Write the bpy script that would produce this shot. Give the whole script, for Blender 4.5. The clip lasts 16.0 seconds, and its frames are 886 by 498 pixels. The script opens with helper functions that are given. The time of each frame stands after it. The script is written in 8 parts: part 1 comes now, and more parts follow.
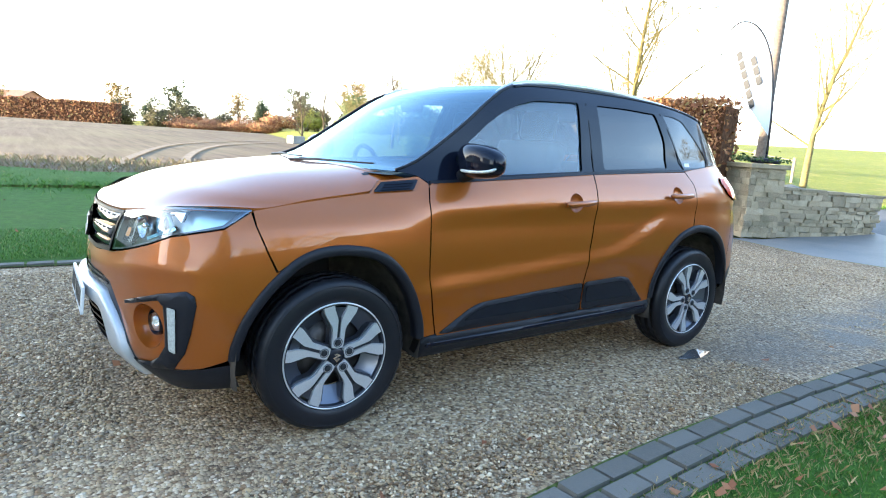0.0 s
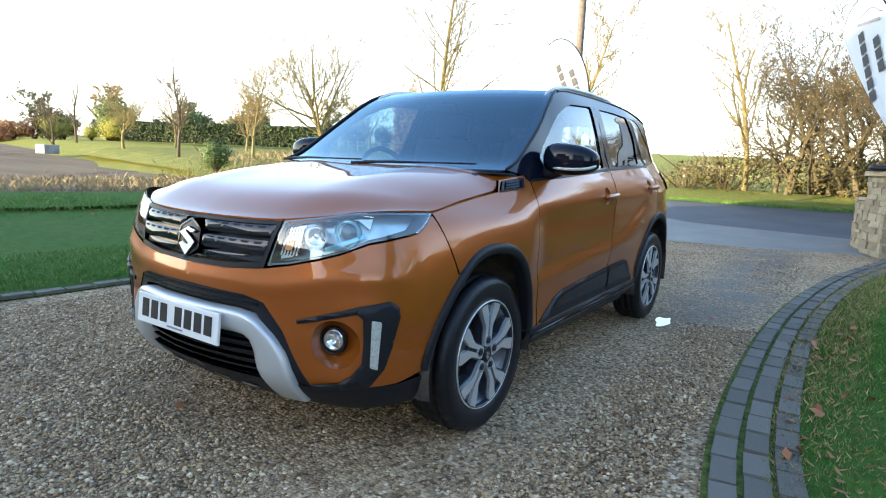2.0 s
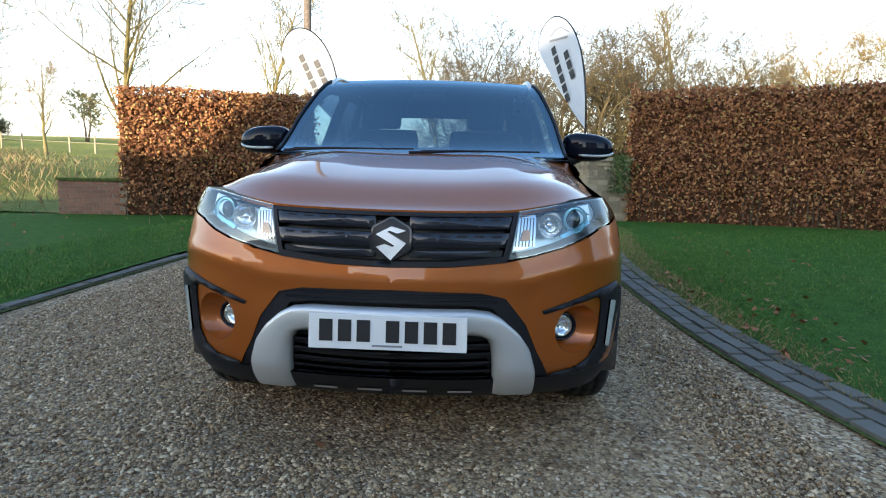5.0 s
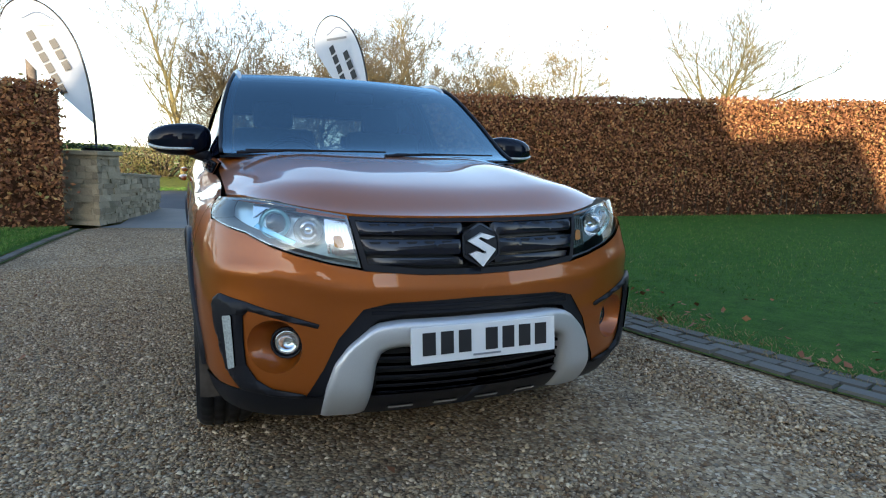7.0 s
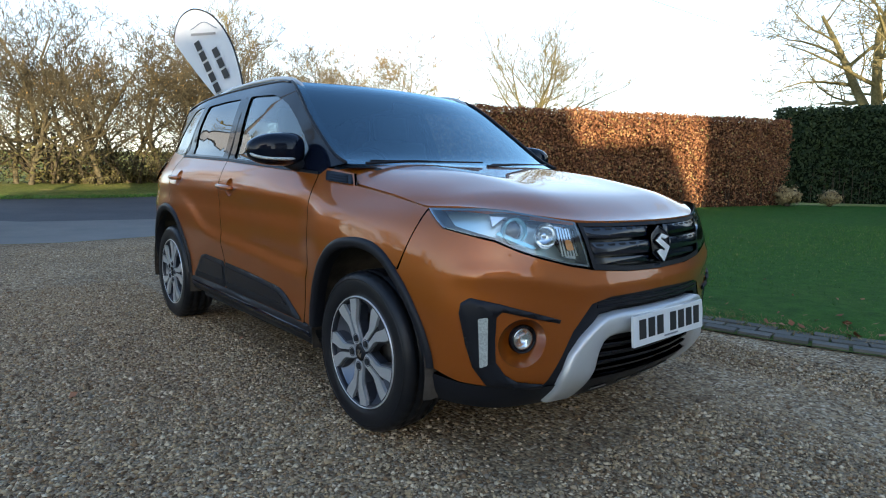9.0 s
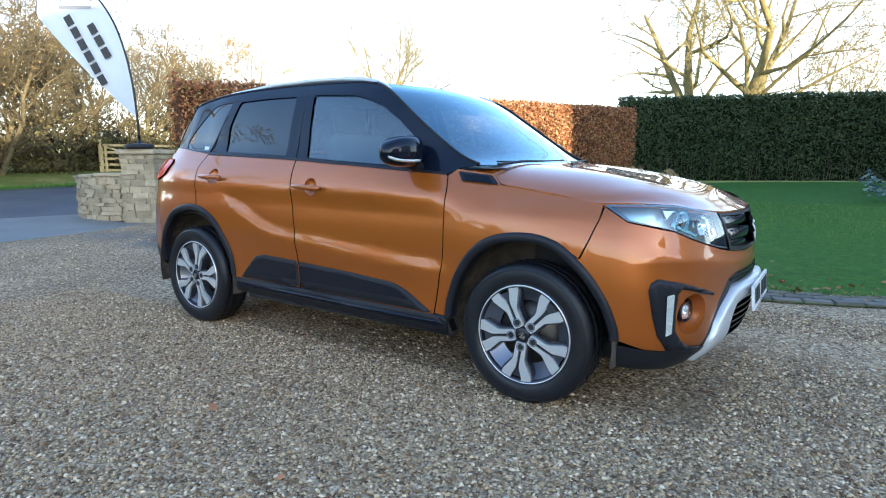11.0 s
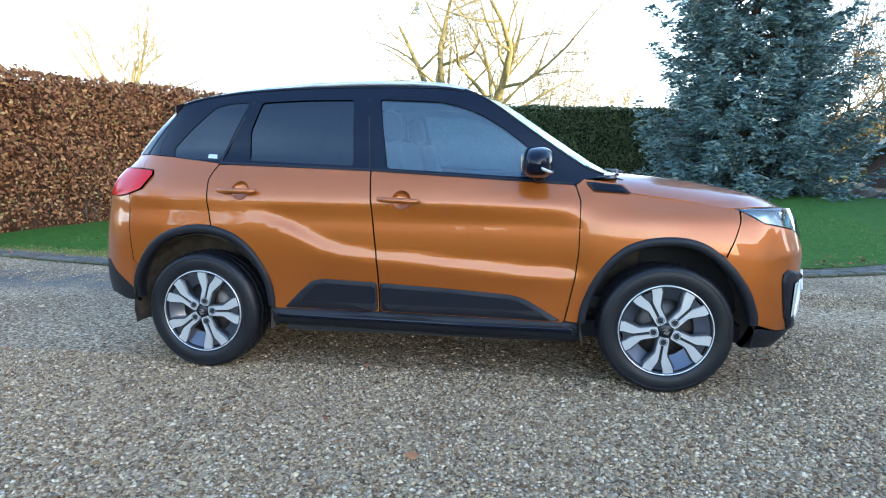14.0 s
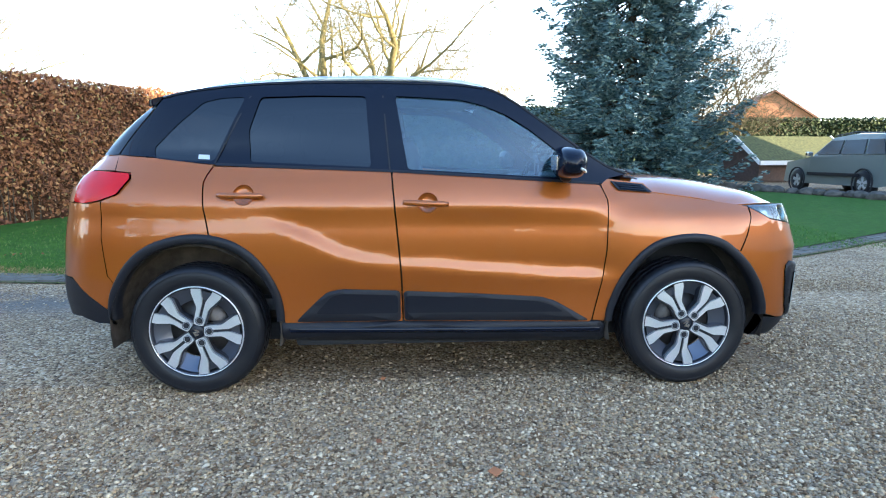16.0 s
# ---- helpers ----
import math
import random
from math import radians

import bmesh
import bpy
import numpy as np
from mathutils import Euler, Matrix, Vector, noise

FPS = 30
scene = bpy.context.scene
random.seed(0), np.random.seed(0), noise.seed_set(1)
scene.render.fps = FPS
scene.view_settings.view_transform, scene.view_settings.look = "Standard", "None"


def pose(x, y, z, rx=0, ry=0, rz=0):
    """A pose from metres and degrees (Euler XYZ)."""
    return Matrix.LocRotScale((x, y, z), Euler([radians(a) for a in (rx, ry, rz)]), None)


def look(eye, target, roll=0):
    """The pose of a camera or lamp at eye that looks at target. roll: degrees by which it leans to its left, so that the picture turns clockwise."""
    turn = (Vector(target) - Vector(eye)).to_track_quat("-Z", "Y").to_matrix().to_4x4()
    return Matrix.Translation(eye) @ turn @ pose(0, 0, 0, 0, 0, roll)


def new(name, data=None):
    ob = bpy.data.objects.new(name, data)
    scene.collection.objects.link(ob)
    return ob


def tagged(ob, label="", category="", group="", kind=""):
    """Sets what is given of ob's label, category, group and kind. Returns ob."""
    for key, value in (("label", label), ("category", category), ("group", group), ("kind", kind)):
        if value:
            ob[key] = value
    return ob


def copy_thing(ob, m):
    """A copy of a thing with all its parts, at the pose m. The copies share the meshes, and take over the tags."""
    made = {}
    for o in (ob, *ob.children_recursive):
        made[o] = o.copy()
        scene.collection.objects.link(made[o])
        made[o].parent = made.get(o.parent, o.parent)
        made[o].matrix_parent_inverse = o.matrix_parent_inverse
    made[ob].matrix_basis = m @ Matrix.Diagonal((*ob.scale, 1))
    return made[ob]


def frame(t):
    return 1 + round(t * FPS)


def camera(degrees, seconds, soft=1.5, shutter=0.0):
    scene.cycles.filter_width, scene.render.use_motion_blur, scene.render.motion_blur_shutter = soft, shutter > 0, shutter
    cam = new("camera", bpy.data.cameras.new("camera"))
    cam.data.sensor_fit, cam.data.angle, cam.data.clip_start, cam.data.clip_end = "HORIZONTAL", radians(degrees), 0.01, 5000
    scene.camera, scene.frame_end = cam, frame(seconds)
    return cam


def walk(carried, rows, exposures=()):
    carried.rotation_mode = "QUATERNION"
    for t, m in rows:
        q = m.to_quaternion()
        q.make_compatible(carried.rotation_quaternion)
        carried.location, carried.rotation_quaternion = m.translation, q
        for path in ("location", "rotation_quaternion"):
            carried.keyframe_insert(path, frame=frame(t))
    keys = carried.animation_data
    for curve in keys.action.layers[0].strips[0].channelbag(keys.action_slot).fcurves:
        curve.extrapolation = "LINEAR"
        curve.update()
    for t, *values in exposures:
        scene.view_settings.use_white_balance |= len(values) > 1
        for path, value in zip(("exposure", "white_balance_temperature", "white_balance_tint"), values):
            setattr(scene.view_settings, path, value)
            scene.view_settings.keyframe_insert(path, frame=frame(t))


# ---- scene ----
cam = camera(73.2, 16.0, soft=1.1)
PATH = [
    (0, (2.273, 3.046, 1.239), (1.141, 1.435, 0.889), 3.7),
    (0.5, (2.577, 2.789, 1.238), (1.286, 1.299, 0.897), 3.7),
    (1, (2.882, 2.56, 1.197), (1.458, 1.192, 0.88), 3.3),
    (1.5, (3.14, 2.318, 1.138), (1.602, 1.075, 0.84), 2.8),
    (2, (3.378, 2.058, 1.133), (1.738, 0.951, 0.841), 2.6),
    (2.5, (3.593, 1.789, 1.124), (1.847, 0.858, 0.837), 2.4),
    (3, (3.742, 1.459, 1.117), (1.908, 0.717, 0.824), 2.5),
    (3.2, (3.798, 1.336, 1.101), (1.937, 0.657, 0.821), 2.0),
    (5.3, (4.006, 0.087, 1.052), (2.027, 0.135, 0.769), 1.5),
    (5.5, (3.987, -0.015, 1.055), (2.012, 0.122, 0.772), 1.4),
    (6, (3.94, -0.273, 1.064), (1.992, 0.085, 0.789), 1.5),
    (6.5, (3.897, -0.573, 1.065), (2.004, 0.015, 0.795), 1.2),
    (7, (3.798, -0.881, 1.05), (1.976, -0.101, 0.785), 1.2),
    (7.5, (3.706, -1.215, 1.063), (1.951, -0.293, 0.803), 1.1),
    (8, (3.58, -1.552, 1.021), (1.904, -0.489, 0.78), 1.0),
    (8.5, (3.416, -1.894, 1.052), (1.843, -0.684, 0.805), 1.0),
    (9, (3.259, -2.167, 1.061), (1.758, -0.869, 0.813), 0.9),
    (9.5, (3.062, -2.459, 1.073), (1.642, -1.074, 0.82), 0.6),
    (9.7, (2.971, -2.594, 1.114), (1.593, -1.171, 0.84), 0.4),
    (11.8, (1.995, -3.525, 1.136), (1.086, -1.766, 0.855), 0.2),
    (12, (1.868, -3.575, 1.137), (1.011, -1.79, 0.857), 0.2),
    (12.5, (1.592, -3.696, 1.147), (0.847, -1.862, 0.863), 0.2),
    (13, (1.284, -3.787, 1.143), (0.696, -1.896, 0.859), 0.1),
    (13.5, (0.948, -3.84, 1.174), (0.51, -1.911, 0.883), 0.0),
    (14, (0.584, -3.894, 1.173), (0.286, -1.938, 0.881), 0.1),
    (14.5, (0.264, -3.867, 1.156), (0.087, -1.898, 0.859), 0.1),
    (15, (-0.001, -3.849, 1.163), (-0.073, -1.873, 0.862), 0.2),
    (15.5, (-0.147, -3.813, 1.183), (-0.089, -1.837, 0.88), 0.0),
    (16, (-0.194, -3.804, 1.193), (-0.077, -1.831, 0.889), -0.1),
]
EXPOSURES = [(0.0, 2.66, 6250, 8), (1.0, 2.55, 6250, 8), (2.5, 1.74, 6250, 8), (5.5, 1.47, 6200, 8), (7.0, 1.28, 6120, 8), (8.0, 1.1, 6050, 8), (9.7, 1.15, 5950, 8), (11.8, 2.45, 5700, 8), (16.0, 2.27, 5700, 8)]
walk(cam, [(t, look(eye, target, roll)) for t, eye, target, roll in PATH], EXPOSURES)

# ---- light ----
SUN_EL, SUN_AZ = 9.0, -30.0   # degrees: low winter sun, coming from +x and somewhat -y
world = bpy.data.worlds.new("world")
scene.world = world
world.use_nodes = True
wn = world.node_tree.nodes
sky = wn.new("ShaderNodeTexSky")
sky.sky_type = "NISHITA"
sky.sun_disc = False
sky.sun_elevation = radians(SUN_EL)
sky.sun_rotation = radians(90.0 - SUN_AZ)
sky.air_density, sky.dust_density, sky.ozone_density = 1.0, 1.2, 1.5
wn["Background"].inputs["Strength"].default_value = 0.15
up_dir = wn.new("ShaderNodeTexCoord")   # thin haze, thick towards the horizon, over the clear sky
up_part = wn.new("ShaderNodeSeparateXYZ")
haze = wn.new("ShaderNodeValToRGB")
stops = haze.color_ramp.elements
stops[0].position, stops[1].position = 0.0, 1.0
for at_z in (0.14, 0.34, 0.62):
    stops.new(at_z)
for stop, tone in zip(stops, ((4.4, 4.25, 4.1), (3.5, 3.55, 3.7), (0.95, 1.30, 1.95), (0.32, 0.55, 1.10), (0.20, 0.42, 0.95))):
    stop.color = (*tone, 1)
for stop, at_z in zip(stops, (0.0, 0.14, 0.34, 0.62, 1.0)):
    stop.position = at_z
world.node_tree.links.new(up_dir.outputs["Generated"], up_part.inputs[0])
world.node_tree.links.new(up_part.outputs["Z"], haze.inputs["Fac"])
veil = wn.new("ShaderNodeMix")
veil.data_type, veil.blend_type = "RGBA", "ADD"
veil.inputs[0].default_value = 1.0
world.node_tree.links.new(haze.outputs["Color"], veil.inputs[7])
world.node_tree.links.new(sky.outputs["Color"], veil.inputs[6])
world.node_tree.links.new(veil.outputs[2], wn["Background"].inputs["Color"])
sun_data = bpy.data.lights.new("sun", "SUN")
sun_data.energy, sun_data.angle, sun_data.color = 5.0, radians(0.6), (1.0, 0.80, 0.55)
sun = new("sun", sun_data)
sun_dir = Vector((math.cos(radians(SUN_EL)) * math.cos(radians(SUN_AZ)), math.cos(radians(SUN_EL)) * math.sin(radians(SUN_AZ)), math.sin(radians(SUN_EL))))
sun.matrix_world = look(sun_dir * 50, (0, 0, 0))

# ---- materials ----


class Nodes:
    """A short way to write node trees."""

    def __init__(self, name):
        self.mat = bpy.data.materials.new(name)
        self.mat.use_nodes = True
        self.t = self.mat.node_tree
        self.bsdf = self.t.nodes["Principled BSDF"]
        self.out = self.t.nodes["Material Output"]
        self.coord = None

    def add(self, kind, **values):
        n = self.t.nodes.new(kind)
        for k, v in values.items():
            n.inputs[k.replace("_", " ")].default_value = v
        return n

    def link(self, a, b):
        self.t.links.new(a, b)

    def pos(self):
        if self.coord is None:
            self.coord = self.t.nodes.new("ShaderNodeTexCoord").outputs["Object"]
        return self.coord

    def noise(self, scale, detail=4.0, rough=0.6, vector=None):
        n = self.add("ShaderNodeTexNoise", Scale=scale, Detail=detail, Roughness=rough)
        self.link(vector or self.pos(), n.inputs["Vector"])
        return n.outputs["Fac"]

    def ramp(self, fac, *stops):
        n = self.t.nodes.new("ShaderNodeValToRGB")
        el = n.color_ramp.elements
        el[0].position, el[1].position = stops[0][0], stops[-1][0]
        for p, _ in stops[1:-1]:
            el.new(p)
        for e, (p, c) in zip(el, stops):
            e.position, e.color = p, (*c, 1) if len(c) == 3 else c
        self.link(fac, n.inputs["Fac"])
        return n.outputs["Color"]

    def mix(self, fac, a, b, blend="MIX"):
        n = self.t.nodes.new("ShaderNodeMix")
        n.data_type, n.blend_type = "RGBA", blend
        for value, k in ((fac, 0), (a, 6), (b, 7)):
            if isinstance(value, (int, float)):
                n.inputs[k].default_value = value
            elif isinstance(value, tuple):
                n.inputs[k].default_value = (*value, 1) if len(value) == 3 else value
            else:
                self.link(value, n.inputs[k])
        return n.outputs[2]

    def scaled(self, value, k):
        n = self.t.nodes.new("ShaderNodeMath")
        n.operation = "MULTIPLY"
        n.inputs[1].default_value = k
        self.link(value, n.inputs[0])
        return n.outputs[0]

    def bump(self, height, strength=0.3, distance=0.01):
        n = self.add("ShaderNodeBump", Strength=strength, Distance=distance)
        self.link(height, n.inputs["Height"])
        self.link(n.outputs["Normal"], self.bsdf.inputs["Normal"])

    def set(self, **values):
        for k, v in values.items():
            key = {"base": "Base Color", "rough": "Roughness", "metal": "Metallic", "coat": "Coat Weight", "coat_rough": "Coat Roughness",
                   "spec": "Specular IOR Level", "trans": "Transmission Weight", "sheen": "Sheen Weight"}[k]
            sock = self.bsdf.inputs[key]
            if isinstance(v, bpy.types.NodeSocket):
                self.link(v, sock)
            elif isinstance(v, tuple):
                sock.default_value = (*v, 1)
            else:
                sock.default_value = v
        return self.mat

    def island(self):
        return self.t.nodes.new("ShaderNodeNewGeometry").outputs["Random Per Island"]

    def rand(self):
        return self.t.nodes.new("ShaderNodeObjectInfo").outputs["Random"]


def simple(name, base, rough=0.5, metal=0.0, coat=0.0, vary=0.0, scale=30.0, relief=0.0, spec=0.5):
    n = Nodes(name)
    if vary:
        f = n.noise(scale)
        lo, hi = tuple(c * (1 - vary) for c in base), tuple(min(1, c * (1 + vary)) for c in base)
        n.set(base=n.ramp(f, (0.3, lo), (0.7, hi)))
        if relief:
            n.bump(f, relief, 0.004)
    else:
        n.set(base=base)
    return n.set(rough=rough, metal=metal, coat=coat, spec=spec)


def glassy(name, tint, gloss=1.0, ior=1.5, sky_haze=0.0):
    """A thin pane: a clear tinted body with a mirror skin that grows at a slant."""
    n = Nodes(name)
    clear = n.add("ShaderNodeBsdfTransparent", Color=(*tint, 1))
    shine = n.add("ShaderNodeBsdfGlossy", Roughness=0.0, Color=(*(gloss if isinstance(gloss, tuple) else (gloss, gloss, gloss)), 1))
    lw = n.add("ShaderNodeLayerWeight", Blend=0.5)
    up = n.t.nodes.new("ShaderNodeMath")
    up.operation = "POWER"
    up.inputs[1].default_value = 4.0
    n.link(lw.outputs["Facing"], up.inputs[0])
    fres = n.t.nodes.new("ShaderNodeMath")
    fres.operation = "MULTIPLY_ADD"
    base = 2 * ((ior - 1) / (ior + 1)) ** 2
    fres.inputs[1].default_value, fres.inputs[2].default_value = 1.0 - base, base
    n.link(up.outputs[0], fres.inputs[0])
    mix = n.t.nodes.new("ShaderNodeMixShader")
    n.link(fres.outputs[0], mix.inputs[0])
    body = clear
    if sky_haze:                              # pale blue diffuse share, standing for sky mirrored in and seen through the pane
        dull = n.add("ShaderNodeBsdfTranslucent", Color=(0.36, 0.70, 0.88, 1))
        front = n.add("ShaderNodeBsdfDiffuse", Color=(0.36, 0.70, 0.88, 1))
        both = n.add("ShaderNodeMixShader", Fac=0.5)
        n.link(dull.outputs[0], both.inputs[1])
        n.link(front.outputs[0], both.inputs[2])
        body = n.add("ShaderNodeMixShader", Fac=sky_haze)
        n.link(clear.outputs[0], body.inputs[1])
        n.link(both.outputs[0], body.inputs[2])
    n.link(body.outputs[0], mix.inputs[1])
    n.link(shine.outputs[0], mix.inputs[2])
    n.link(mix.outputs[0], n.out.inputs["Surface"])
    return n.mat


def make_paint():
    n = Nodes("orange_paint")
    flake = n.noise(900.0, 2.0)
    dirt = n.noise(3.0, 6.0)
    base = n.mix(n.ramp(flake, (0.35, (0, 0, 0)), (0.65, (1, 1, 1))), (0.310, 0.074, 0.003), (0.400, 0.104, 0.006))
    base = n.mix(n.ramp(dirt, (0.55, (0, 0, 0)), (0.9, (0.25, 0.25, 0.25))), base, (0.36, 0.15, 0.05))
    n.bsdf.inputs["Coat IOR"].default_value = 1.50
    return n.set(base=base, metal=0.50, rough=0.40, coat=1.0, coat_rough=0.008)


PAINT = make_paint()
GLOSS_BLACK = simple("gloss_black_paint", (0.005, 0.007, 0.015), 0.06, spec=0.26)
PLASTIC = simple("black_plastic", (0.012, 0.0125, 0.0165), 0.45, vary=0.2, scale=400, relief=0.1, spec=0.25)
GRILLE_GLOSS = simple("grille_gloss_black", (0.007, 0.009, 0.018), 0.12, spec=0.6)
GRILLE = simple("grille_plastic", (0.011, 0.012, 0.017), 0.25, spec=0.3)
DARK = simple("dark_cavity", (0.013, 0.013, 0.015), 0.8)
SILVER = simple("silver_trim", (0.58, 0.59, 0.59), 0.36, 0.45, 0.3, vary=0.04, scale=300)
MACHINED = simple("machined_alloy", (0.66, 0.67, 0.68), 0.30, 0.6, 0.3, vary=0.06, scale=220)
SHELF_GREY = simple("grey_painted_alloy", (0.13, 0.14, 0.17), 0.30, 0.6, 0.4)
ALLOY_DARK = simple("grey_alloy", (0.045, 0.049, 0.062), 0.32, 0.4, 0.3)
CHROME = simple("chrome", (0.8, 0.8, 0.8), 0.10, 1.0)
SATIN = simple("satin_chrome", (0.82, 0.82, 0.82), 0.42, 0.5)
REFLECTOR = simple("lamp_reflector", (0.75, 0.78, 0.80), 0.12, 0.95)
AMBER = simple("amber_lens", (0.75, 0.32, 0.10), 0.2)
LAMP_BLUE = simple("bluish_projector_ring", (0.25, 0.55, 0.68), 0.12, 0.6)
CLEAR_WHITE = simple("frosted_clear_lens", (0.50, 0.53, 0.50), 0.15, 0.2, 0.6, vary=0.3, scale=160)
RIM_GREY = simple("rim_grey", (0.045, 0.047, 0.058), 0.38, 0.5, 0.2)
LINER = simple("dusty_arch_liner", (0.075, 0.062, 0.050), 0.9, vary=0.4, scale=14, relief=0.3, spec=0.1)
LENS = glassy("clear_lens", (0.93, 0.96, 0.97), (0.9, 0.97, 1.0), 1.62)
# the gloss colour is blue to stand for a bluer sky reflected
SCREEN = glassy("windscreen_glass", (0.34, 0.46, 0.52), (0.66, 0.88, 1.0), 1.72)
# side panes get the brightness of the sky as a diffuse blue share
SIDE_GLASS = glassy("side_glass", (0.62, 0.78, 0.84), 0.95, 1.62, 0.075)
REAR_GLASS = glassy("rear_screen_glass", (0.34, 0.40, 0.44), 0.95, 1.5)
PRIVACY = glassy("privacy_glass", (0.022, 0.030, 0.048), 0.95, 1.46)
LAMP_DARK = simple("lamp_inner_dark", (0.14, 0.16, 0.18), 0.3, 0.5)
LAMP_SHELL = simple("lamp_inner_chrome", (0.58, 0.74, 0.80), 0.30, 0.65)
SEAT = simple("seat_fabric", (0.035, 0.035, 0.04), 0.85, vary=0.3, scale=60)
CABIN = simple("cabin_trim", (0.030, 0.030, 0.033), 0.7)
CABIN_LIGHT = simple("cabin_lining", (0.13, 0.135, 0.14), 0.85)
PLATE = simple("number_plate_white", (0.78, 0.78, 0.76), 0.35, 0, 0.3)
INK = simple("black_ink", (0.012, 0.012, 0.014), 0.5)
GREY_INK = simple("grey_ink", (0.22, 0.23, 0.25), 0.5)
BLUE_INK = simple("slate_blue_ink", (0.10, 0.16, 0.26), 0.5)
BRAKE = simple("brake_disc_iron", (0.10, 0.09, 0.085), 0.45, 0.8, vary=0.25, scale=20)


def make_red_lens():
    n = Nodes("red_lamp_lens")
    return n.set(base=(0.50, 0.003, 0.006), rough=0.08, spec=0.3)


RED = make_red_lens()


def make_rubber():
    n = Nodes("tyre_rubber")
    dust = n.noise(9.0, 5.0)
    n.set(base=n.mix(n.ramp(dust, (0.5, (0, 0, 0)), (0.8, (0.2, 0.2, 0.2))), (0.010, 0.0105, 0.0135), (0.042, 0.036, 0.029)))
    n.bump(n.noise(180.0), 0.15, 0.002)
    return n.set(rough=0.40, spec=0.30)


RUBBER = make_rubber()


def make_gravel():
    n = Nodes("gravel")
    v = n.add("ShaderNodeTexVoronoi", Scale=68.0, Randomness=1.0)
    n.link(n.pos(), v.inputs["Vector"])
    sep = n.t.nodes.new("ShaderNodeSeparateColor")
    n.link(v.outputs["Color"], sep.inputs[0])
    stone = n.ramp(sep.outputs[0], (0.0, (0.098, 0.061, 0.035)), (0.2, (0.293, 0.179, 0.094)), (0.4, (0.309, 0.231, 0.146)), (0.6, (0.468, 0.319, 0.170)), (0.85, (0.545, 0.404, 0.245)), (1.0, (0.720, 0.588, 0.418)))
    gaps = n.ramp(v.outputs["Distance"], (0.0, (1, 1, 1)), (0.55, (1, 1, 1)), (0.95, (0.3, 0.3, 0.3)))
    base = n.mix(1.0, stone, gaps, "MULTIPLY")
    damp = n.noise(0.7, 4.0, 0.6)
    base = n.mix(n.ramp(damp, (0.42, (0, 0, 0)), (0.68, (0.45, 0.45, 0.45))), base, (0.098, 0.068, 0.042))
    moss = n.noise(2.3, 6.0, 0.7)
    base = n.mix(n.ramp(moss, (0.62, (0, 0, 0)), (0.78, (0.3, 0.3, 0.3))), base, (0.09, 0.11, 0.03))
    where = n.t.nodes.new("ShaderNodeSeparateXYZ")
    n.link(n.pos(), where.inputs[0])
    along_x = n.ramp(n.scaled(where.outputs["X"], -0.1), (0.06, (0, 0, 0)), (0.22, (1, 1, 1)), (0.60, (1, 1, 1)), (0.70, (0.4, 0.4, 0.4)))
    along_y = n.ramp(n.scaled(where.outputs["Y"], 0.25), (0.16, (0, 0, 0)), (0.28, (1, 1, 1)), (0.36, (1, 1, 1)), (0.43, (0, 0, 0)))
    run = n.mix(1.0, n.mix(1.0, along_x, along_y, "MULTIPLY"), n.ramp(n.noise(1.6, 6.0, 0.7), (0.34, (0, 0, 0)), (0.56, (0.85, 0.85, 0.85))), "MULTIPLY")
    base = n.mix(run, base, (0.105, 0.098, 0.088))
    inv = n.t.nodes.new("ShaderNodeMath")
    inv.operation = "SUBTRACT"
    inv.inputs[0].default_value = 1.0
    n.link(v.outputs["Distance"], inv.inputs[1])
    n.bump(inv.outputs[0], 0.9, 0.010)
    return n.set(base=base, rough=n.mix(run, (0.85, 0.85, 0.85), (0.48, 0.48, 0.48)), spec=0.16)


GRAVEL = make_gravel()


def make_stone_bits():
    n = Nodes("gravel_stone")
    base = n.ramp(n.island(), (0.0, (0.113, 0.072, 0.040)), (0.18, (0.278, 0.167, 0.084)), (0.34, (0.257, 0.208, 0.151)), (0.52, (0.463, 0.314, 0.160)), (0.68, (0.371, 0.279, 0.183)), (0.85, (0.545, 0.404, 0.235)), (1.0, (0.761, 0.622, 0.427)))
    return n.set(base=base, rough=0.7, spec=0.2)


GRAVEL_STONE = make_stone_bits()


def make_grass(name, lo, hi, straw, amount):
    n = Nodes(name)
    f = n.noise(55.0, 5.0, 0.75)
    patch = n.noise(0.9, 4.0, 0.6)
    base = n.ramp(f, (0.3, lo), (0.72, hi))
    base = n.mix(n.ramp(patch, (0.5, (0, 0, 0)), (0.8, (amount, amount, amount))), base, straw)
    tuft = n.noise(9.0, 4.0, 0.65)
    base = n.mix(1.0, base, n.ramp(tuft, (0.32, (0.62, 0.66, 0.62)), (0.68, (1.12, 1.10, 1.05))), "MULTIPLY")
    n.bump(f, 0.7, 0.03)
    return n.set(base=base, rough=0.9, spec=0.15)


LAWN = make_grass("lawn_grass", (0.034, 0.086, 0.011), (0.080, 0.188, 0.024), (0.115, 0.165, 0.035), 0.35)
ROUGH = make_grass("rough_grass", (0.085, 0.115, 0.022), (0.22, 0.23, 0.055), (0.36, 0.28, 0.10), 0.9)
MEADOW = make_grass("pasture_grass", (0.13, 0.155, 0.026), (0.30, 0.295, 0.055), (0.42, 0.33, 0.10), 0.8)


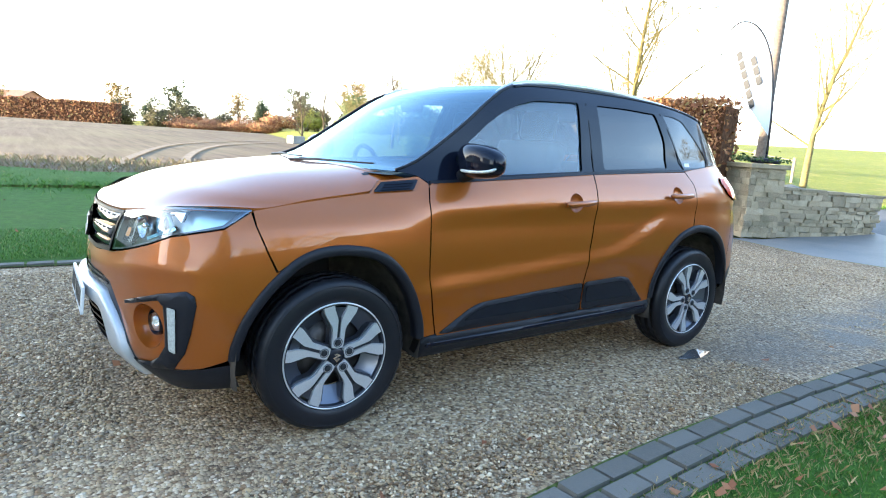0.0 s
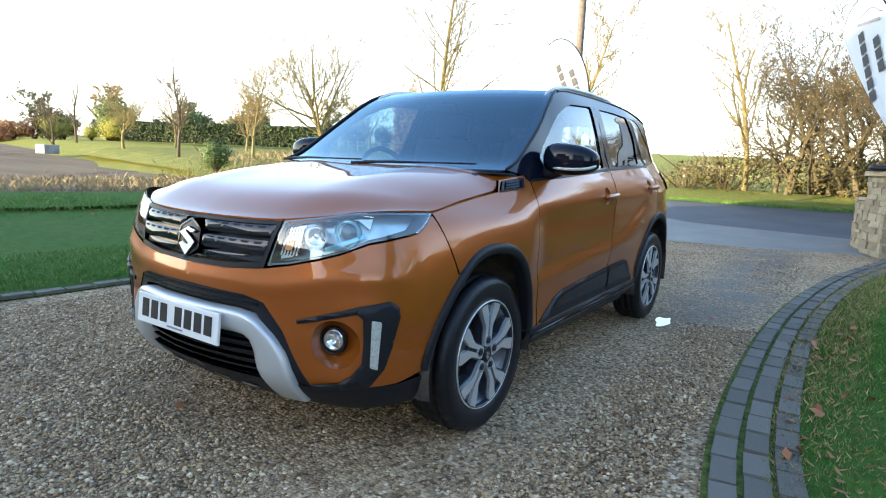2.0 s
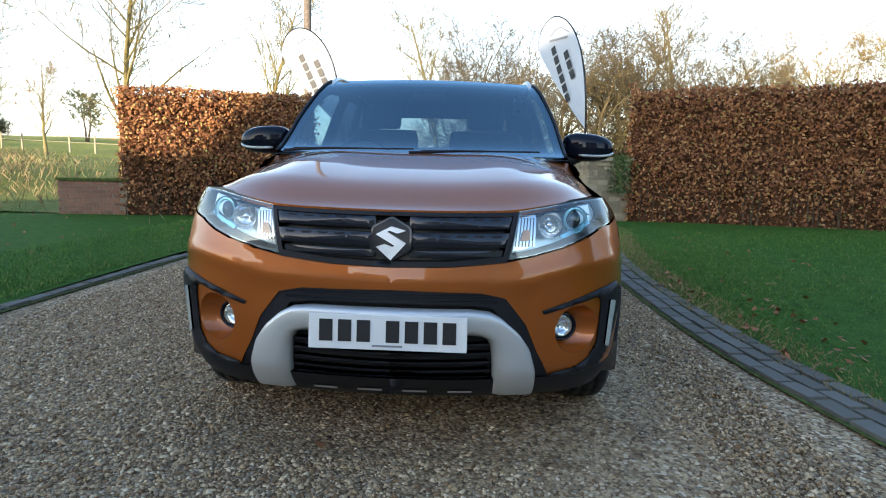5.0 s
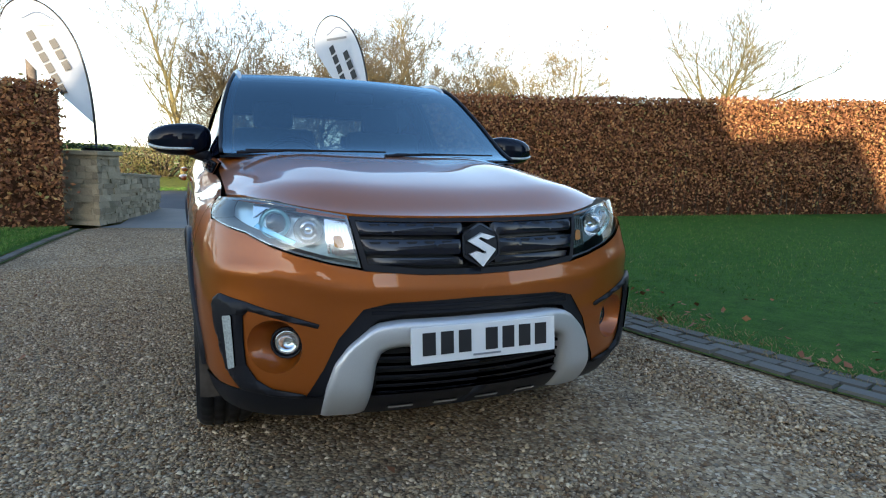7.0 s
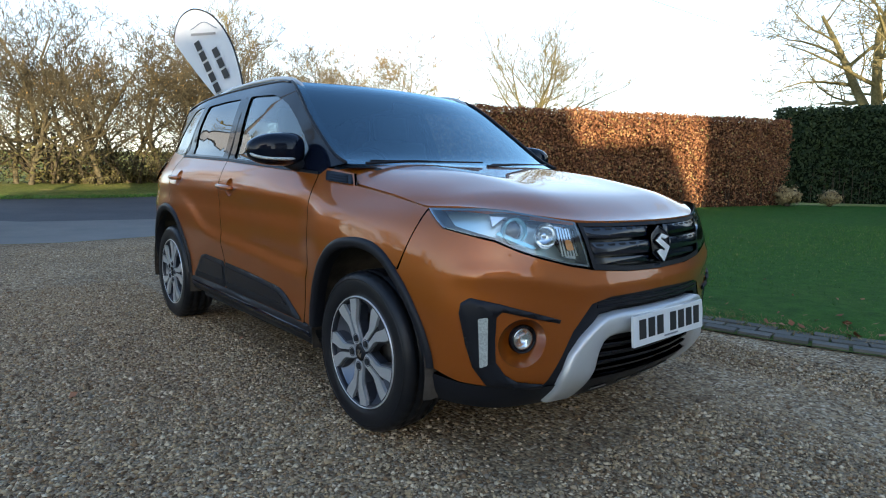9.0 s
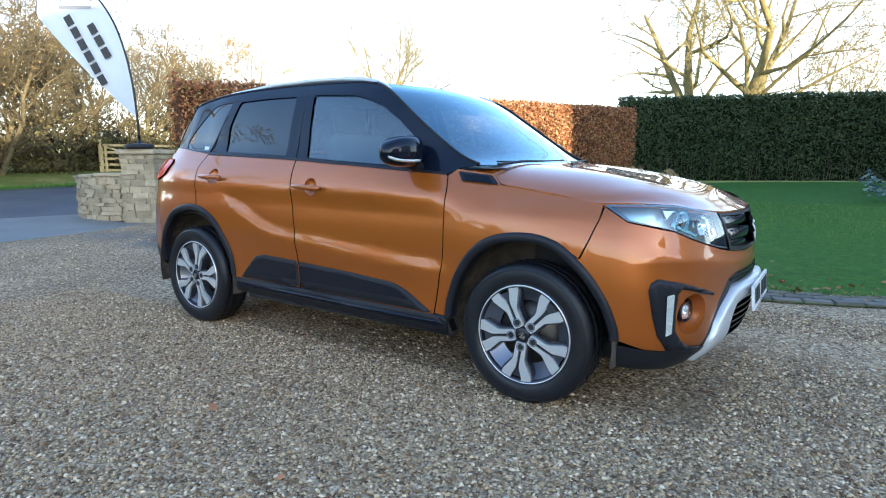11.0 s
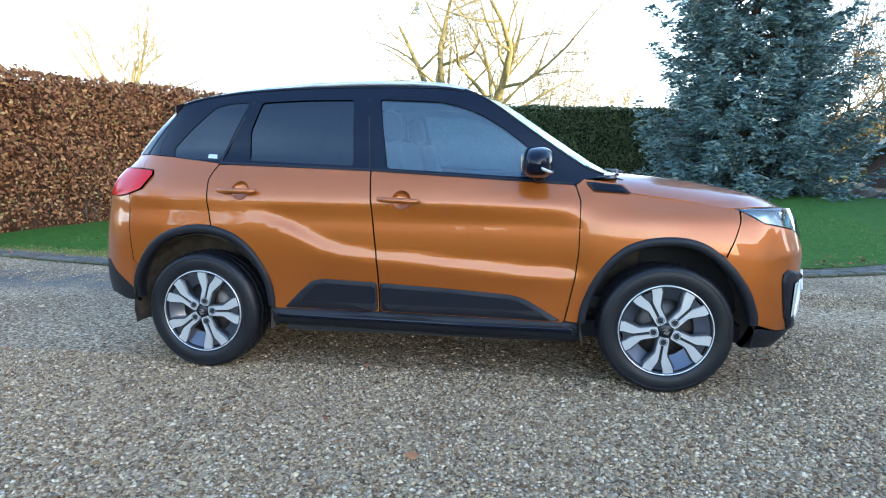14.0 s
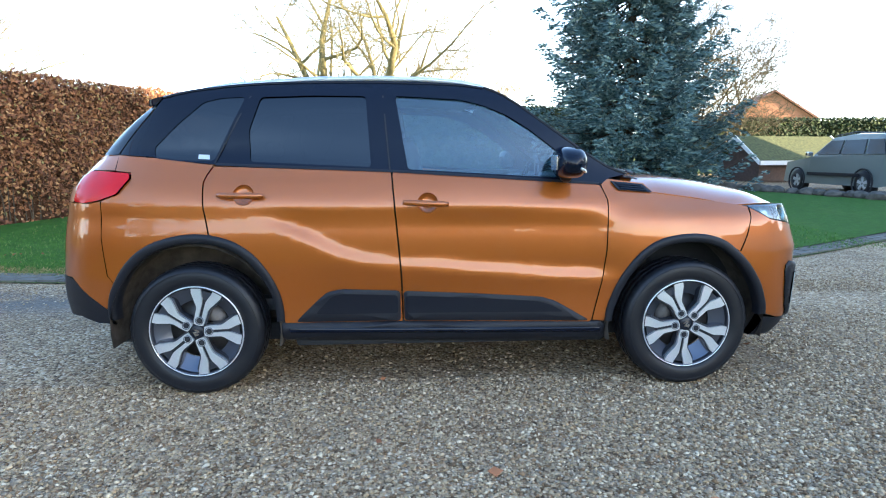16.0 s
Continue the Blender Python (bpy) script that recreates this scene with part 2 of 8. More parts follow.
def make_field():
    n = Nodes("stubble_field")
    m = n.t.nodes.new("ShaderNodeMapping")
    n.link(n.pos(), m.inputs["Vector"])
    m.inputs["Rotation"].default_value = (0, 0, radians(14))
    m.inputs["Scale"].default_value = (1.0, 0.05, 1.0)
    rows = n.noise(2.0, 6.0, 0.7, m.outputs[0])
    big = n.noise(0.12, 4.0)
    base = n.ramp(rows, (0.3, (0.080, 0.060, 0.043)), (0.7, (0.180, 0.137, 0.096)))
    base = n.mix(n.ramp(big, (0.4, (0, 0, 0)), (0.75, (0.4, 0.4, 0.4))), base, (0.24, 0.21, 0.11))
    n.bump(rows, 0.5, 0.05)
    return n.set(base=base, rough=0.95, spec=0.1)


FIELD = make_field()


def make_tarmac():
    n = Nodes("tarmac")
    f = n.noise(160.0, 3.0)
    wear = n.noise(0.8, 5.0)
    base = n.mix(n.ramp(wear, (0.4, (0, 0, 0)), (0.7, (1, 1, 1))), n.ramp(f, (0.35, (0.035, 0.037, 0.042)), (0.65, (0.075, 0.077, 0.082))), (0.085, 0.085, 0.088))
    n.bump(f, 0.4, 0.004)
    return n.set(base=base, rough=0.7)


TARMAC = make_tarmac()


def make_apron():
    n = Nodes("worn_concrete")
    f, wear = n.noise(90.0, 4.0), n.noise(1.1, 6.0, 0.7)
    base = n.mix(n.ramp(wear, (0.35, (0, 0, 0)), (0.7, (1, 1, 1))), n.ramp(f, (0.3, (0.14, 0.13, 0.115)), (0.7, (0.24, 0.225, 0.20))), (0.12, 0.125, 0.12))
    n.bump(f, 0.3, 0.004)
    return n.set(base=base, rough=0.6)


APRON = make_apron()


def make_paver():
    n = Nodes("grey_paver")
    r, f = n.rand(), n.noise(70.0, 5.0, 0.7)
    base = n.mix(f, n.ramp(r, (0.0, (0.075, 0.070, 0.064)), (0.5, (0.112, 0.106, 0.096)), (1.0, (0.165, 0.158, 0.142))), (0.165, 0.150, 0.118), "MIX")
    stain = n.noise(3.0, 5.0, 0.7)
    base = n.mix(n.ramp(stain, (0.5, (0, 0, 0)), (0.72, (0.6, 0.6, 0.6))), base, (0.075, 0.080, 0.045))
    n.bump(f, 0.6, 0.006)
    return n.set(base=base, rough=0.85, spec=0.2)


PAVER = make_paver()
MOSS = simple("mossy_joint", (0.085, 0.11, 0.028), 0.95, vary=0.6, scale=25, relief=0.6, spec=0.1)


def make_walling(name, stops):
    n = Nodes(name)
    f, big = n.noise(40.0, 6.0, 0.75), n.noise(4.0, 5.0)
    base = n.mix(0.35, n.ramp(n.rand(), *stops), n.ramp(f, (0.3, (0.13, 0.11, 0.08)), (0.7, (0.45, 0.40, 0.31))))
    base = n.mix(n.ramp(big, (0.48, (0, 0, 0)), (0.72, (0.6, 0.6, 0.6))), base, (0.13, 0.125, 0.075))
    n.bump(f, 0.6, 0.01)
    return n.set(base=base, rough=0.9, spec=0.2)


LIMESTONE = make_walling("pale_limestone", ((0.0, (0.22, 0.175, 0.11)), (0.5, (0.36, 0.295, 0.185)), (1.0, (0.48, 0.40, 0.27))))
BRICK = make_walling("red_brick", ((0.0, (0.22, 0.07, 0.04)), (0.5, (0.32, 0.11, 0.06)), (1.0, (0.40, 0.16, 0.09))))
MORTAR = simple("lime_mortar", (0.30, 0.265, 0.195), 0.95, vary=0.4, scale=30, relief=0.4)


def make_leaf(name, *stops, rough=0.7):
    n = Nodes(name)
    return n.set(base=n.ramp(n.island(), *stops), rough=rough, spec=0.3)


BEECH = make_leaf("russet_beech_leaf", (0.0, (0.13, 0.048, 0.022)), (0.4, (0.23, 0.092, 0.038)), (0.75, (0.34, 0.155, 0.060)), (0.95, (0.45, 0.26, 0.11)), (1.0, (0.24, 0.23, 0.07)))
CONIFER = make_leaf("dark_green_leaf", (0.0, (0.014, 0.026, 0.009)), (0.6, (0.034, 0.055, 0.016)), (1.0, (0.060, 0.080, 0.026)))
SPRUCE = make_leaf("blue_spruce_needle", (0.0, (0.040, 0.080, 0.085)), (0.45, (0.12, 0.195, 0.200)), (0.85, (0.25, 0.35, 0.34)), (1.0, (0.38, 0.42, 0.30)))
UNDER = make_leaf("undergrowth_leaf", (0.0, (0.035, 0.030, 0.012)), (0.6, (0.085, 0.070, 0.025)), (1.0, (0.14, 0.13, 0.04)))
# paler than the near conifer green: distance haze put into the leaf colour
HAZED_GREEN = make_leaf("hazed_green_leaf", (0.0, (0.06, 0.07, 0.035)), (1.0, (0.15, 0.16, 0.08)))
YELLOW_SHRUB = make_leaf("yellow_green_leaf", (0.0, (0.20, 0.20, 0.03)), (1.0, (0.36, 0.34, 0.06)))
IVY = make_leaf("ivy_leaf", (0.0, (0.02, 0.05, 0.012)), (0.7, (0.07, 0.12, 0.03)), (1.0, (0.18, 0.20, 0.07)))
BLADE = make_leaf("grass_blade", (0.0, (0.038, 0.105, 0.011)), (0.7, (0.100, 0.212, 0.028)), (0.93, (0.17, 0.27, 0.06)), (1.0, (0.34, 0.28, 0.12)))
DRY_BLADE = make_leaf("dry_grass_blade", (0.0, (0.20, 0.13, 0.05)), (1.0, (0.46, 0.34, 0.16)))
WEED = make_leaf("weed_stalk", (0.0, (0.14, 0.10, 0.05)), (0.6, (0.26, 0.19, 0.10)), (1.0, (0.10, 0.15, 0.04)))
FALLEN = make_leaf("fallen_leaf", (0.0, (0.20, 0.07, 0.03)), (1.0, (0.36, 0.16, 0.07)))
RUSSET_TWIG = make_leaf("russet_twig_leaf", (0.0, (0.16, 0.07, 0.03)), (1.0, (0.34, 0.17, 0.08)))
WARM_TWIG = make_leaf("ochre_twig_leaf", (0.0, (0.17, 0.10, 0.035)), (0.6, (0.30, 0.19, 0.06)), (1.0, (0.40, 0.28, 0.09)))


def make_bark(name, lo, hi):
    n = Nodes(name)
    f = n.noise(14.0, 5.0)
    n.bump(f, 0.5, 0.01)
    return n.set(base=n.ramp(f, (0.3, lo), (0.7, hi)), rough=0.9, spec=0.2)


BARK = make_bark("lichened_bark", (0.12, 0.10, 0.045), (0.27, 0.225, 0.095))
BARK_DARK = make_bark("dark_bark", (0.05, 0.04, 0.028), (0.13, 0.10, 0.065))
BARK_THORN = make_bark("thorn_bark", (0.058, 0.048, 0.029), (0.150, 0.124, 0.066))
POLE_WOOD = simple("creosoted_pole", (0.13, 0.105, 0.085), 0.85, vary=0.35, scale=18, relief=0.3)
FENCE_WOOD = simple("weathered_fence_wood", (0.30, 0.25, 0.17), 0.85, vary=0.3, scale=25, relief=0.3)
GATE_WOOD = simple("pale_gate_wood", (0.42, 0.33, 0.15), 0.8, vary=0.25, scale=25)


def make_cloth():
    n = Nodes("white_flag_cloth")
    wave = n.noise(5.0, 3.0)
    n.set(base=n.ramp(wave, (0.3, (0.68, 0.70, 0.74)), (0.7, (0.78, 0.79, 0.82))), rough=0.8, spec=0.2)
    through_light = n.add("ShaderNodeBsdfTranslucent", Color=(0.80, 0.80, 0.80, 1))
    mix = n.add("ShaderNodeMixShader", Fac=0.6)
    n.link(n.bsdf.outputs[0], mix.inputs[1])
    n.link(through_light.outputs[0], mix.inputs[2])
    n.link(mix.outputs[0], n.out.inputs["Surface"])
    return n.mat


FLAG_CLOTH = make_cloth()
ROOF_TILE = simple("red_brown_roof_tile", (0.20, 0.10, 0.065), 0.85, vary=0.35, scale=8, relief=0.4)
MOSSY_ROOF = simple("mossy_roof", (0.085, 0.09, 0.03), 0.95, vary=0.5, scale=12, relief=0.5)
WALL_BRICK = simple("orange_brickwork", (0.34, 0.155, 0.08), 0.9, vary=0.25, scale=20, relief=0.3)
SHED_WOOD = simple("dark_shed_boards", (0.075, 0.045, 0.035), 0.8, vary=0.3, scale=10)
WHITE_PAINT = simple("white_painted_wood", (0.75, 0.74, 0.70), 0.6, vary=0.06, scale=15)
PANE = simple("dark_window_pane", (0.012, 0.015, 0.018), 0.08, spec=0.3)
ESTATE_PAINT = simple("grey_green_paint", (0.19, 0.21, 0.195), 0.32, 0.3, 0.4)
ROCK = simple("garden_rock", (0.085, 0.075, 0.06), 0.9, vary=0.45, scale=7, relief=0.7)
CREAM = simple("cream_render", (0.62, 0.56, 0.46), 0.9, vary=0.1, scale=3)
WATER = simple("puddle_water", (0.05, 0.05, 0.05), 0.03, 0, 0, spec=1.0)

# ---- building helpers ----


def smooth01(t):
    t = np.clip(t, 0, 1)
    return t * t * (3 - 2 * t)


def spline(xk, yk, x):
    """Catmull-Rom through (xk, yk), xk ascending; yk may have more columns."""
    xk, yk, x = np.asarray(xk, float), np.asarray(yk, float), np.clip(np.asarray(x, float), xk[0], xk[-1])
    m = np.gradient(yk, xk, axis=0)
    i = np.clip(np.searchsorted(xk, x, side="right") - 1, 0, len(xk) - 2)
    h = xk[i + 1] - xk[i]
    t = (x - xk[i]) / h
    if yk.ndim > 1:
        h, t = h[..., None], t[..., None]
    return (2 * t**3 - 3 * t**2 + 1) * yk[i] + (t**3 - 2 * t**2 + t) * h * m[i] + (3 * t**2 - 2 * t**3) * yk[i + 1] + (t**3 - t**2) * h * m[i + 1]


def mesh_from(name, verts, faces, material, smooth=False, normals=None):
    me = bpy.data.meshes.new(name)
    me.from_pydata([tuple(v) for v in np.asarray(verts, float)], [], [tuple(int(i) for i in f) for f in faces])
    if material:
        me.materials.append(material)
    if smooth or normals is not None:
        me.shade_smooth()
    if normals is not None:
        me.normals_split_custom_set_from_vertices([tuple(n) for n in normals])
    return me


def quick_mesh(name, verts, faces, material, smooth=False):
    """Many faces of one size, from arrays."""
    verts, faces = np.asarray(verts, np.float32), np.asarray(faces, np.int32)
    me = bpy.data.meshes.new(name)
    k = faces.shape[1]
    me.vertices.add(len(verts))
    me.vertices.foreach_set("co", verts.ravel())
    me.loops.add(faces.size)
    me.loops.foreach_set("vertex_index", faces.ravel())
    me.polygons.add(len(faces))
    me.polygons.foreach_set("loop_start", np.arange(0, faces.size, k, dtype=np.int32))
    me.polygons.foreach_set("loop_total", np.full(len(faces), k, np.int32))
    me.materials.append(material)
    me.update(calc_edges=True)
    if smooth:
        me.shade_smooth()
    return me


def put(name, me, parent=None, label=""):
    ob = new(name, me)
    ob.parent = parent
    return tagged(ob, label) if label else ob


def part(name, bm, material, parent, label="", smooth=False):
    """Links a bmesh as ONE mesh object under a thing or under a part."""
    me = bpy.data.meshes.new(name)
    bmesh.ops.recalc_face_normals(bm, faces=bm.faces)
    bm.to_mesh(me)
    bm.free()
    me.materials.append(material)
    if smooth:
        me.shade_smooth()
    return put(name, me, parent, label)


def rise(x, y):
    """The lie of the land: level round the drive, rising gently beyond the lawn and the lane, with a bank past the ditch."""
    x, y = np.asarray(x, float), np.asarray(y, float)
    bank = (0.42 * smooth01((-y - 10.0) / 5.0) + 0.012 * np.clip(-y - 16.0, 0, 60)) * np.clip((-x - 9.5 - 0.24 * np.clip(-y - 16.0, 0, 80)) / 3.0, 0, 1)
    return 0.020 * np.clip(y - 2.4, 0, 40) + 0.028 * np.clip(-x - 8.5, 0, 30) + 0.036 * np.clip(-x - 38.5, 0, 110) + bank


def thing(name, label, category, group="", at=(0, 0, 0), turn=0):
    ob = new(name)
    ob.matrix_basis = pose(at[0], at[1], at[2] + float(rise(at[0], at[1])), 0, 0, turn)
    return tagged(ob, label, category, group)


def box_bm(size, at=(0, 0, 0), bevel=0.0, turn=(0, 0, 0), bm=None):
    bm = bm or bmesh.new()
    r = bmesh.ops.create_cube(bm, size=1.0)
    if bevel:
        bmesh.ops.scale(bm, verts=r["verts"], vec=size)
        edges = list({e for v in r["verts"] for e in v.link_edges})
        done = bmesh.ops.bevel(bm, geom=edges, offset=bevel, segments=2, affect="EDGES", profile=0.6)
        verts = list({v for f in done["faces"] for v in f.verts})
        verts = list(set(verts))
    else:
        bmesh.ops.scale(bm, verts=r["verts"], vec=size)
        verts = r["verts"]
    bmesh.ops.transform(bm, matrix=pose(*at, *turn), verts=verts)
    return bm


def lathe_bm(profile, segments=32, axis="z", at=(0, 0, 0), bm=None, caps=False):
    """Turns (radius, height) points about an axis."""
    bm = bm or bmesh.new()
    rings = []
    for r, h in profile:
        ring = []
        for i in range(segments):
            a = 2 * math.pi * i / segments
            c, s = r * math.cos(a), r * math.sin(a)
            p = (c, s, h) if axis == "z" else ((c, h, s) if axis == "y" else (h, c, s))
            ring.append(bm.verts.new(Vector(p) + Vector(at)))
        rings.append(ring)
    for a, b in zip(rings, rings[1:]):
        for i in range(segments):
            j = (i + 1) % segments
            bm.faces.new((a[i], a[j], b[j], b[i]))
    for ring, (r, _) in ((rings[0], profile[0]), (rings[-1], profile[-1])):
        if r > 1e-4 and caps:
            bm.faces.new(ring)
    bmesh.ops.remove_doubles(bm, verts=bm.verts, dist=1e-6)
    return bm


def tube_bm(points, radii, sides=8, bm=None, closed=False):
    bm = bm or bmesh.new()
    pts = [Vector(p) for p in points]
    if not isinstance(radii, (list, tuple)):
        radii = [radii] * len(pts)
    rings = []
    for i, p in enumerate(pts):
        a = pts[i - 1] if i or closed else p
        b = pts[(i + 1) % len(pts)] if i < len(pts) - 1 or closed else p
        d = (b - a).normalized()
        side = d.cross((0, 0, 1)) if abs(d.z) < 0.95 else d.cross((1, 0, 0))
        side.normalize()
        up = side.cross(d)
        rings.append([bm.verts.new(p + float(radii[i]) * (math.cos(t) * side + math.sin(t) * up)) for t in (2 * math.pi * k / sides for k in range(sides))])
    pairs = list(zip(rings, rings[1:])) + ([(rings[-1], rings[0])] if closed else [])
    for a, b in pairs:
        for k in range(sides):
            j = (k + 1) % sides
            bm.faces.new((a[k], a[j], b[j], b[k]))
    if not closed:
        bm.faces.new(rings[0])
        bm.faces.new(rings[-1])
    return bm


def slab_bm(outline, depth, bm=None, m=None, bevel=0.0):
    """A flat outline in x, z, made solid along y from 0 to depth."""
    bm = bm or bmesh.new()
    front = [bm.verts.new((x, 0, z)) for x, z in outline]
    back = [bm.verts.new((x, depth, z)) for x, z in outline]
    n = len(outline)
    bm.faces.new(front)
    bm.faces.new(back[::-1])
    for i in range(n):
        j = (i + 1) % n
        bm.faces.new((front[i], back[i], back[j], front[j]))
    if m is not None:
        bmesh.ops.transform(bm, matrix=m, verts=front + back)
    return bm


def sheet_mesh(name, outline, material, height=lambda x, y: 0.0, cell=1.0):
    """A ground sheet from an outline in x, y, cut into cells so that it follows height(x, y)."""
    bm = bmesh.new()
    vs = [bm.verts.new((x, y, 0)) for x, y in outline]
    edges = [bm.edges.new((vs[i], vs[(i + 1) % len(vs)])) for i in range(len(vs))]
    bmesh.ops.triangle_fill(bm, use_beauty=True, use_dissolve=False, edges=edges)
    for axis in (0, 1):
        lo, hi = min(p[axis] for p in outline), max(p[axis] for p in outline)
        for k in range(1, int((hi - lo) / cell)):
            co, no = [0, 0, 0], [0, 0, 0]
            co[axis], no[axis] = lo + k * cell, 1
            bmesh.ops.bisect_plane(bm, geom=bm.verts[:] + bm.edges[:] + bm.faces[:], plane_co=co, plane_no=no)
    for v in bm.verts:
        v.co.z = height(v.co.x, v.co.y)
    bmesh.ops.recalc_face_normals(bm, faces=bm.faces)
    if sum(f.normal.z for f in bm.faces) < 0:
        bmesh.ops.reverse_faces(bm, faces=bm.faces)
    me = bpy.data.meshes.new(name)
    bm.to_mesh(me)
    bm.free()
    me.materials.append(material)
    me.shade_smooth()
    return me


def leaf_mesh(name, centres, size, material, normals=None, lean=0.8, seed=1, slim=0.6):
    """A cloud of small bent leaves, four corners each."""
    rng = np.random.default_rng(seed)
    n = len(centres)
    d = rng.normal(size=(n, 3))
    if normals is not None:
        d = d * lean + normals
    d /= np.linalg.norm(d, axis=1, keepdims=True)
    a = np.cross(d, rng.normal(size=(n, 3)))
    a /= np.linalg.norm(a, axis=1, keepdims=True)
    b = np.cross(d, a)
    s = (size * rng.uniform(0.6, 1.3, n))[:, None]
    fold = d * s * 0.18
    v = np.stack([centres - a * s, centres - b * s * slim - fold, centres + a * s, centres + b * s * slim - fold], 1).reshape(-1, 3)
    base = np.arange(n)[:, None] * 4
    f = np.concatenate([base + [0, 1, 2], base + [0, 2, 3]])
    return quick_mesh(name, v, f, material)

# ---- ground ----


def gravel_z(x, y):
    return 0.035 * float(smooth01(np.array((y - 0.9) / 0.8)))


KERB = [(14.0, 9.6), (10.5, 6.9), (8.0, 5.0), (6.1, 3.82), (4.8, 3.05), (4.1, 2.68), (3.05, 2.30), (2.4, 2.02), (1.9, 1.88), (1.4, 1.79), (0.85, 1.71), (0.3, 1.67), (-0.4, 1.65), (-1.5, 1.66), (-3.1, 1.79), (-4.8, 2.06), (-5.9, 2.32), (-6.7, 2.50), (-7.2, 2.58)]
EDGE_A = [(14.0, -4.4), (6.0, -3.3), (2.5, -2.90), (1.5, -2.84), (0.4, -2.82), (-0.4, -2.79), (-1.6, -2.74), (-3.4, -2.66), (-5.5, -2.55), (-7.0, -2.40)]


def along(points, step):
    """Points along a smoothed line at even steps, with directions."""
    pts = np.array(points, float)
    k = np.r_[0, np.cumsum(np.hypot(*np.diff(pts, axis=0).T))]
    s = np.arange(0, k[-1], step)
    p = spline(k, pts, s)
    q = spline(k, pts, np.minimum(s + 0.02, k[-1])) - spline(k, pts, np.maximum(s - 0.02, 0))
    return p, q / np.linalg.norm(q, axis=1, keepdims=True)


def offset(points, d):
    p, t = along(points, 0.25)
    return [(float(a[0] + d * b[1]), float(a[1] - d * b[0])) for a, b in zip(p, t)]


tagged(put("ground", sheet_mesh("ground", [(-600, -600), (600, -600), (600, 600), (-600, 600)], MEADOW, lambda x, y: -0.25 + float(rise(x, y)), 5.0)), "flat pasture grass reaching the horizon", "ground", kind="structure")
kerb_line = [(float(p[0]), float(p[1])) for p in along(KERB, 0.25)[0]]
edge_line = [(float(p[0]), float(p[1])) for p in along(EDGE_A, 0.25)[0]]
gravel_outline = kerb_line + [(-7.23, 2.33), (-7.01, 0.74), (-6.75, -0.75), (-7.17, -2.23)] + edge_line[::-1] + [(30, -6.0), (30, 22)]
tagged(put("driveway", sheet_mesh("driveway", gravel_outline, GRAVEL, gravel_z, 0.8)), "pale brown gravel driveway, damp in patches", "driveway", kind="structure")
apron = [(-6.75, -0.75), (-7.01, 0.74), (-7.23, 2.33), (-7.7, 2.38), (-8.76, 2.22), (-9.82, 2.65), (-10.35, -0.8), (-11.05, -1.64), (-9.9, -1.80), (-8.76, -1.91), (-7.7, -1.97), (-7.17, -2.23)]
tagged(put("apron", sheet_mesh("apron", apron, APRON, lambda x, y: 0.004 + float(rise(x, 0)), 0.8)), "worn grey concrete apron at the gateway", "pavement", kind="structure")
tagged(put("road", sheet_mesh("road", [(-9.77, 158.89), (-9.77, 2.6), (-10.3, -0.8), (-11.05, -1.65), (-11.1, -4.35), (-11.2, -6.26), (-11.6, -7.74), (-12.58, -8.59), (-14.49, -9.4), (-30.0, -18.5), (-30.0, -13.5), (-19.0, -5.6), (-17.67, -4.35), (-16.92, -3.08), (-16.82, -1.17), (-16.82, 158.89)], TARMAC, lambda x, y: -0.02 + float(rise(x, y)), 4.0)), "grey tarmac lane that bends away past the hedge", "road", kind="structure")
tagged(put("verge", sheet_mesh("verge", [(-16.82, -1.17), (-16.82, 158.89), (-20.74, 158.89), (-20.74, -4.77), (-19.36, -4.83), (-17.67, -4.3), (-16.92, -3.08)], ROUGH, lambda x, y: 0.02 + float(rise(x, y)) + 0.25 * float(smooth01(np.array((-x - 16.0) / 3.0))), 1.5)), "rough grass bank beyond the lane", "grass", kind="structure")
tagged(put("verge", sheet_mesh("verge", [(-14.49, -8.96), (-12.58, -8.64), (-11.6, -7.8), (-11.2, -6.31), (-11.1, -4.35), (-11.05, -1.7), (-9.9, -1.85), (-8.76, -2.12), (-7.91, -2.87), (-6.64, -6.05), (-6.75, -10.39), (-11.7, -21.31), (-16.9, -42.51), (-36.11, -46.75), (-27.63, -25.55), (-25.51, -9.65)], ROUGH, lambda x, y: -0.01 + float(rise(x, y)), 1.5)), "rough grass verge beside the lane", "grass", kind="structure")
lawn_a = offset(EDGE_A, -0.13) + [(-7.28, -2.87), (-6.43, -5.73), (-5.79, -8.38), (14.77, -10.92), (31.73, -11.77), (31.73, -6.47)]
tagged(put("lawn", sheet_mesh("lawn", lawn_a, LAWN, lambda x, y: 0.02 + 0.02 * math.sin(x * 0.7) * math.sin(y * 0.5), 0.8)), "short mown green lawn", "lawn", kind="structure")
rough_a = [(-5.79, -8.38), (-6.43, -10.29), (2.05, -12.83), (14.77, -13.47), (42.33, -14.42), (42.33, -12.3), (31.73, -11.77), (14.77, -10.92)]
tagged(put("grass_bank", sheet_mesh("grass_bank", rough_a, LAWN, lambda x, y: 0.045 + (0.09 + 0.04 * math.sin(x * 1.3) * math.sin(y * 1.1)) * float(smooth01(np.array((-7.9 - 0.124 * (x + 5.4) - y) / 1.2))), 0.6)), "longer green grass strip beside the field", "grass", kind="structure")
field = [(-6.96, -10.5), (2.05, -12.83), (14.77, -13.47), (42.33, -14.42), (148.33, -21.31), (148.33, -111.41), (21.13, -110.35), (-29.5, -97.0), (-16.8, -42.5), (-11.6, -21.31)]
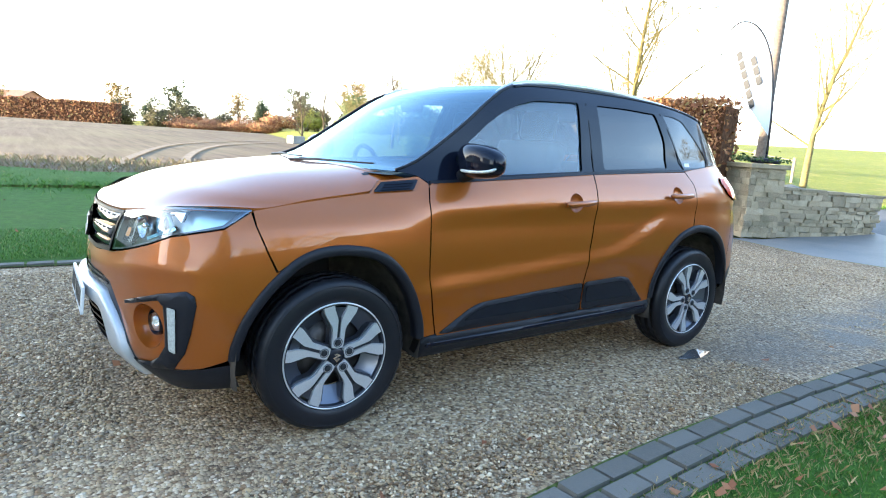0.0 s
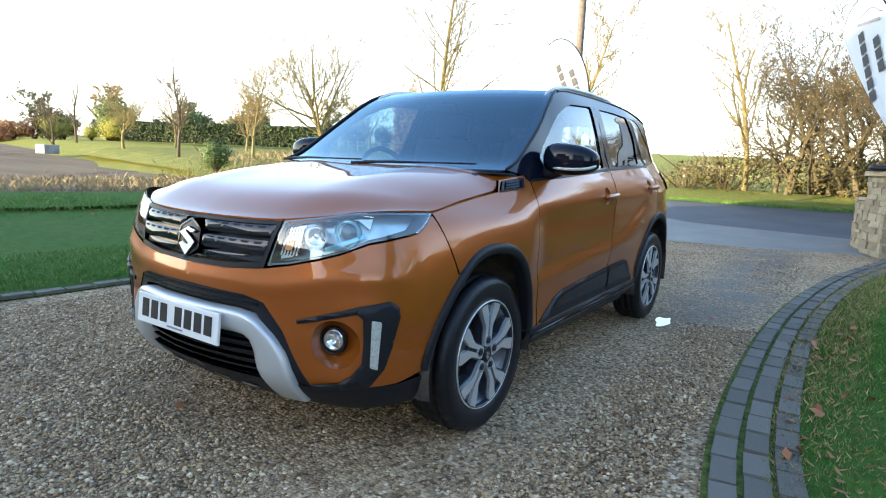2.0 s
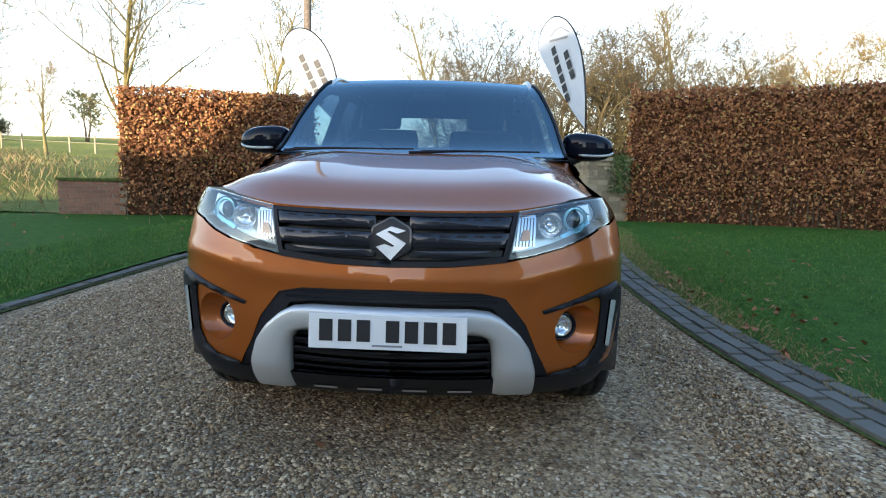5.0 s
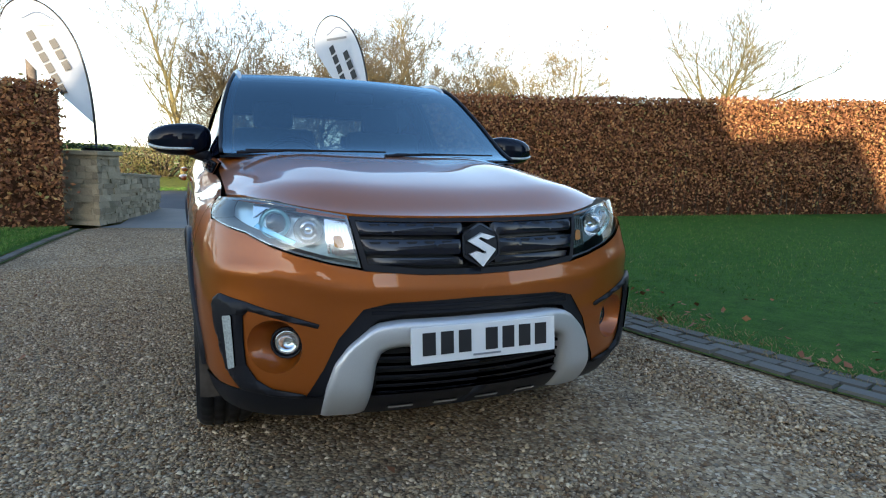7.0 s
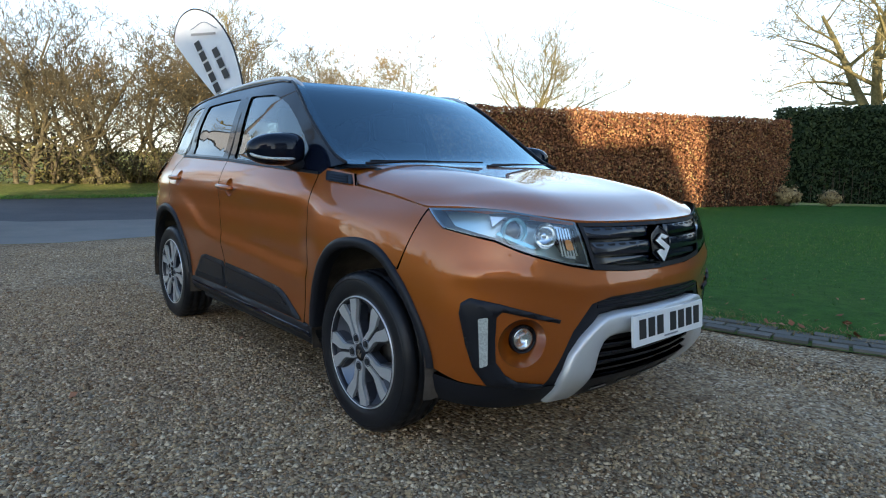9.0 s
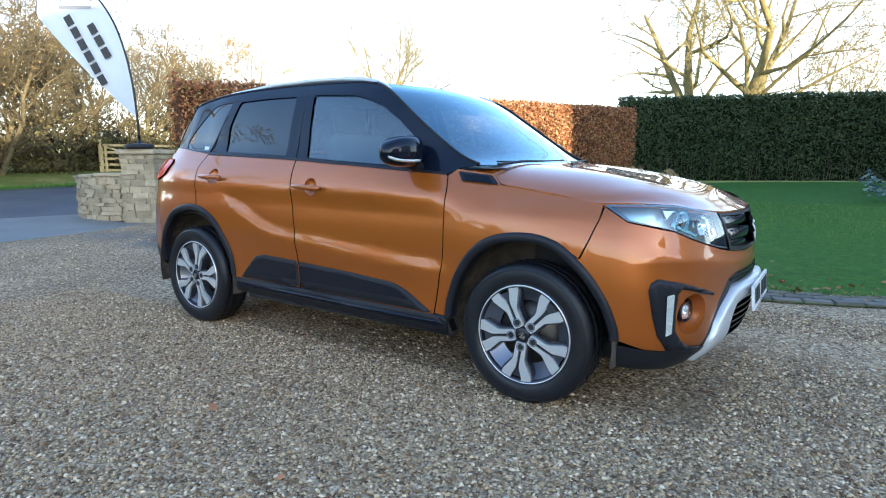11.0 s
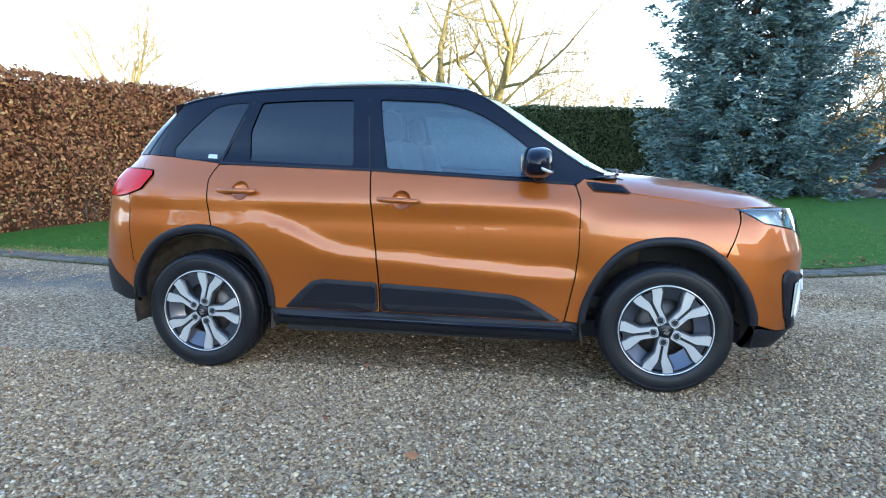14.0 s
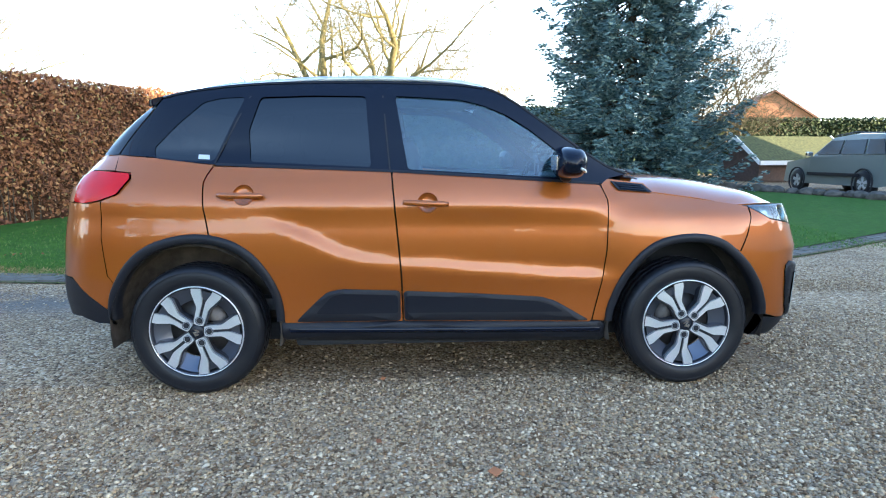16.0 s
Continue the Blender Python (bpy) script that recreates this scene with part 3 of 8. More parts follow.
tagged(put("field", sheet_mesh("field", field, FIELD, lambda x, y: -0.02 + 0.9 * float(smooth01(np.array((-y - 20.0) / 70.0))), 6.0)), "pale stubble field with wheel tracks", "field", kind="structure")
lawn_b = offset(KERB, 0.28) + [(-7.38, 3.07), (-7.07, 4.77), (-3.46, 17.27), (9.47, 23.21), (9.36, 17.38), (8.41, 14.94), (9.68, 11.76), (10.74, 9.85), (12.23, 9.64), (13.92, 10.7)]
tagged(put("lawn", sheet_mesh("lawn", lawn_b, LAWN, lambda x, y: 0.05 + float(rise(x, y)) + 0.02 * math.sin(x * 0.6) * math.sin(y * 0.45), 0.8)), "short mown green lawn", "lawn", kind="structure")
SOIL = simple("bare_soil", (0.125, 0.092, 0.064), 0.95, vary=0.55, scale=2.2, relief=0.8, spec=0.1)
soil = [(-7.6, -10.9), (2.05, -13.1), (9.0, -13.4), (8.0, -17.5), (-2.0, -19.5), (-12.0, -26.0), (-10.4, -19.0)]
tagged(put("bare_soil", sheet_mesh("bare_soil", soil, SOIL, lambda x, y: 0.05 * math.sin(x * 2.1) * math.sin(y * 1.7 + 0.4 * x), 0.5)), "bare brown soil with weeds along the near edge of the field", "field", kind="structure")
TRACK_SOIL = simple("track_soil", (0.145, 0.11, 0.075), 0.95, vary=0.4, scale=3, relief=0.4)
for k, dx in enumerate((0.0, 1.9)):
    p, t = along([(-1.3 + dx, -14.4), (-3.2 + dx, -23.4), (-7.5 + dx * 1.2, -36.2), (-21.3 + dx * 1.5, -55.2), (-36.1 + dx * 2, -70.1)], 1.0)
    v, f = [], []
    for i, (a, b) in enumerate(zip(p, t)):
        for s in (-0.16, 0.16):
            x, y = a[0] + s * b[1], a[1] - s * b[0]
            v.append((x, y, 0.9 * float(smooth01(np.array((-y - 20.0) / 70.0))) + 0.03))
        if i:
            f.append([2 * i - 2, 2 * i - 1, 2 * i + 1, 2 * i])
    tagged(put("wheel_track", mesh_from("wheel_track", v, f, TRACK_SOIL)), "dark worn wheel track across the stubble", "track", kind="structure")
v = [(-1.19 + 0.15 * (1 + 0.3 * math.sin(3 * a + 1)) * math.cos(a), 1.0 + 0.055 * (1 + 0.35 * math.sin(2 * a)) * math.sin(a), 0.014) for a in np.linspace(0, 2 * math.pi, 24)[:-1]]
tagged(put("puddle", mesh_from("puddle", v, [list(range(len(v)))], WATER)), "small shallow puddle on the gravel", "puddle", kind="structure")

# ---- hedges ----


def hedge(name, label, line, depth, height, material, size, count, seed, bare=0.0, core=None):
    """A clipped hedge along a line of (x, y): a solid core coloured dark for the shade inside, and a skin of leaves on
    its faces and top.
    """
    rng = np.random.default_rng(seed)
    pts = np.array(line, float)
    k = np.r_[0, np.cumsum(np.hypot(*np.diff(pts, axis=0).T))]
    root = thing(name, label, "hedge")
    s = rng.uniform(0, k[-1], count)
    p = np.stack([np.interp(s, k, pts[:, 0]), np.interp(s, k, pts[:, 1])], 1)
    d = np.stack([np.interp(s, k, np.gradient(pts[:, 0], k)), np.interp(s, k, np.gradient(pts[:, 1], k))], 1)
    d /= np.linalg.norm(d, axis=1, keepdims=True)
    n = np.stack([d[:, 1], -d[:, 0]], 1)
    kind = rng.random(count)
    z = height * rng.random(count) ** 0.85
    lumps = 0.05 * np.sin(s * 2.3 + seed) + 0.04 * np.sin(s * 5.1 + z * 3) + 0.03 * np.sin(z * 6.0 + s)
    q = np.zeros((count, 3))
    nor = np.zeros((count, 3))
    side = kind < 0.62
    top = kind >= 0.86
    back = ~side & ~top
    thin = rng.random(count) < bare * smooth01((0.9 - z) / 0.7)
    for mask, sgn in ((side, 1.0), (back, -1.0)):
        off = sgn * (depth / 2 + lumps[mask] + rng.normal(0, 0.05, mask.sum()) - np.where(thin[mask], 0.15, 0))
        q[mask, :2] = p[mask] + n[mask] * off[:, None]
        q[mask, 2] = z[mask] + 0.02
        nor[mask, :2] = n[mask] * sgn
        nor[mask, 2] = 0.25
    q[top, :2] = p[top] + n[top] * rng.uniform(-0.5, 0.5, top.sum())[:, None] * depth
    q[top, 2] = height + 0.5 * lumps[top] + rng.normal(0, 0.035, top.sum())
    nor[top, 2] = 1.0
    ends = rng.random(count) < 0.03
    q[ends, :2] = np.where((rng.random(ends.sum()) < 0.5)[:, None], pts[0], pts[-1]) + n[ends] * rng.uniform(-0.5, 0.5, ends.sum())[:, None] * depth + rng.normal(0, 0.05, (ends.sum(), 2))
    q[ends, 2] = rng.uniform(0, height, ends.sum())
    q[:, 2] += rise(p[:, 0], p[:, 1])
    keep = ~(thin & (rng.random(count) < 0.7))
    tagged(put("leaves", leaf_mesh("leaves", q[keep], size, material, nor[keep], 0.9, seed), root), kind="stuff")
    # closed core sheet; its dark colour stands for the shade behind the leaves
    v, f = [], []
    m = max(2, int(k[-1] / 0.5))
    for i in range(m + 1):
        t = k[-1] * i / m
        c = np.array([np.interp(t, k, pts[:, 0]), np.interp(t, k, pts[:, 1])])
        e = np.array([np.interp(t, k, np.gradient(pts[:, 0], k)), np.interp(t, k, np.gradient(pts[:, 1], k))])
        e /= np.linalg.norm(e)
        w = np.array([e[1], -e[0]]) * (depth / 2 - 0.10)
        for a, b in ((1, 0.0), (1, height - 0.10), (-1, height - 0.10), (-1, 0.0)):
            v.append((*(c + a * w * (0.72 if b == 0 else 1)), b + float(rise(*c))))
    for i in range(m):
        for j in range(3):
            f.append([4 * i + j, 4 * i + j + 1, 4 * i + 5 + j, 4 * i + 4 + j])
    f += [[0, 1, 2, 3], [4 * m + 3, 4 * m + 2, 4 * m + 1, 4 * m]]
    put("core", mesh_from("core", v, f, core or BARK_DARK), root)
    # upright stems near the foot
    bm = bmesh.new()
    for _ in range(int(k[-1] * 5)):
        t = rng.uniform(0, k[-1])
        c = np.array([np.interp(t, k, pts[:, 0]), np.interp(t, k, pts[:, 1])])
        i = min(len(pts) - 2, int(np.searchsorted(k, t)) - 1 if t > 0 else 0)
        e = pts[i + 1] - pts[i]
        e /= np.linalg.norm(e)
        w = np.array([e[1], -e[0]]) * (depth / 2 - 0.06 + rng.uniform(-0.05, 0.03))
        u = float(rise(*c))
        tube_bm([(*(c + w), u), (*(c + w * 1.05 + rng.normal(0, 0.03, 2)), u + 0.5), (*(c + w + rng.normal(0, 0.06, 2)), u + 1.1)], [0.012, 0.009, 0.005], 4, bm)
    tagged(part("stem_tangle", bm, BARK_DARK, root), kind="stuff")
    return root


# core tones with the hedges' inner shade put into the colour
HEDGE_SHADE = simple("hedge_shadow_brown", (0.095, 0.048, 0.026), 0.95, vary=0.5, scale=14, relief=0.6, spec=0.1)
HEDGE_SHADE_GREEN = simple("hedge_shadow_green", (0.012, 0.018, 0.008), 0.95, vary=0.4, scale=14, relief=0.6, spec=0.1)
HEDGE_B = [(-8.07, 3.44), (-7.38, 5.19), (-6.27, 9.01), (-5.21, 12.61), (-3.92, 17.05)]
HEDGE_A = [(-6.80, -6.05), (-7.25, -4.65), (-7.66, -2.78)]
hedge("beech_hedge", "clipped russet beech hedge with dead leaves, thin at the foot", HEDGE_B, 0.90, 2.46, BEECH, 0.036, 62000, 11, 0.55, HEDGE_SHADE)
hedge("beech_hedge", "short clipped russet beech hedge beside the gateway", HEDGE_A, 0.90, 2.24, BEECH, 0.036, 16000, 12, 0.55, HEDGE_SHADE)
hedge("conifer_hedge", "tall clipped dark green hedge behind the lawn", [(-4.73, 19.18), (0.46, 21.41), (5.23, 23.42), (10, 25.12)], 1.4, 2.95, CONIFER, 0.055, 34000, 13, 0.2, HEDGE_SHADE_GREEN)
hedge("conifer_hedge", "clipped dark green hedge behind the parking place", [(12.65, 28.51), (23.25, 29.57), (35.97, 27.45)], 1.3, 2.75, CONIFER, 0.09, 14000, 14, 0.2, HEDGE_SHADE_GREEN)
hedge("field_hedge", "low brown hedge along the far side of the field", [(42.33, -133.67), (21.13, -120.95), (6.29, -110.35), (-9.08, -99.22)], 2.0, 3.9, BEECH, 0.20, 9000, 15, 0.0, HEDGE_SHADE)

hedge("evergreen_hedge", "dark evergreen hedge across the pasture", [(-36.11, -72.19), (-40.88, -59.47), (-45.12, -46.75)], 2.0, 2.3, CONIFER, 0.16, 6000, 16, 0.0, HEDGE_SHADE_GREEN)

# ---- stone gateway ----


def stone_pillar(cx, cy, w, d, h, turn, seed, label):
    rng = random.Random(seed)
    root = thing("gate_pillar", label, "pillar", "gate pillars", (cx, cy, 0), turn)
    part("mortar_core", box_bm((d - 0.05, w - 0.05, h), (0, 0, h / 2)), MORTAR, root)
    z = 0.0
    while z < h - 0.03:
        ch = min(rng.uniform(0.07, 0.13), h - z)
        if h - z - ch < 0.05:
            ch = h - z
        for fw, axis, s in ((w, 1, 1), (w, 1, -1), (d, 0, 1), (d, 0, -1)):
            t = -fw / 2
            while t < fw / 2 - 0.01:
                L = min(rng.uniform(0.13, 0.36), fw / 2 - t)
                if fw / 2 - t - L < 0.08:
                    L = fw / 2 - t
                proud = rng.uniform(-0.014, 0.014)
                depth = 0.10
                c = t + L / 2
                if axis == 1:
                    at, size = (s * (d / 2 - depth / 2 + proud), c, z + ch / 2), (depth, L - 0.004, ch - 0.004)
                else:
                    at, size = (c, s * (w / 2 - depth / 2 + proud), z + ch / 2), (L - 0.004, depth, ch - 0.004)
                bm = box_bm(size, at)
                for v in bm.verts:
                    v.co += Vector((rng.uniform(-0.012, 0.012), rng.uniform(-0.012, 0.012), rng.uniform(-0.011, 0.011)))
                part("stone", bm, LIMESTONE, root)
                t += L
        z += ch
    part("cap_stone", box_bm((d + 0.10, w + 0.10, 0.075), (0, 0, h + 0.035), 0.012), LIMESTONE, root, "weathered flat cap stone")
    return root


stone_pillar(-8.02, -2.50, 0.85, 0.66, 1.16, -24, 3, "pale limestone gate pillar with a flat cap")
stone_pillar(-7.85, 2.80, 0.92, 0.66, 1.19, 22, 4, "pale limestone gate pillar with a flat cap and ivy")


def rubble_wall(line, h0, h1, seed, label):
    rng = random.Random(seed)
    root = thing("rubble_wall", label, "wall", "gateway walls")
    p, t = along(line, 0.05)
    n = len(p)
    v, f = [], []
    for i, (a, b) in enumerate(zip(p, t)):
        h = h0 + (h1 - h0) * i / n
        for s, zz in ((-0.13, 0), (-0.13, h), (0.13, h), (0.13, 0)):
            v.append((a[0] + s * b[1], a[1] - s * b[0], zz))
        if i:
            for j in range(3):
                f.append([4 * i - 4 + j, 4 * i - 3 + j, 4 * i + 1 + j, 4 * i + j])
    f += [[0, 1, 2, 3], [4 * n - 1, 4 * n - 2, 4 * n - 3, 4 * n - 4]]
    put("mortar_core", mesh_from("mortar_core", v, f, MORTAR), root)
    length = 0.05 * n
    z = 0.0
    while z < max(h0, h1):
        ch = rng.uniform(0.06, 0.11)
        s = rng.uniform(0, 0.1)
        while s < length - 0.06:
            L = rng.uniform(0.12, 0.32)
            i = min(n - 1, int((s + L / 2) / 0.05))
            h = h0 + (h1 - h0) * i / n
            if z + ch <= h + 0.03:
                for sg in (1, -1):
                    a, b = p[i], t[i]
                    o = sg * (0.13 + rng.uniform(-0.005, 0.012))
                    bm = box_bm((L - 0.004, 0.07, ch - 0.004), (0, 0, 0))
                    for q in bm.verts:
                        q.co += Vector((rng.uniform(-0.016, 0.016), rng.uniform(-0.012, 0.012), rng.uniform(-0.013, 0.013)))
                    bmesh.ops.transform(bm, matrix=pose(a[0] + o * b[1], a[1] - o * b[0], z + ch / 2, 0, 0, math.degrees(math.atan2(b[1], b[0]))), verts=bm.verts)
                    part("stone", bm, LIMESTONE, root)
            s += L
        z += ch
    s = 0.0
    while s < length - 0.1:
        L = rng.uniform(0.4, 0.6)
        i = min(n - 1, int((s + L / 2) / 0.05))
        h = h0 + (h1 - h0) * i / n
        bm = box_bm((L - 0.01, 0.34, 0.05), (0, 0, 0), 0.008)
        bmesh.ops.transform(bm, matrix=pose(p[i][0], p[i][1], h + 0.025, 0, 0, math.degrees(math.atan2(t[i][1], t[i][0]))), verts=bm.verts)
        part("coping_stone", bm, LIMESTONE, root)
        s += L
    return root


rubble_wall([(-8.38, -2.28), (-9.1, -1.98), (-9.9, -1.76), (-10.75, -1.62)], 0.82, 0.73, 5, "low curved rubble stone wall with flat coping")
rubble_wall([(-8.34, 2.54), (-8.87, 2.33), (-9.4, 2.35), (-9.72, 2.59)], 0.82, 0.73, 6, "low curved rubble stone wall with flat coping")
rng0 = np.random.default_rng(21)
c = np.stack([-7.50 + rng0.normal(0, 0.03, 500), 3.12 + rng0.normal(0, 0.10, 500), rng0.uniform(0.6, 1.32, 500)], 1)
tagged(put("ivy", leaf_mesh("ivy", c, 0.024, IVY, np.tile([1.0, 0.2, 0.1], (500, 1)), 0.6, 5, 0.8)), "green ivy climbing the gate pillar", "ivy", kind="stuff")
c = np.stack([-7.98 + rng0.normal(0, 0.16, 400), -2.58 + rng0.normal(0, 0.28, 400), 1.27 + np.abs(rng0.normal(0, 0.05, 400))], 1)
tagged(put("ivy", leaf_mesh("ivy", c, 0.026, IVY, np.tile([0.3, 0.0, 1.0], (400, 1)), 0.8, 6, 0.8)), "green ivy along the top of the gate pillar", "ivy", kind="stuff")


POLE_CURVE = [(0.0, 0.10), (-0.005, 0.35), (-0.03, 0.70), (-0.09, 1.05), (-0.19, 1.36), (-0.34, 1.60), (-0.54, 1.76), (-0.74, 1.80), (-0.90, 1.72), (-0.985, 1.56), (-1.00, 1.42)]


def feather_flag(base, turn, height, label):
    """A feather banner: a bent pole, a sail of cloth and plain bars for its writing."""
    root = thing("feather_flag", label, "flag", "feather flags", base, turn)
    part("flag_base", lathe_bm([(0.0, 0.0), (0.22, 0.0), (0.24, 0.03), (0.22, 0.07), (0.06, 0.09), (0.02, 0.10), (0.02, 0.16), (0.0, 0.16)], 24), PLASTIC, root, "dark weighted base", True)
    pts = np.array(POLE_CURVE) * [height / 1.8 * 1.04, height / 1.8]
    k = np.r_[0, np.cumsum(np.hypot(*np.diff(pts, axis=0).T))]
    ts = np.linspace(0, k[-1], 44)
    line = spline(k, pts, ts)
    part("pole", tube_bm([(x, 0, z) for x, z in line], [0.021 - 0.010 * t / k[-1] for t in ts], 6), GRILLE, root, "black bent pole", True)
    rows = 30
    s = np.linspace(0.09, 1.0, rows + 1) * k[-1]
    edge = spline(k, pts, s)
    foot, tip = edge[0] + [-0.01, 0.0], edge[-1]

    def cloth_point(i, j):
        a = edge[i]
        u = (i / rows) ** 1.25
        b = foot + (tip - foot) * u + np.array([-0.05, -0.02]) * math.sin(math.pi * u)
        q = a + (b - a) * j
        return q[0], 0.03 * math.sin(3.2 * j + 5 * u) * math.sin(math.pi * j) * u, q[1]
    v = [cloth_point(i, j / 8) for i in range(rows + 1) for j in range(9)]
    f = [[(i - 1) * 9 + j, (i - 1) * 9 + j + 1, i * 9 + j + 1, i * 9 + j] for i in range(1, rows + 1) for j in range(8)]
    cloth = put("cloth", mesh_from("cloth", v, f, FLAG_CLOTH, True), root, "white printed cloth")
    w = height / 1.8
    for sg in (1, -1):
        for x0, z0, L, wide, bits in ((-0.515, 1.05, 0.84, 0.105, 6), (-0.355, 1.15, 0.42, 0.105, 3)):
            for b in range(bits):
                t = (b + 0.5) / bits - 0.5
                bm = box_bm((wide * 0.80 * w, 0.002, L / bits * 0.80 * w), (0, 0, 0))
                bmesh.ops.transform(bm, matrix=pose(x0 * w, sg * 0.030, z0 * w, 0, -27, 0) @ pose(0, 0, -t * L * w), verts=bm.verts)
                part("bar", bm, INK, cloth)
        arc = [((-0.78 + 0.38 * t) * w, sg * 0.022, (1.56 + 0.08 * math.sin(math.pi * t) ** 1.5) * w) for t in np.linspace(0, 1, 10)]
        part("emblem_arc", tube_bm(arc, 0.007, 5), BLUE_INK, cloth)
        part("bar", box_bm((0.36 * w, 0.002, 0.028 * w), (-0.60 * w, sg * 0.022, 1.50 * w)), GREY_INK, cloth)
    return root


feather_flag((-8.06, -2.30, 1.24), 72, 2.46, "white feather flag with dark lettering bars on a gate pillar")
feather_flag((-7.68, 2.45, 1.28), 31, 2.78, "white feather flag with dark lettering bars on a gate pillar")

# brick pier at the end of the short hedge
pier = thing("brick_wall", "low red brick garden wall with a mossy top", "wall", at=(-6.42, -6.42, 0), turn=-65)
part("mortar_core", box_bm((1.05, 0.20, 0.60), (0, 0, 0.30)), MORTAR, pier)
for row in range(8):
    for k in range(5):
        for sg in (1, -1):
            x = -0.52 + 0.225 * k + (0.11 if row % 2 else 0.0)
            L = 0.215 if x + 0.215 < 0.54 else max(0.06, 0.54 - x)
            part("brick", box_bm((L - 0.01, 0.10, 0.065), (x + L / 2, sg * 0.062, 0.037 + 0.075 * row)), BRICK, pier)
part("coping", box_bm((1.12, 0.28, 0.05), (0, 0, 0.63), 0.01), MOSS, pier)

# ---- trees ----


def grow_tree(name, seed, height, bark, limbs=(14, 7, 5, 3), angles=(45, 42, 40, 40), ratio=(0.45, 0.5, 0.52, 0.55), stems=1, trunk=0.17, clear=0.28, lift=0.30,
              wobble=0.10, lean=0.25, share=0.75, leaf=None, leaf_n=0, leaf_size=0.05):
    """A bare winter tree: a tapered trunk, ascending limbs, and side twigs that fork down to fine sprays."""
    rng = random.Random(seed)
    segs = []

    def limb(p, d, length, r, level):
        n = (7, 5, 4, 2, 1)[level]
        pts, dirs = [p], [d]
        for i in range(n):
            bend = Vector((rng.gauss(0, 1), rng.gauss(0, 1), rng.gauss(0, 0.7))) * wobble * (1.0 + 0.25 * level)
            d = (d + bend + Vector((0, 0, lift / n if level else 0.1))).normalized()
            q = pts[-1] + d * (length / n)
            segs.append((pts[-1], q, r * (1 - 0.80 * i / n), r * (1 - 0.80 * (i + 1) / n), level))
            pts.append(q)
            dirs.append(d)
        if level >= len(limbs):
            return
        first = clear if level == 0 else 0.12
        around = rng.uniform(0, 6.28)
        for j in range(limbs[level]):
            t = first + (1 - first) * (j + rng.uniform(0.1, 0.9)) / limbs[level]
            k = min(n - 1, int(t * n))
            a = pts[k].lerp(pts[k + 1], t * n - k)
            axis = dirs[k + 1]
            around += 2.4 + rng.uniform(-0.5, 0.5)
            u = axis.orthogonal().normalized()
            side = math.cos(around) * u + math.sin(around) * axis.cross(u)
            tip = radians(angles[level] * rng.uniform(0.7, 1.25))
            nd = (axis * math.cos(tip) + side * math.sin(tip)).normalized()
            here = r * (1 - 0.80 * t)
            limb(a, nd, length * ratio[level] * (1.15 - 0.60 * t) * rng.uniform(0.7, 1.2), here * rng.uniform(0.40, 0.62), level + 1)

    for k in range(stems):
        a = rng.uniform(0, 1.2) + 6.283 * k / stems
        d = Vector((lean * math.cos(a), lean * math.sin(a), 1)) if stems > 1 else Vector((rng.uniform(-0.05, 0.05), rng.uniform(-0.05, 0.05), 1))
        o = Vector((0.8 * trunk * math.cos(a), 0.8 * trunk * math.sin(a), 0)) if stems > 1 else Vector((0, 0, 0))
        limb(o - Vector((0, 0, 0.2)), d.normalized(), height * share * rng.uniform(0.9, 1.05), trunk, 0)
    k = height / max(e.z for _, e, *_ in segs)
    thick = [q for q in segs if q[4] < 2]
    fine = [q for q in segs if q[4] >= 2]
    root = thing(name, "", "tree")

    def tubes(some, sides, floor):
        P, Q = np.array([q[0] for q in some]) * k, np.array([q[1] for q in some]) * k
        R0, R1 = np.maximum([q[2] for q in some], floor), np.maximum([q[3] for q in some], floor)
        D = Q - P
        D /= np.linalg.norm(D, axis=1, keepdims=True)
        ref = np.where(np.abs(D[:, 2:3]) > 0.9, [[1.0, 0, 0]], [[0, 0, 1.0]])
        A = np.cross(D, ref)
        A /= np.linalg.norm(A, axis=1, keepdims=True)
        B = np.cross(D, A)
        t = np.arange(sides) * 2 * math.pi / sides
        ring = A[:, None] * np.cos(t)[None, :, None] + B[:, None] * np.sin(t)[None, :, None]
        v = np.concatenate([P[:, None] + ring * R0[:, None, None], Q[:, None] + ring * R1[:, None, None]], 1).reshape(-1, 3)
        base = np.arange(len(some))[:, None, None] * 2 * sides
        j = np.arange(sides)
        f = np.stack([j, (j + 1) % sides, sides + (j + 1) % sides, sides + j], 1)[None] + base
        return v, f.reshape(-1, 4)

    put("trunk", quick_mesh("trunk", *tubes(thick, 7, 0.006), bark, True), root)
    tagged(put("twig_crown", quick_mesh("twig_crown", *tubes(fine, 3, 0.0009 * height + 0.0006), bark), root), kind="stuff")
    if leaf_n:
        r = np.random.default_rng(seed)
        tp = np.array([q[1] for q in fine]) * k
        c = tp[r.integers(0, len(tp), leaf_n)] + r.normal(0, 0.06, (leaf_n, 3))
        tagged(put("crown", leaf_mesh("crown", c, leaf_size, leaf, None, 1.0, seed), root), kind="stuff")
    return root


def plant(tree, label, places, group):
    """Sets the tree at the first place and copies of it at the others: x, y, z, turn, scale."""
    first = True
    for x, y, z, turn, s in places:
        z += float(rise(x, y)) - (0.25 if y < -45 else 0.0)
        m = pose(x, y, z, 0, 0, turn) @ Matrix.Scale(s, 4)
        if first:
            tree.matrix_basis, first = m, False
            tagged(tree, label, group=group)
        else:
            made = copy_thing(tree, pose(x, y, z, 0, 0, turn))
            made.scale = (s, s, s)


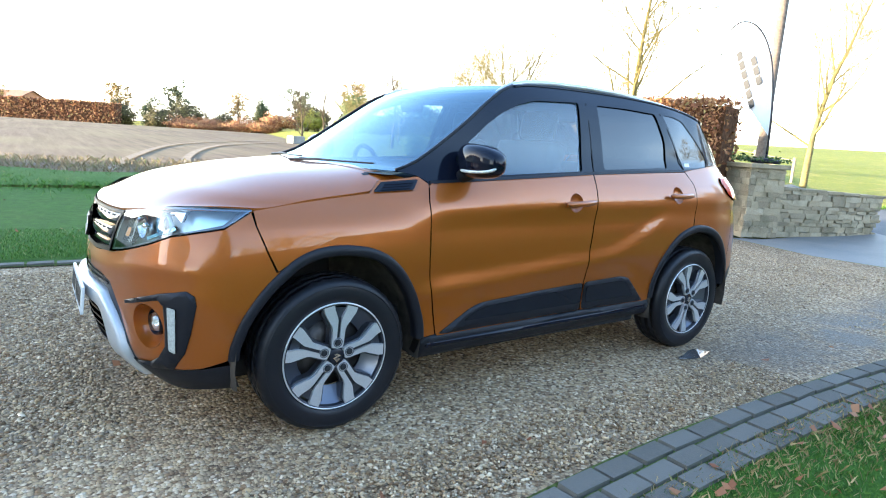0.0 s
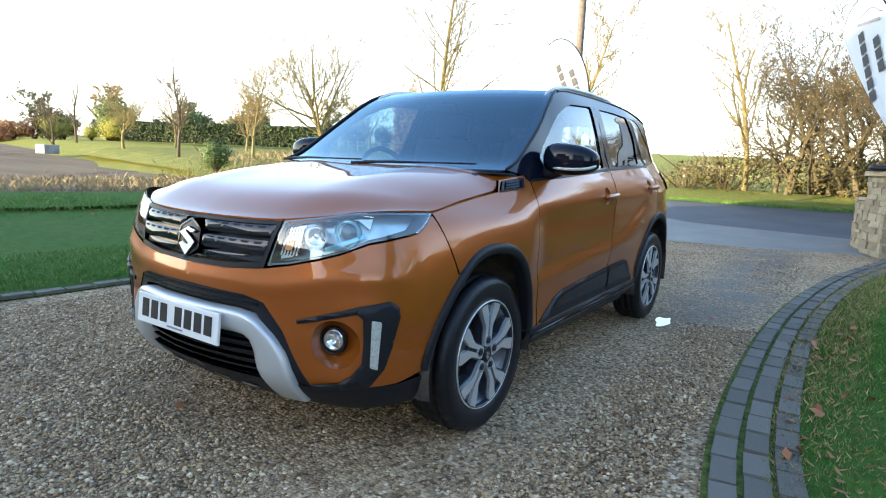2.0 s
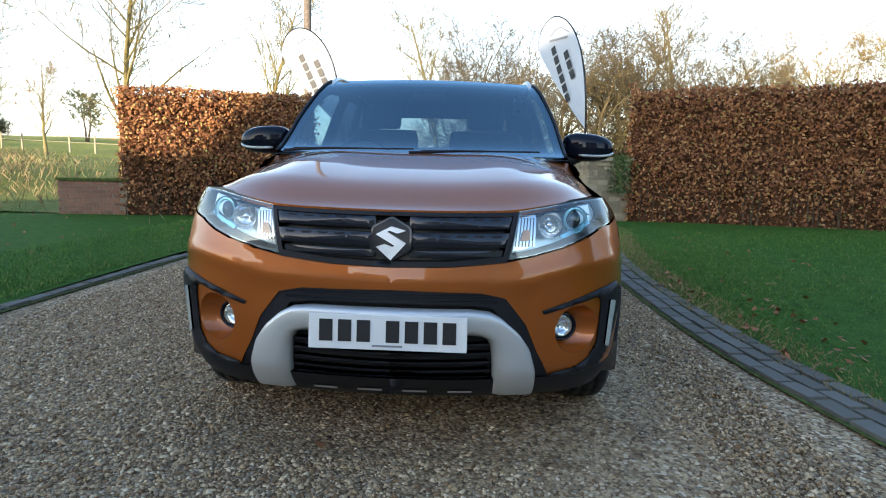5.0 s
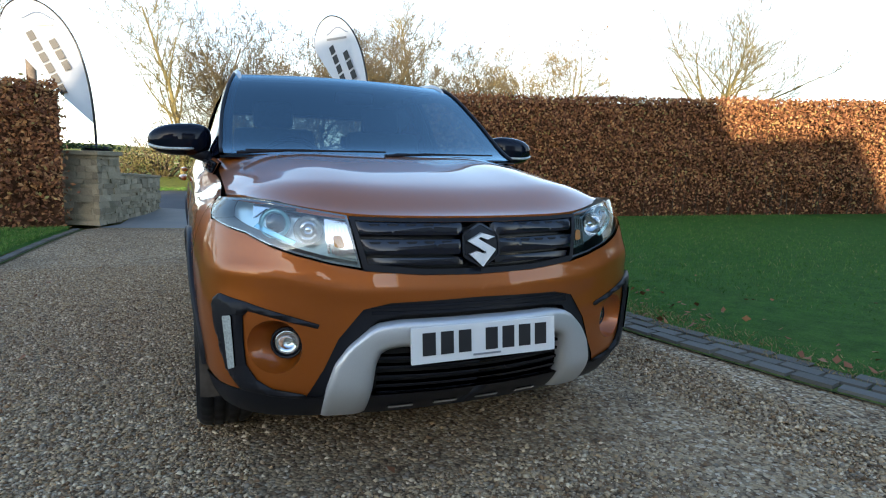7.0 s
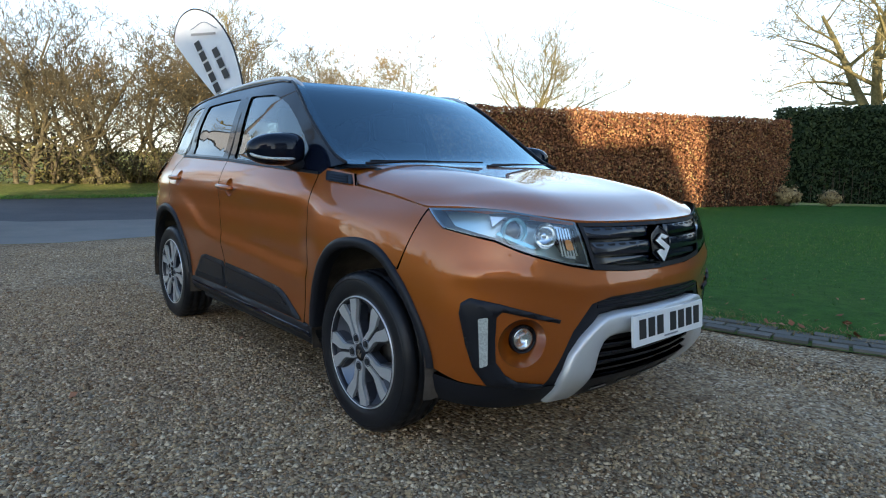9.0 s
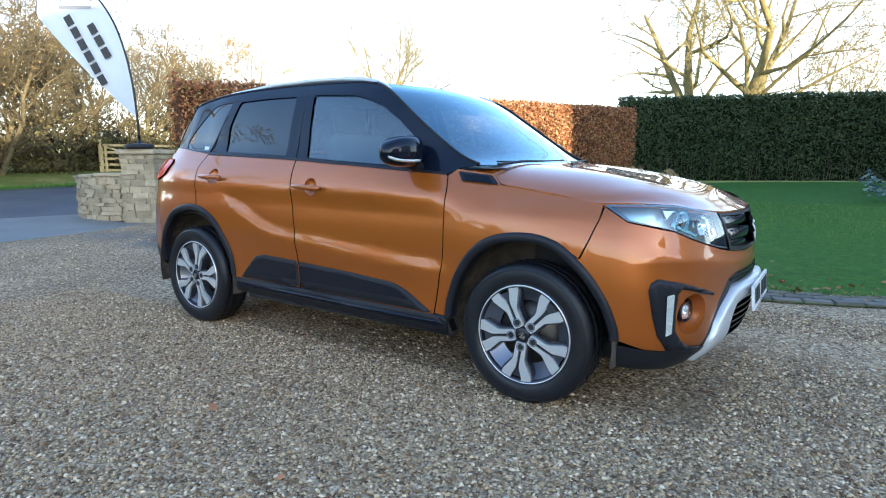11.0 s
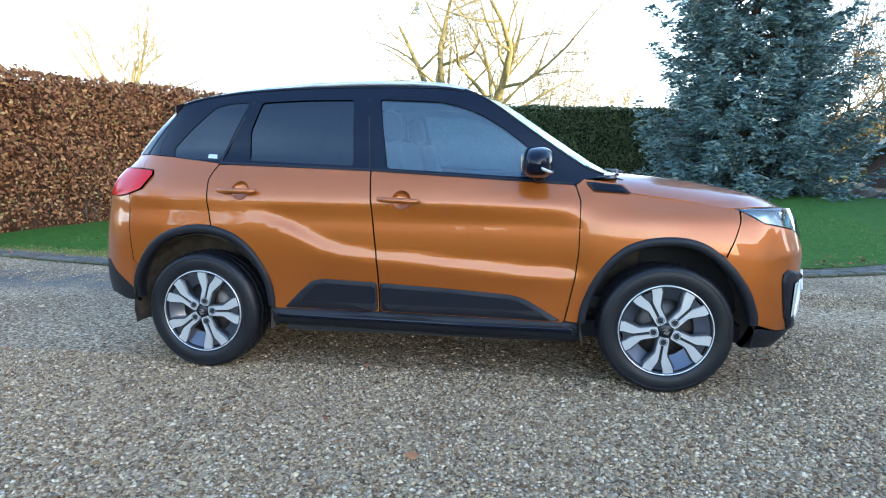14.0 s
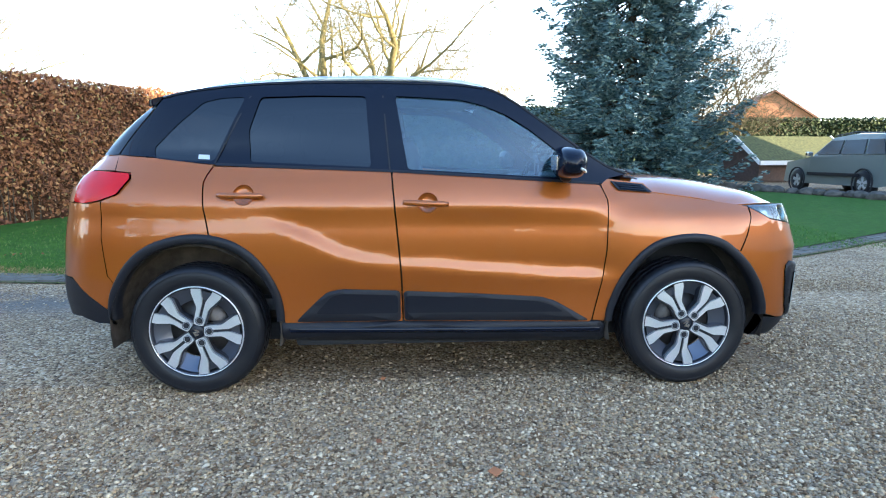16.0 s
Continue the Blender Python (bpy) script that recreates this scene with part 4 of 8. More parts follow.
thorn_a = grow_tree("bare_tree", 31, 5.0, BARK_THORN, (10, 8, 6, 3), (50, 50, 48, 46), (0.62, 0.55, 0.52, 0.55), 3, 0.085, 0.22, 0.22, 0.16, 0.30, leaf=WARM_TWIG, leaf_n=700, leaf_size=0.024)
plant(thorn_a, "bare twiggy thorn tree beyond the lane", [(-19.2, 0.2, 0, 10, 1.1), (-19.5, 2.2, 0, 140, 1.25), (-19.3, 4.3, 0, 250, 1.25), (-19.6, 6.7, 0, 60, 1.3), (-19.8, 9.4, 0, 310, 1.27)], "thorn trees along the lane")
thorn_b = grow_tree("bare_tree", 35, 5.6, BARK_THORN, (11, 8, 6, 3), (46, 46, 46, 44), (0.55, 0.52, 0.52, 0.55), 2, 0.095, 0.20, 0.28, 0.14, 0.22, leaf=WARM_TWIG, leaf_n=1000, leaf_size=0.024)
plant(thorn_b, "bare tree with a few ochre leaves beyond the lane", [(-19.7, 1.3, 0, 80, 1.14), (-19.9, 5.5, 0, 190, 1.2), (-20.2, 8.1, 0, 300, 1.22), (-20.0, 3.2, 0, 240, 1.15)], "thorn trees along the lane")
ash = grow_tree("bare_tree", 44, 9.0, BARK, (18, 8, 5, 3), (48, 46, 44, 42), (0.46, 0.52, 0.50, 0.55), 1, 0.15, 0.20, 0.45, 0.08)
plant(ash, "tall slender bare tree with sunlit limbs", [(-14.9, -10.9, 0, 30, 0.92), (-26.46, -9.97, 0, 100, 1.06), (-26.57, 10.49, 0, 170, 1.06), (-19.6, -1.0, 0, 250, 0.78)], "tall bare trees")
oak = grow_tree("bare_tree", 57, 12.0, BARK, (8, 7, 6, 3), (54, 52, 48, 44), (0.72, 0.55, 0.50, 0.5), 4, 0.30, 0.30, 0.14, 0.17, 0.52)
plant(oak, "large spreading bare tree with pale limbs", [(-2.9, 29.04, 0, 40, 1.15)], "")
thin = grow_tree("bare_tree", 46, 8.5, BARK_THORN, (13, 9, 5, 3), (58, 52, 48, 44), (0.72, 0.52, 0.5, 0.5), 2, 0.11, 0.15, 0.02, 0.12, 0.35)
plant(thin, "slender bare tree with drooping twigs behind the spruce", [(11.8, 21.62, 0, 200, 1.06), (15.41, 24.8, 0, 80, 0.95)], "bare garden trees")
ochre = grow_tree("bare_tree", 63, 9.0, BARK, (11, 8, 5, 3), (50, 48, 44, 42), (0.60, 0.52, 0.5, 0.5), 3, 0.12, 0.20, 0.25, 0.13, 0.32, leaf=WARM_TWIG, leaf_n=6000, leaf_size=0.045)
plant(ochre, "twiggy ochre tree behind the hedge", [(1.52, 34.87, 0, 10, 0.9), (5.76, 38.05, 0, 120, 0.74), (-27.84, 19.82, 0, 210, 1.0), (-29.33, 17.27, 0, 20, 0.85)], "ochre trees")
orchard = grow_tree("bare_tree", 71, 5.3, BARK, (16, 10, 6, 3), (48, 38, 38, 38), (1.15, 0.5, 0.5, 0.5), 1, 0.16, 0.40, 0.30, 0.09, share=0.42)
plant(orchard, "bare spreading tree on the grass bank", [(-13.5, -14.5, 0, 0, 1.06), (-19.0, -40.4, 0, 100, 0.80), (-22.97, 25.97, 0, 60, 1.9), (-35.05, -31.91, 0, 260, 1.1)], "bare trees on the bank")
slim = grow_tree("bare_tree", 73, 5.6, BARK_DARK, (17, 8, 4, 2), (44, 42, 40, 40), (0.38, 0.5, 0.5, 0.5), 1, 0.10, 0.18, 0.40, 0.08)
plant(slim, "slim upright bare tree on the grass bank", [(-15.6, -28.4, 0, 0, 1.0), (-18.0, -48.6, 0, 90, 1.08), (-27.5, -66.0, 0, 200, 1.4)], "slim trees on the bank")
young = grow_tree("bare_tree", 77, 5.6, BARK, (17, 8, 5, 3), (44, 42, 40, 40), (0.46, 0.5, 0.5, 0.5), 1, 0.10, 0.20, 0.38, 0.09, leaf=RUSSET_TWIG, leaf_n=1500, leaf_size=0.035)
plant(young, "young tree with thin russet foliage", [(-18.5, -25.8, 0, 0, 1.0), (-27.63, -38.27, 0, 90, 1.06), (-25.51, -44.63, 0, 180, 1.1), (-31.87, -25.55, 0, 270, 1.06)], "young trees on the bank")
for seed, places in ((81, [(-10.67, -110.35, 0, 0, 1.06), (-27.63, -101.87, 0, 70, 0.95), (-44.59, -93.39, 0, 140, 1.17), (-61.55, -79.61, 0, 20, 1.06), (6.29, -116.71, 0, 200, 0.85)]), (85, [(-19.15, -106.11, 0, 0, 1.17), (-36.11, -97.63, 0, 90, 1.06), (-53.07, -87.03, 0, 190, 1.01), (-70.03, -70.07, 0, 250, 1.17), (-78.51, -53.11, 0, 30, 1.06)])):
    far = grow_tree("far_tree", seed, 7.5, BARK_DARK, (10, 6, 4), (48, 46, 44), (0.55, 0.5, 0.5), 2, 0.16, leaf=WARM_TWIG if seed == 81 else HAZED_GREEN, leaf_n=2200, leaf_size=0.14)
    plant(far, "distant autumn tree across the field" if seed == 81 else "distant evergreen tree across the field", places, "trees across the field")


def bush(name, seed, r, h, material, n, size, label, places, group):
    rng = np.random.default_rng(seed)
    root = thing(name, label, "bush", group)
    d = rng.normal(size=(n, 3))
    d /= np.linalg.norm(d, axis=1, keepdims=True)
    lump = 1 + 0.25 * np.sin(d[:, 0] * 5 + seed) * np.sin(d[:, 1] * 4) + 0.15 * np.sin(d[:, 2] * 9)
    c = d * (rng.uniform(0.55, 1.0, n) * lump)[:, None] * [r, r, h / 2] + [0, 0, h / 2]
    tagged(put("foliage", leaf_mesh("foliage", c, size, material, d, 1.0, seed), root), kind="stuff")
    bm = bmesh.new()
    for _ in range(14):
        e = rng.normal(size=3) * [r * 0.5, r * 0.5, 0.1] + [0, 0, h * 0.8]
        tube_bm([(0, 0, -0.05), tuple(e * 0.5 + rng.normal(0, 0.05, 3)), tuple(e)], [0.05, 0.03, 0.01], 4, bm)
    tagged(part("stem_tangle", bm, BARK_DARK, root), kind="stuff")
    for i, (x, y, z, turn, s) in enumerate(places):
        z += float(rise(x, y))
        if i == 0:
            root.matrix_basis = pose(x, y, z, 0, 0, turn) @ Matrix.Scale(s, 4)
        else:
            copy_thing(root, pose(x, y, z, 0, 0, turn)).scale = (s, s, s)


far_rng = random.Random(900)


def far_row(n, x0, y0, x1, y1, lo, hi):
    out = []
    for i in range(n):
        t = (i + far_rng.uniform(0.1, 0.9)) / n
        out.append((x0 + (x1 - x0) * t + far_rng.uniform(-2, 2), y0 + (y1 - y0) * t + far_rng.uniform(-4, 2), -0.3, far_rng.uniform(0, 360), far_rng.uniform(lo, hi)))
    return out


bush("bush", 91, 3.2, 2.6, BEECH, 3500, 0.14, "low russet shrubs along the field's far edge", far_row(7, -14.91, -97.63, -29.75, -87.03, 0.8, 1.1), "far shrubs")
bush("bush", 95, 2.6, 4.2, UNDER, 3200, 0.15, "distant brown thicket across the field", far_row(16, -4.31, -112.47, -74.27, -59.47, 0.8, 1.3), "far thicket")
bush("bush", 96, 1.9, 3.4, YELLOW_SHRUB, 2200, 0.12, "distant yellow green shrub across the field", far_row(6, -30.81, -87.03, -44.59, -76.43, 0.7, 1.1), "far bright shrubs")
bush("bush", 97, 1.4, 6.4, CONIFER, 2400, 0.14, "distant dark conifer across the field", [(-13.85, -103.99, -0.3, 0, 0.9), (-28.69, -93.39, -0.3, 60, 1.01), (-55.19, -70.07, -0.3, 20, 0.85), (-63.67, -61.59, -0.3, 90, 0.74)], "far conifers")
bank_rng = random.Random(930)
bush("bush", 98, 0.8, 0.85, UNDER, 1100, 0.045, "low brown bramble under the thorn trees", [(-19.3 - bank_rng.uniform(0.0, 0.8), 1.2 + 1.0 * i + bank_rng.uniform(-0.3, 0.3), 0, bank_rng.uniform(0, 360), bank_rng.uniform(0.8, 1.15)) for i in range(10)], "brambles along the lane")
bush("bush", 99, 1.4, 1.7, WARM_TWIG, 800, 0.05, "thin ochre scrub behind the thorn trees", [(-22.5 - bank_rng.uniform(0.0, 1.5), 1.5 + 2.0 * i + bank_rng.uniform(-0.5, 0.5), 0, bank_rng.uniform(0, 360), bank_rng.uniform(0.8, 1.15)) for i in range(6)], "scrub behind the lane")
bush("bush", 92, 1.0, 1.9, IVY, 1800, 0.07, "dense green shrub on the grass bank", [(-11.5, -19.2, 0, 0, 0.72), (-40.35, -82.79, 0, 0, 3.18), (-48.83, -78.55, 0, 40, 2.76)], "green shrubs")
bush("bush", 93, 1.4, 1.5, UNDER, 2600, 0.036, "tangled undergrowth beneath the thorn trees", [(-19.79, -1.7, 0, 0, 1.27), (-20, 0.95, 0, 60, 1.48), (-19.68, 3.49, 0, 120, 1.27), (-20.1, 6.25, 0, 200, 1.59), (-19.79, 9.01, 0, 30, 1.38), (-19.57, -2.87, 0, 30, 0.85), (-19.89, 12.08, 0, 300, 1.59), (-20.85, 7.73, 0, 140, 1.7), (-20.85, 10.7, 0, 250, 1.91)], "undergrowth")
bush("bush", 94, 0.35, 0.55, DRY_BLADE, 700, 0.05, "tuft of dry straw-coloured grass by the hedge", [(-3.25, 16.43, 0.03, 0, 1.06), (-2.4, 17.17, 0.03, 50, 0.85)], "dry tufts")


TANK_GREY = simple("galvanised_grey", (0.17, 0.18, 0.19), 0.5, vary=0.2, scale=4)
trough = thing("water_tank", "small grey water tank on the pasture", "tank", at=(-15.65, -44.1, 0.2), turn=20)
part("body", box_bm((1.2, 0.8, 0.62), (0, 0, 0.31), 0.04), TANK_GREY, trough)


def blue_spruce(x, y, h, r, seed):
    """A blue spruce: a straight trunk, whorls of limbs that sag and turn up at the tips, each hung with flat sprays of short twigs."""
    rng = np.random.default_rng(seed)
    root = thing("spruce_tree", "dense blue spruce with branches down to the lawn", "tree", at=(x, y, 0))
    part("trunk", tube_bm([(0, 0, -0.1), (0, 0, h * 0.5), (0, 0, h)], [0.20, 0.12, 0.02], 8), BARK_DARK, root)
    bm = bmesh.new()
    cs, ns = [], []
    z = 0.30
    while z < h - 0.25:
        reach = r * (1 - z / h) ** 0.70 * rng.uniform(0.80, 1.10)
        count = int(7 + 6 * reach / r)
        turn = rng.uniform(0, 6.283)
        for k in range(count):
            a = turn + 6.283 * k / count + rng.normal(0, 0.22)
            L = max(0.25, reach * rng.uniform(0.70, 1.12))
            sag = rng.uniform(0.14, 0.30)
            d = np.array([math.cos(a), math.sin(a), 0])
            side = np.array([-d[1], d[0], 0])

            def height(t):
                return z - sag * L * np.sin(t * 2.2) + 0.26 * L * t ** 3
            pts = [(*(d[:2] * L * t), float(height(t))) for t in (0.0, 0.35, 0.7, 1.0)]
            tube_bm(pts, [0.03, 0.022, 0.012, 0.005], 4, bm)
            # side twigs, and needles thick along each
            m = int(10 + 15 * L)
            for t in rng.uniform(0.25, 1.0, m):
                sg = 1 if rng.random() < 0.5 else -1
                tw = (0.16 + 0.42 * (1 - t) * min(L, 1.8) + 0.08 * rng.random())
                way = d * 0.75 + side * sg * rng.uniform(0.3, 1.1) + np.array([0, 0, rng.normal(0.02, 0.16)])
                way /= np.linalg.norm(way)
                o = d * t * L + np.array([0, 0, float(height(t))])
                q = max(3, int(tw / 0.075))
                u = np.linspace(0.15, 1.0, q)
                c = o[None] + way[None] * (u * tw)[:, None]
                c[:, 2] -= 0.25 * tw * u * u
                cs.append(c + rng.normal(0, 0.018, c.shape))
                ns.append(np.tile(way, (q, 1)) + rng.normal(0, 0.22, (q, 3)))
        z += rng.uniform(0.22, 0.32)
    tagged(part("limb_whorl", bm, BARK_DARK, root), kind="stuff")
    c, n = np.concatenate(cs), np.concatenate(ns)
    n /= np.linalg.norm(n, axis=1, keepdims=True)
    a = np.cross(n, rng.normal(size=n.shape))
    a /= np.linalg.norm(a, axis=1, keepdims=True)
    b = np.cross(n, a)
    L = rng.uniform(0.055, 0.100, len(c))[:, None]
    w = rng.uniform(0.022, 0.036, len(c))[:, None]
    quads = [np.stack([c - n * L, c - q * w, c + n * L, c + q * w], 1) for q in (a, b)]
    v = np.concatenate(quads).reshape(-1, 3)
    tagged(put("needles", quick_mesh("needles", v, np.arange(len(v)).reshape(-1, 4), SPRUCE), root), kind="stuff")
    return root


blue_spruce(6.35, 13.9, 10.8, 3.35, 101)

# ---- lane side: pole, cable, fences, gate ----
pole = thing("telegraph_pole", "tall dark wooden telegraph pole beside the lane", "pole", at=(-10.35, -3.61, 0))
part("post", lathe_bm([(0.100, -0.2), (0.092, 2.0), (0.08, 8.2), (0.07, 8.3), (0, 8.3)], 12), POLE_WOOD, pole, "", True)
for z in (3.3, 3.9, 4.5, 5.1):
    part("step_iron", tube_bm([(0, 0.10, z), (0, 0.22, z)], 0.008, 5), GRILLE, pole)
wire = [(-10.35 + 1.0 * t, -3.61 + 42 * t, 8.5 - 5.0 * t * (1 - t) * 0.5) for t in np.linspace(0, 1, 20)]
tagged(part("cable", tube_bm(wire, 0.006, 4), GRILLE, None), "thin black overhead cable", "cable", kind="structure")


def fence(name, label, line, posts, h=1.05):
    root = thing(name, label, "fence")
    p, t = along(line, 0.2)
    idx = np.linspace(0, len(p) - 1, posts).astype(int)
    prev = None
    for i in idx:
        part("post", box_bm((0.09, 0.09, h + 0.1), (p[i][0], p[i][1], h / 2 + float(rise(*p[i])))), FENCE_WOOD, root)
        if prev is not None:
            for z in (h * 0.92, h * 0.58):
                part("wire_rail", tube_bm([(p[prev][0], p[prev][1], z + float(rise(*p[prev]))), (p[i][0], p[i][1], z + float(rise(*p[i])))], 0.018, 4), FENCE_WOOD, root)
        prev = i


fence("field_fence", "weathered post and rail fence along the pasture", [(-25.51, -10.07), (-31.87, -21.31), (-44.59, -44.63)], 14)
fence("field_fence", "weathered post and rail fence along the pasture", [(-22.33, 31.69), (-23.39, 12.61), (-24.45, -0.11), (-24.87, -4.24)], 15)
gate = thing("field_gate", "pale wooden five-bar field gate", "gate", at=(-18.51, 8.69, 0), turn=75)
for x in (-1.35, 1.35):
    part("gate_post", box_bm((0.12, 0.12, 1.35), (x, 0, 0.66), 0.01), GATE_WOOD, gate)
for z in (0.28, 0.48, 0.68, 0.90, 1.14):
    part("bar", box_bm((2.55, 0.03, 0.08), (0, 0, z), 0.004), GATE_WOOD, gate)
for x in (-1.2, 1.2):
    part("stile", box_bm((0.08, 0.05, 1.0), (x, 0, 0.70), 0.004), GATE_WOOD, gate)
part("brace", box_bm((2.6, 0.025, 0.07), (0, 0.02, 0.70), 0.004, (0, 18, 0)), GATE_WOOD, gate)


def house(name, label, at, turn, w, d, eaves, ridge, wall, roof, windows=()):
    """A gabled house; its gable looks along -y in its own frame."""
    root = thing(name, label, "house", at=at, turn=turn)
    bm = bmesh.new()
    o = [(-w / 2, 0), (w / 2, 0), (w / 2, eaves), (0, ridge), (-w / 2, eaves)]
    slab_bm(o, d, bm)
    part("wall", bm, wall, root)
    for s in (1, -1):
        L = math.hypot(w / 2 + 0.3, ridge - eaves)
        bm = slab_bm([(0, ridge + 0.12), (s * (w / 2 + 0.3), eaves - 0.18), (s * (w / 2 + 0.3), eaves - 0.06), (0, ridge + 0.26)], d + 0.5, m=pose(0, -0.25, 0))
        part("roof_slope", bm, roof, root)
        part("barge_board", slab_bm([(0, ridge + 0.10), (s * (w / 2 + 0.3), eaves - 0.20), (s * (w / 2 + 0.3), eaves - 0.02), (0, ridge + 0.26)], 0.05, m=pose(0, -0.32, 0)), WHITE_PAINT if wall is SHED_WOOD else roof, root)
    for x, z, ww, hh in windows:
        win = part("window", box_bm((ww, 0.08, hh), (x, -0.02, z), 0.005), WHITE_PAINT, root)
        for k in (-0.25, 0.25):
            part("pane", box_bm((ww * 0.42, 0.03, hh * 0.84), (x + k * ww, -0.055, z)), PANE, win)
    return root


house("house", "orange brick house with a brown tiled gable roof", (33, 49.71, -0.1), -16, 7.0, 11.0, 3.9, 6.2, WALL_BRICK, ROOF_TILE, ((0.14, 3.39, 1.5, 0.9),))
house("farmhouse", "distant red roofed brick farmhouse beyond the field", (0.99, -128.37, 0.6), 215, 9.0, 8.0, 2.6, 4.9, WALL_BRICK, ROOF_TILE)
shed = thing("shed", "low dark timber shed with a mossy roof and white bargeboards", "shed", at=(14.66, 19.29, -0.07), turn=-80)
part("wall", box_bm((2.2, 4.0, 0.75), (0, 0, 0.375)), SHED_WOOD, shed)
for s in (1, -1):
    part("roof_slope", slab_bm([(0, 1.62), (s * 1.35, 0.70), (s * 1.35, 0.78), (0, 1.72)], 4.4, m=pose(0, -2.2, 0)), MOSSY_ROOF, shed)
    part("barge_board", slab_bm([(0, 1.60), (s * 1.36, 0.64), (s * 1.36, 0.80), (0, 1.76)], 0.05, m=pose(0, -2.27, 0)), WHITE_PAINT, shed)
    part("barge_board", slab_bm([(0, 1.60), (s * 1.36, 0.64), (s * 1.36, 0.80), (0, 1.76)], 0.05, m=pose(0, 2.22, 0)), WHITE_PAINT, shed)
part("gable", slab_bm([(-1.1, 0.7), (1.1, 0.7), (0, 1.6)], 3.9, m=pose(0, -1.95, 0)), SHED_WOOD, shed)
for s in (1, -1):
    part("gutter_board", box_bm((0.04, 4.4, 0.16), (s * 1.375, 0, 0.70)), WHITE_PAINT, shed)

# rockery between lawn and parking place
for k in range(26):
    rng = random.Random(300 + k)
    t = k / 25
    x, y = 8.25 + 2.6 * t + rng.uniform(-0.12, 0.12), 15.05 - 5.3 * t + rng.uniform(-0.15, 0.15)
    rock = thing("rock", "rough grey garden stone edging the lawn", "rock", "rockery stones", (x, y, 0.03), rng.uniform(0, 360))
    bm = bmesh.new()
    bmesh.ops.create_icosphere(bm, subdivisions=2, radius=rng.uniform(0.14, 0.26))
    for v in bm.verts:
        v.co *= 1 + 0.25 * noise.noise(v.co * 6 + Vector((k, 0, 0)))
        v.co.z = v.co.z * 0.7 + 0.06
    part("stone", bm, ROCK, rock)
tagged(put("parking_place", sheet_mesh("parking_place", [(8.46, 14.94), (9.73, 11.76), (10.79, 9.85), (12.23, 9.64), (13.92, 10.7), (14.98, 10.33), (31.73, 23.32), (31.73, 27.45), (9.47, 23.32), (9.42, 17.38)], GRAVEL, lambda x, y: -0.075 + float(rise(x, y)), 1.5)), "gravel parking place beyond the lawn", "gravel", kind="structure")


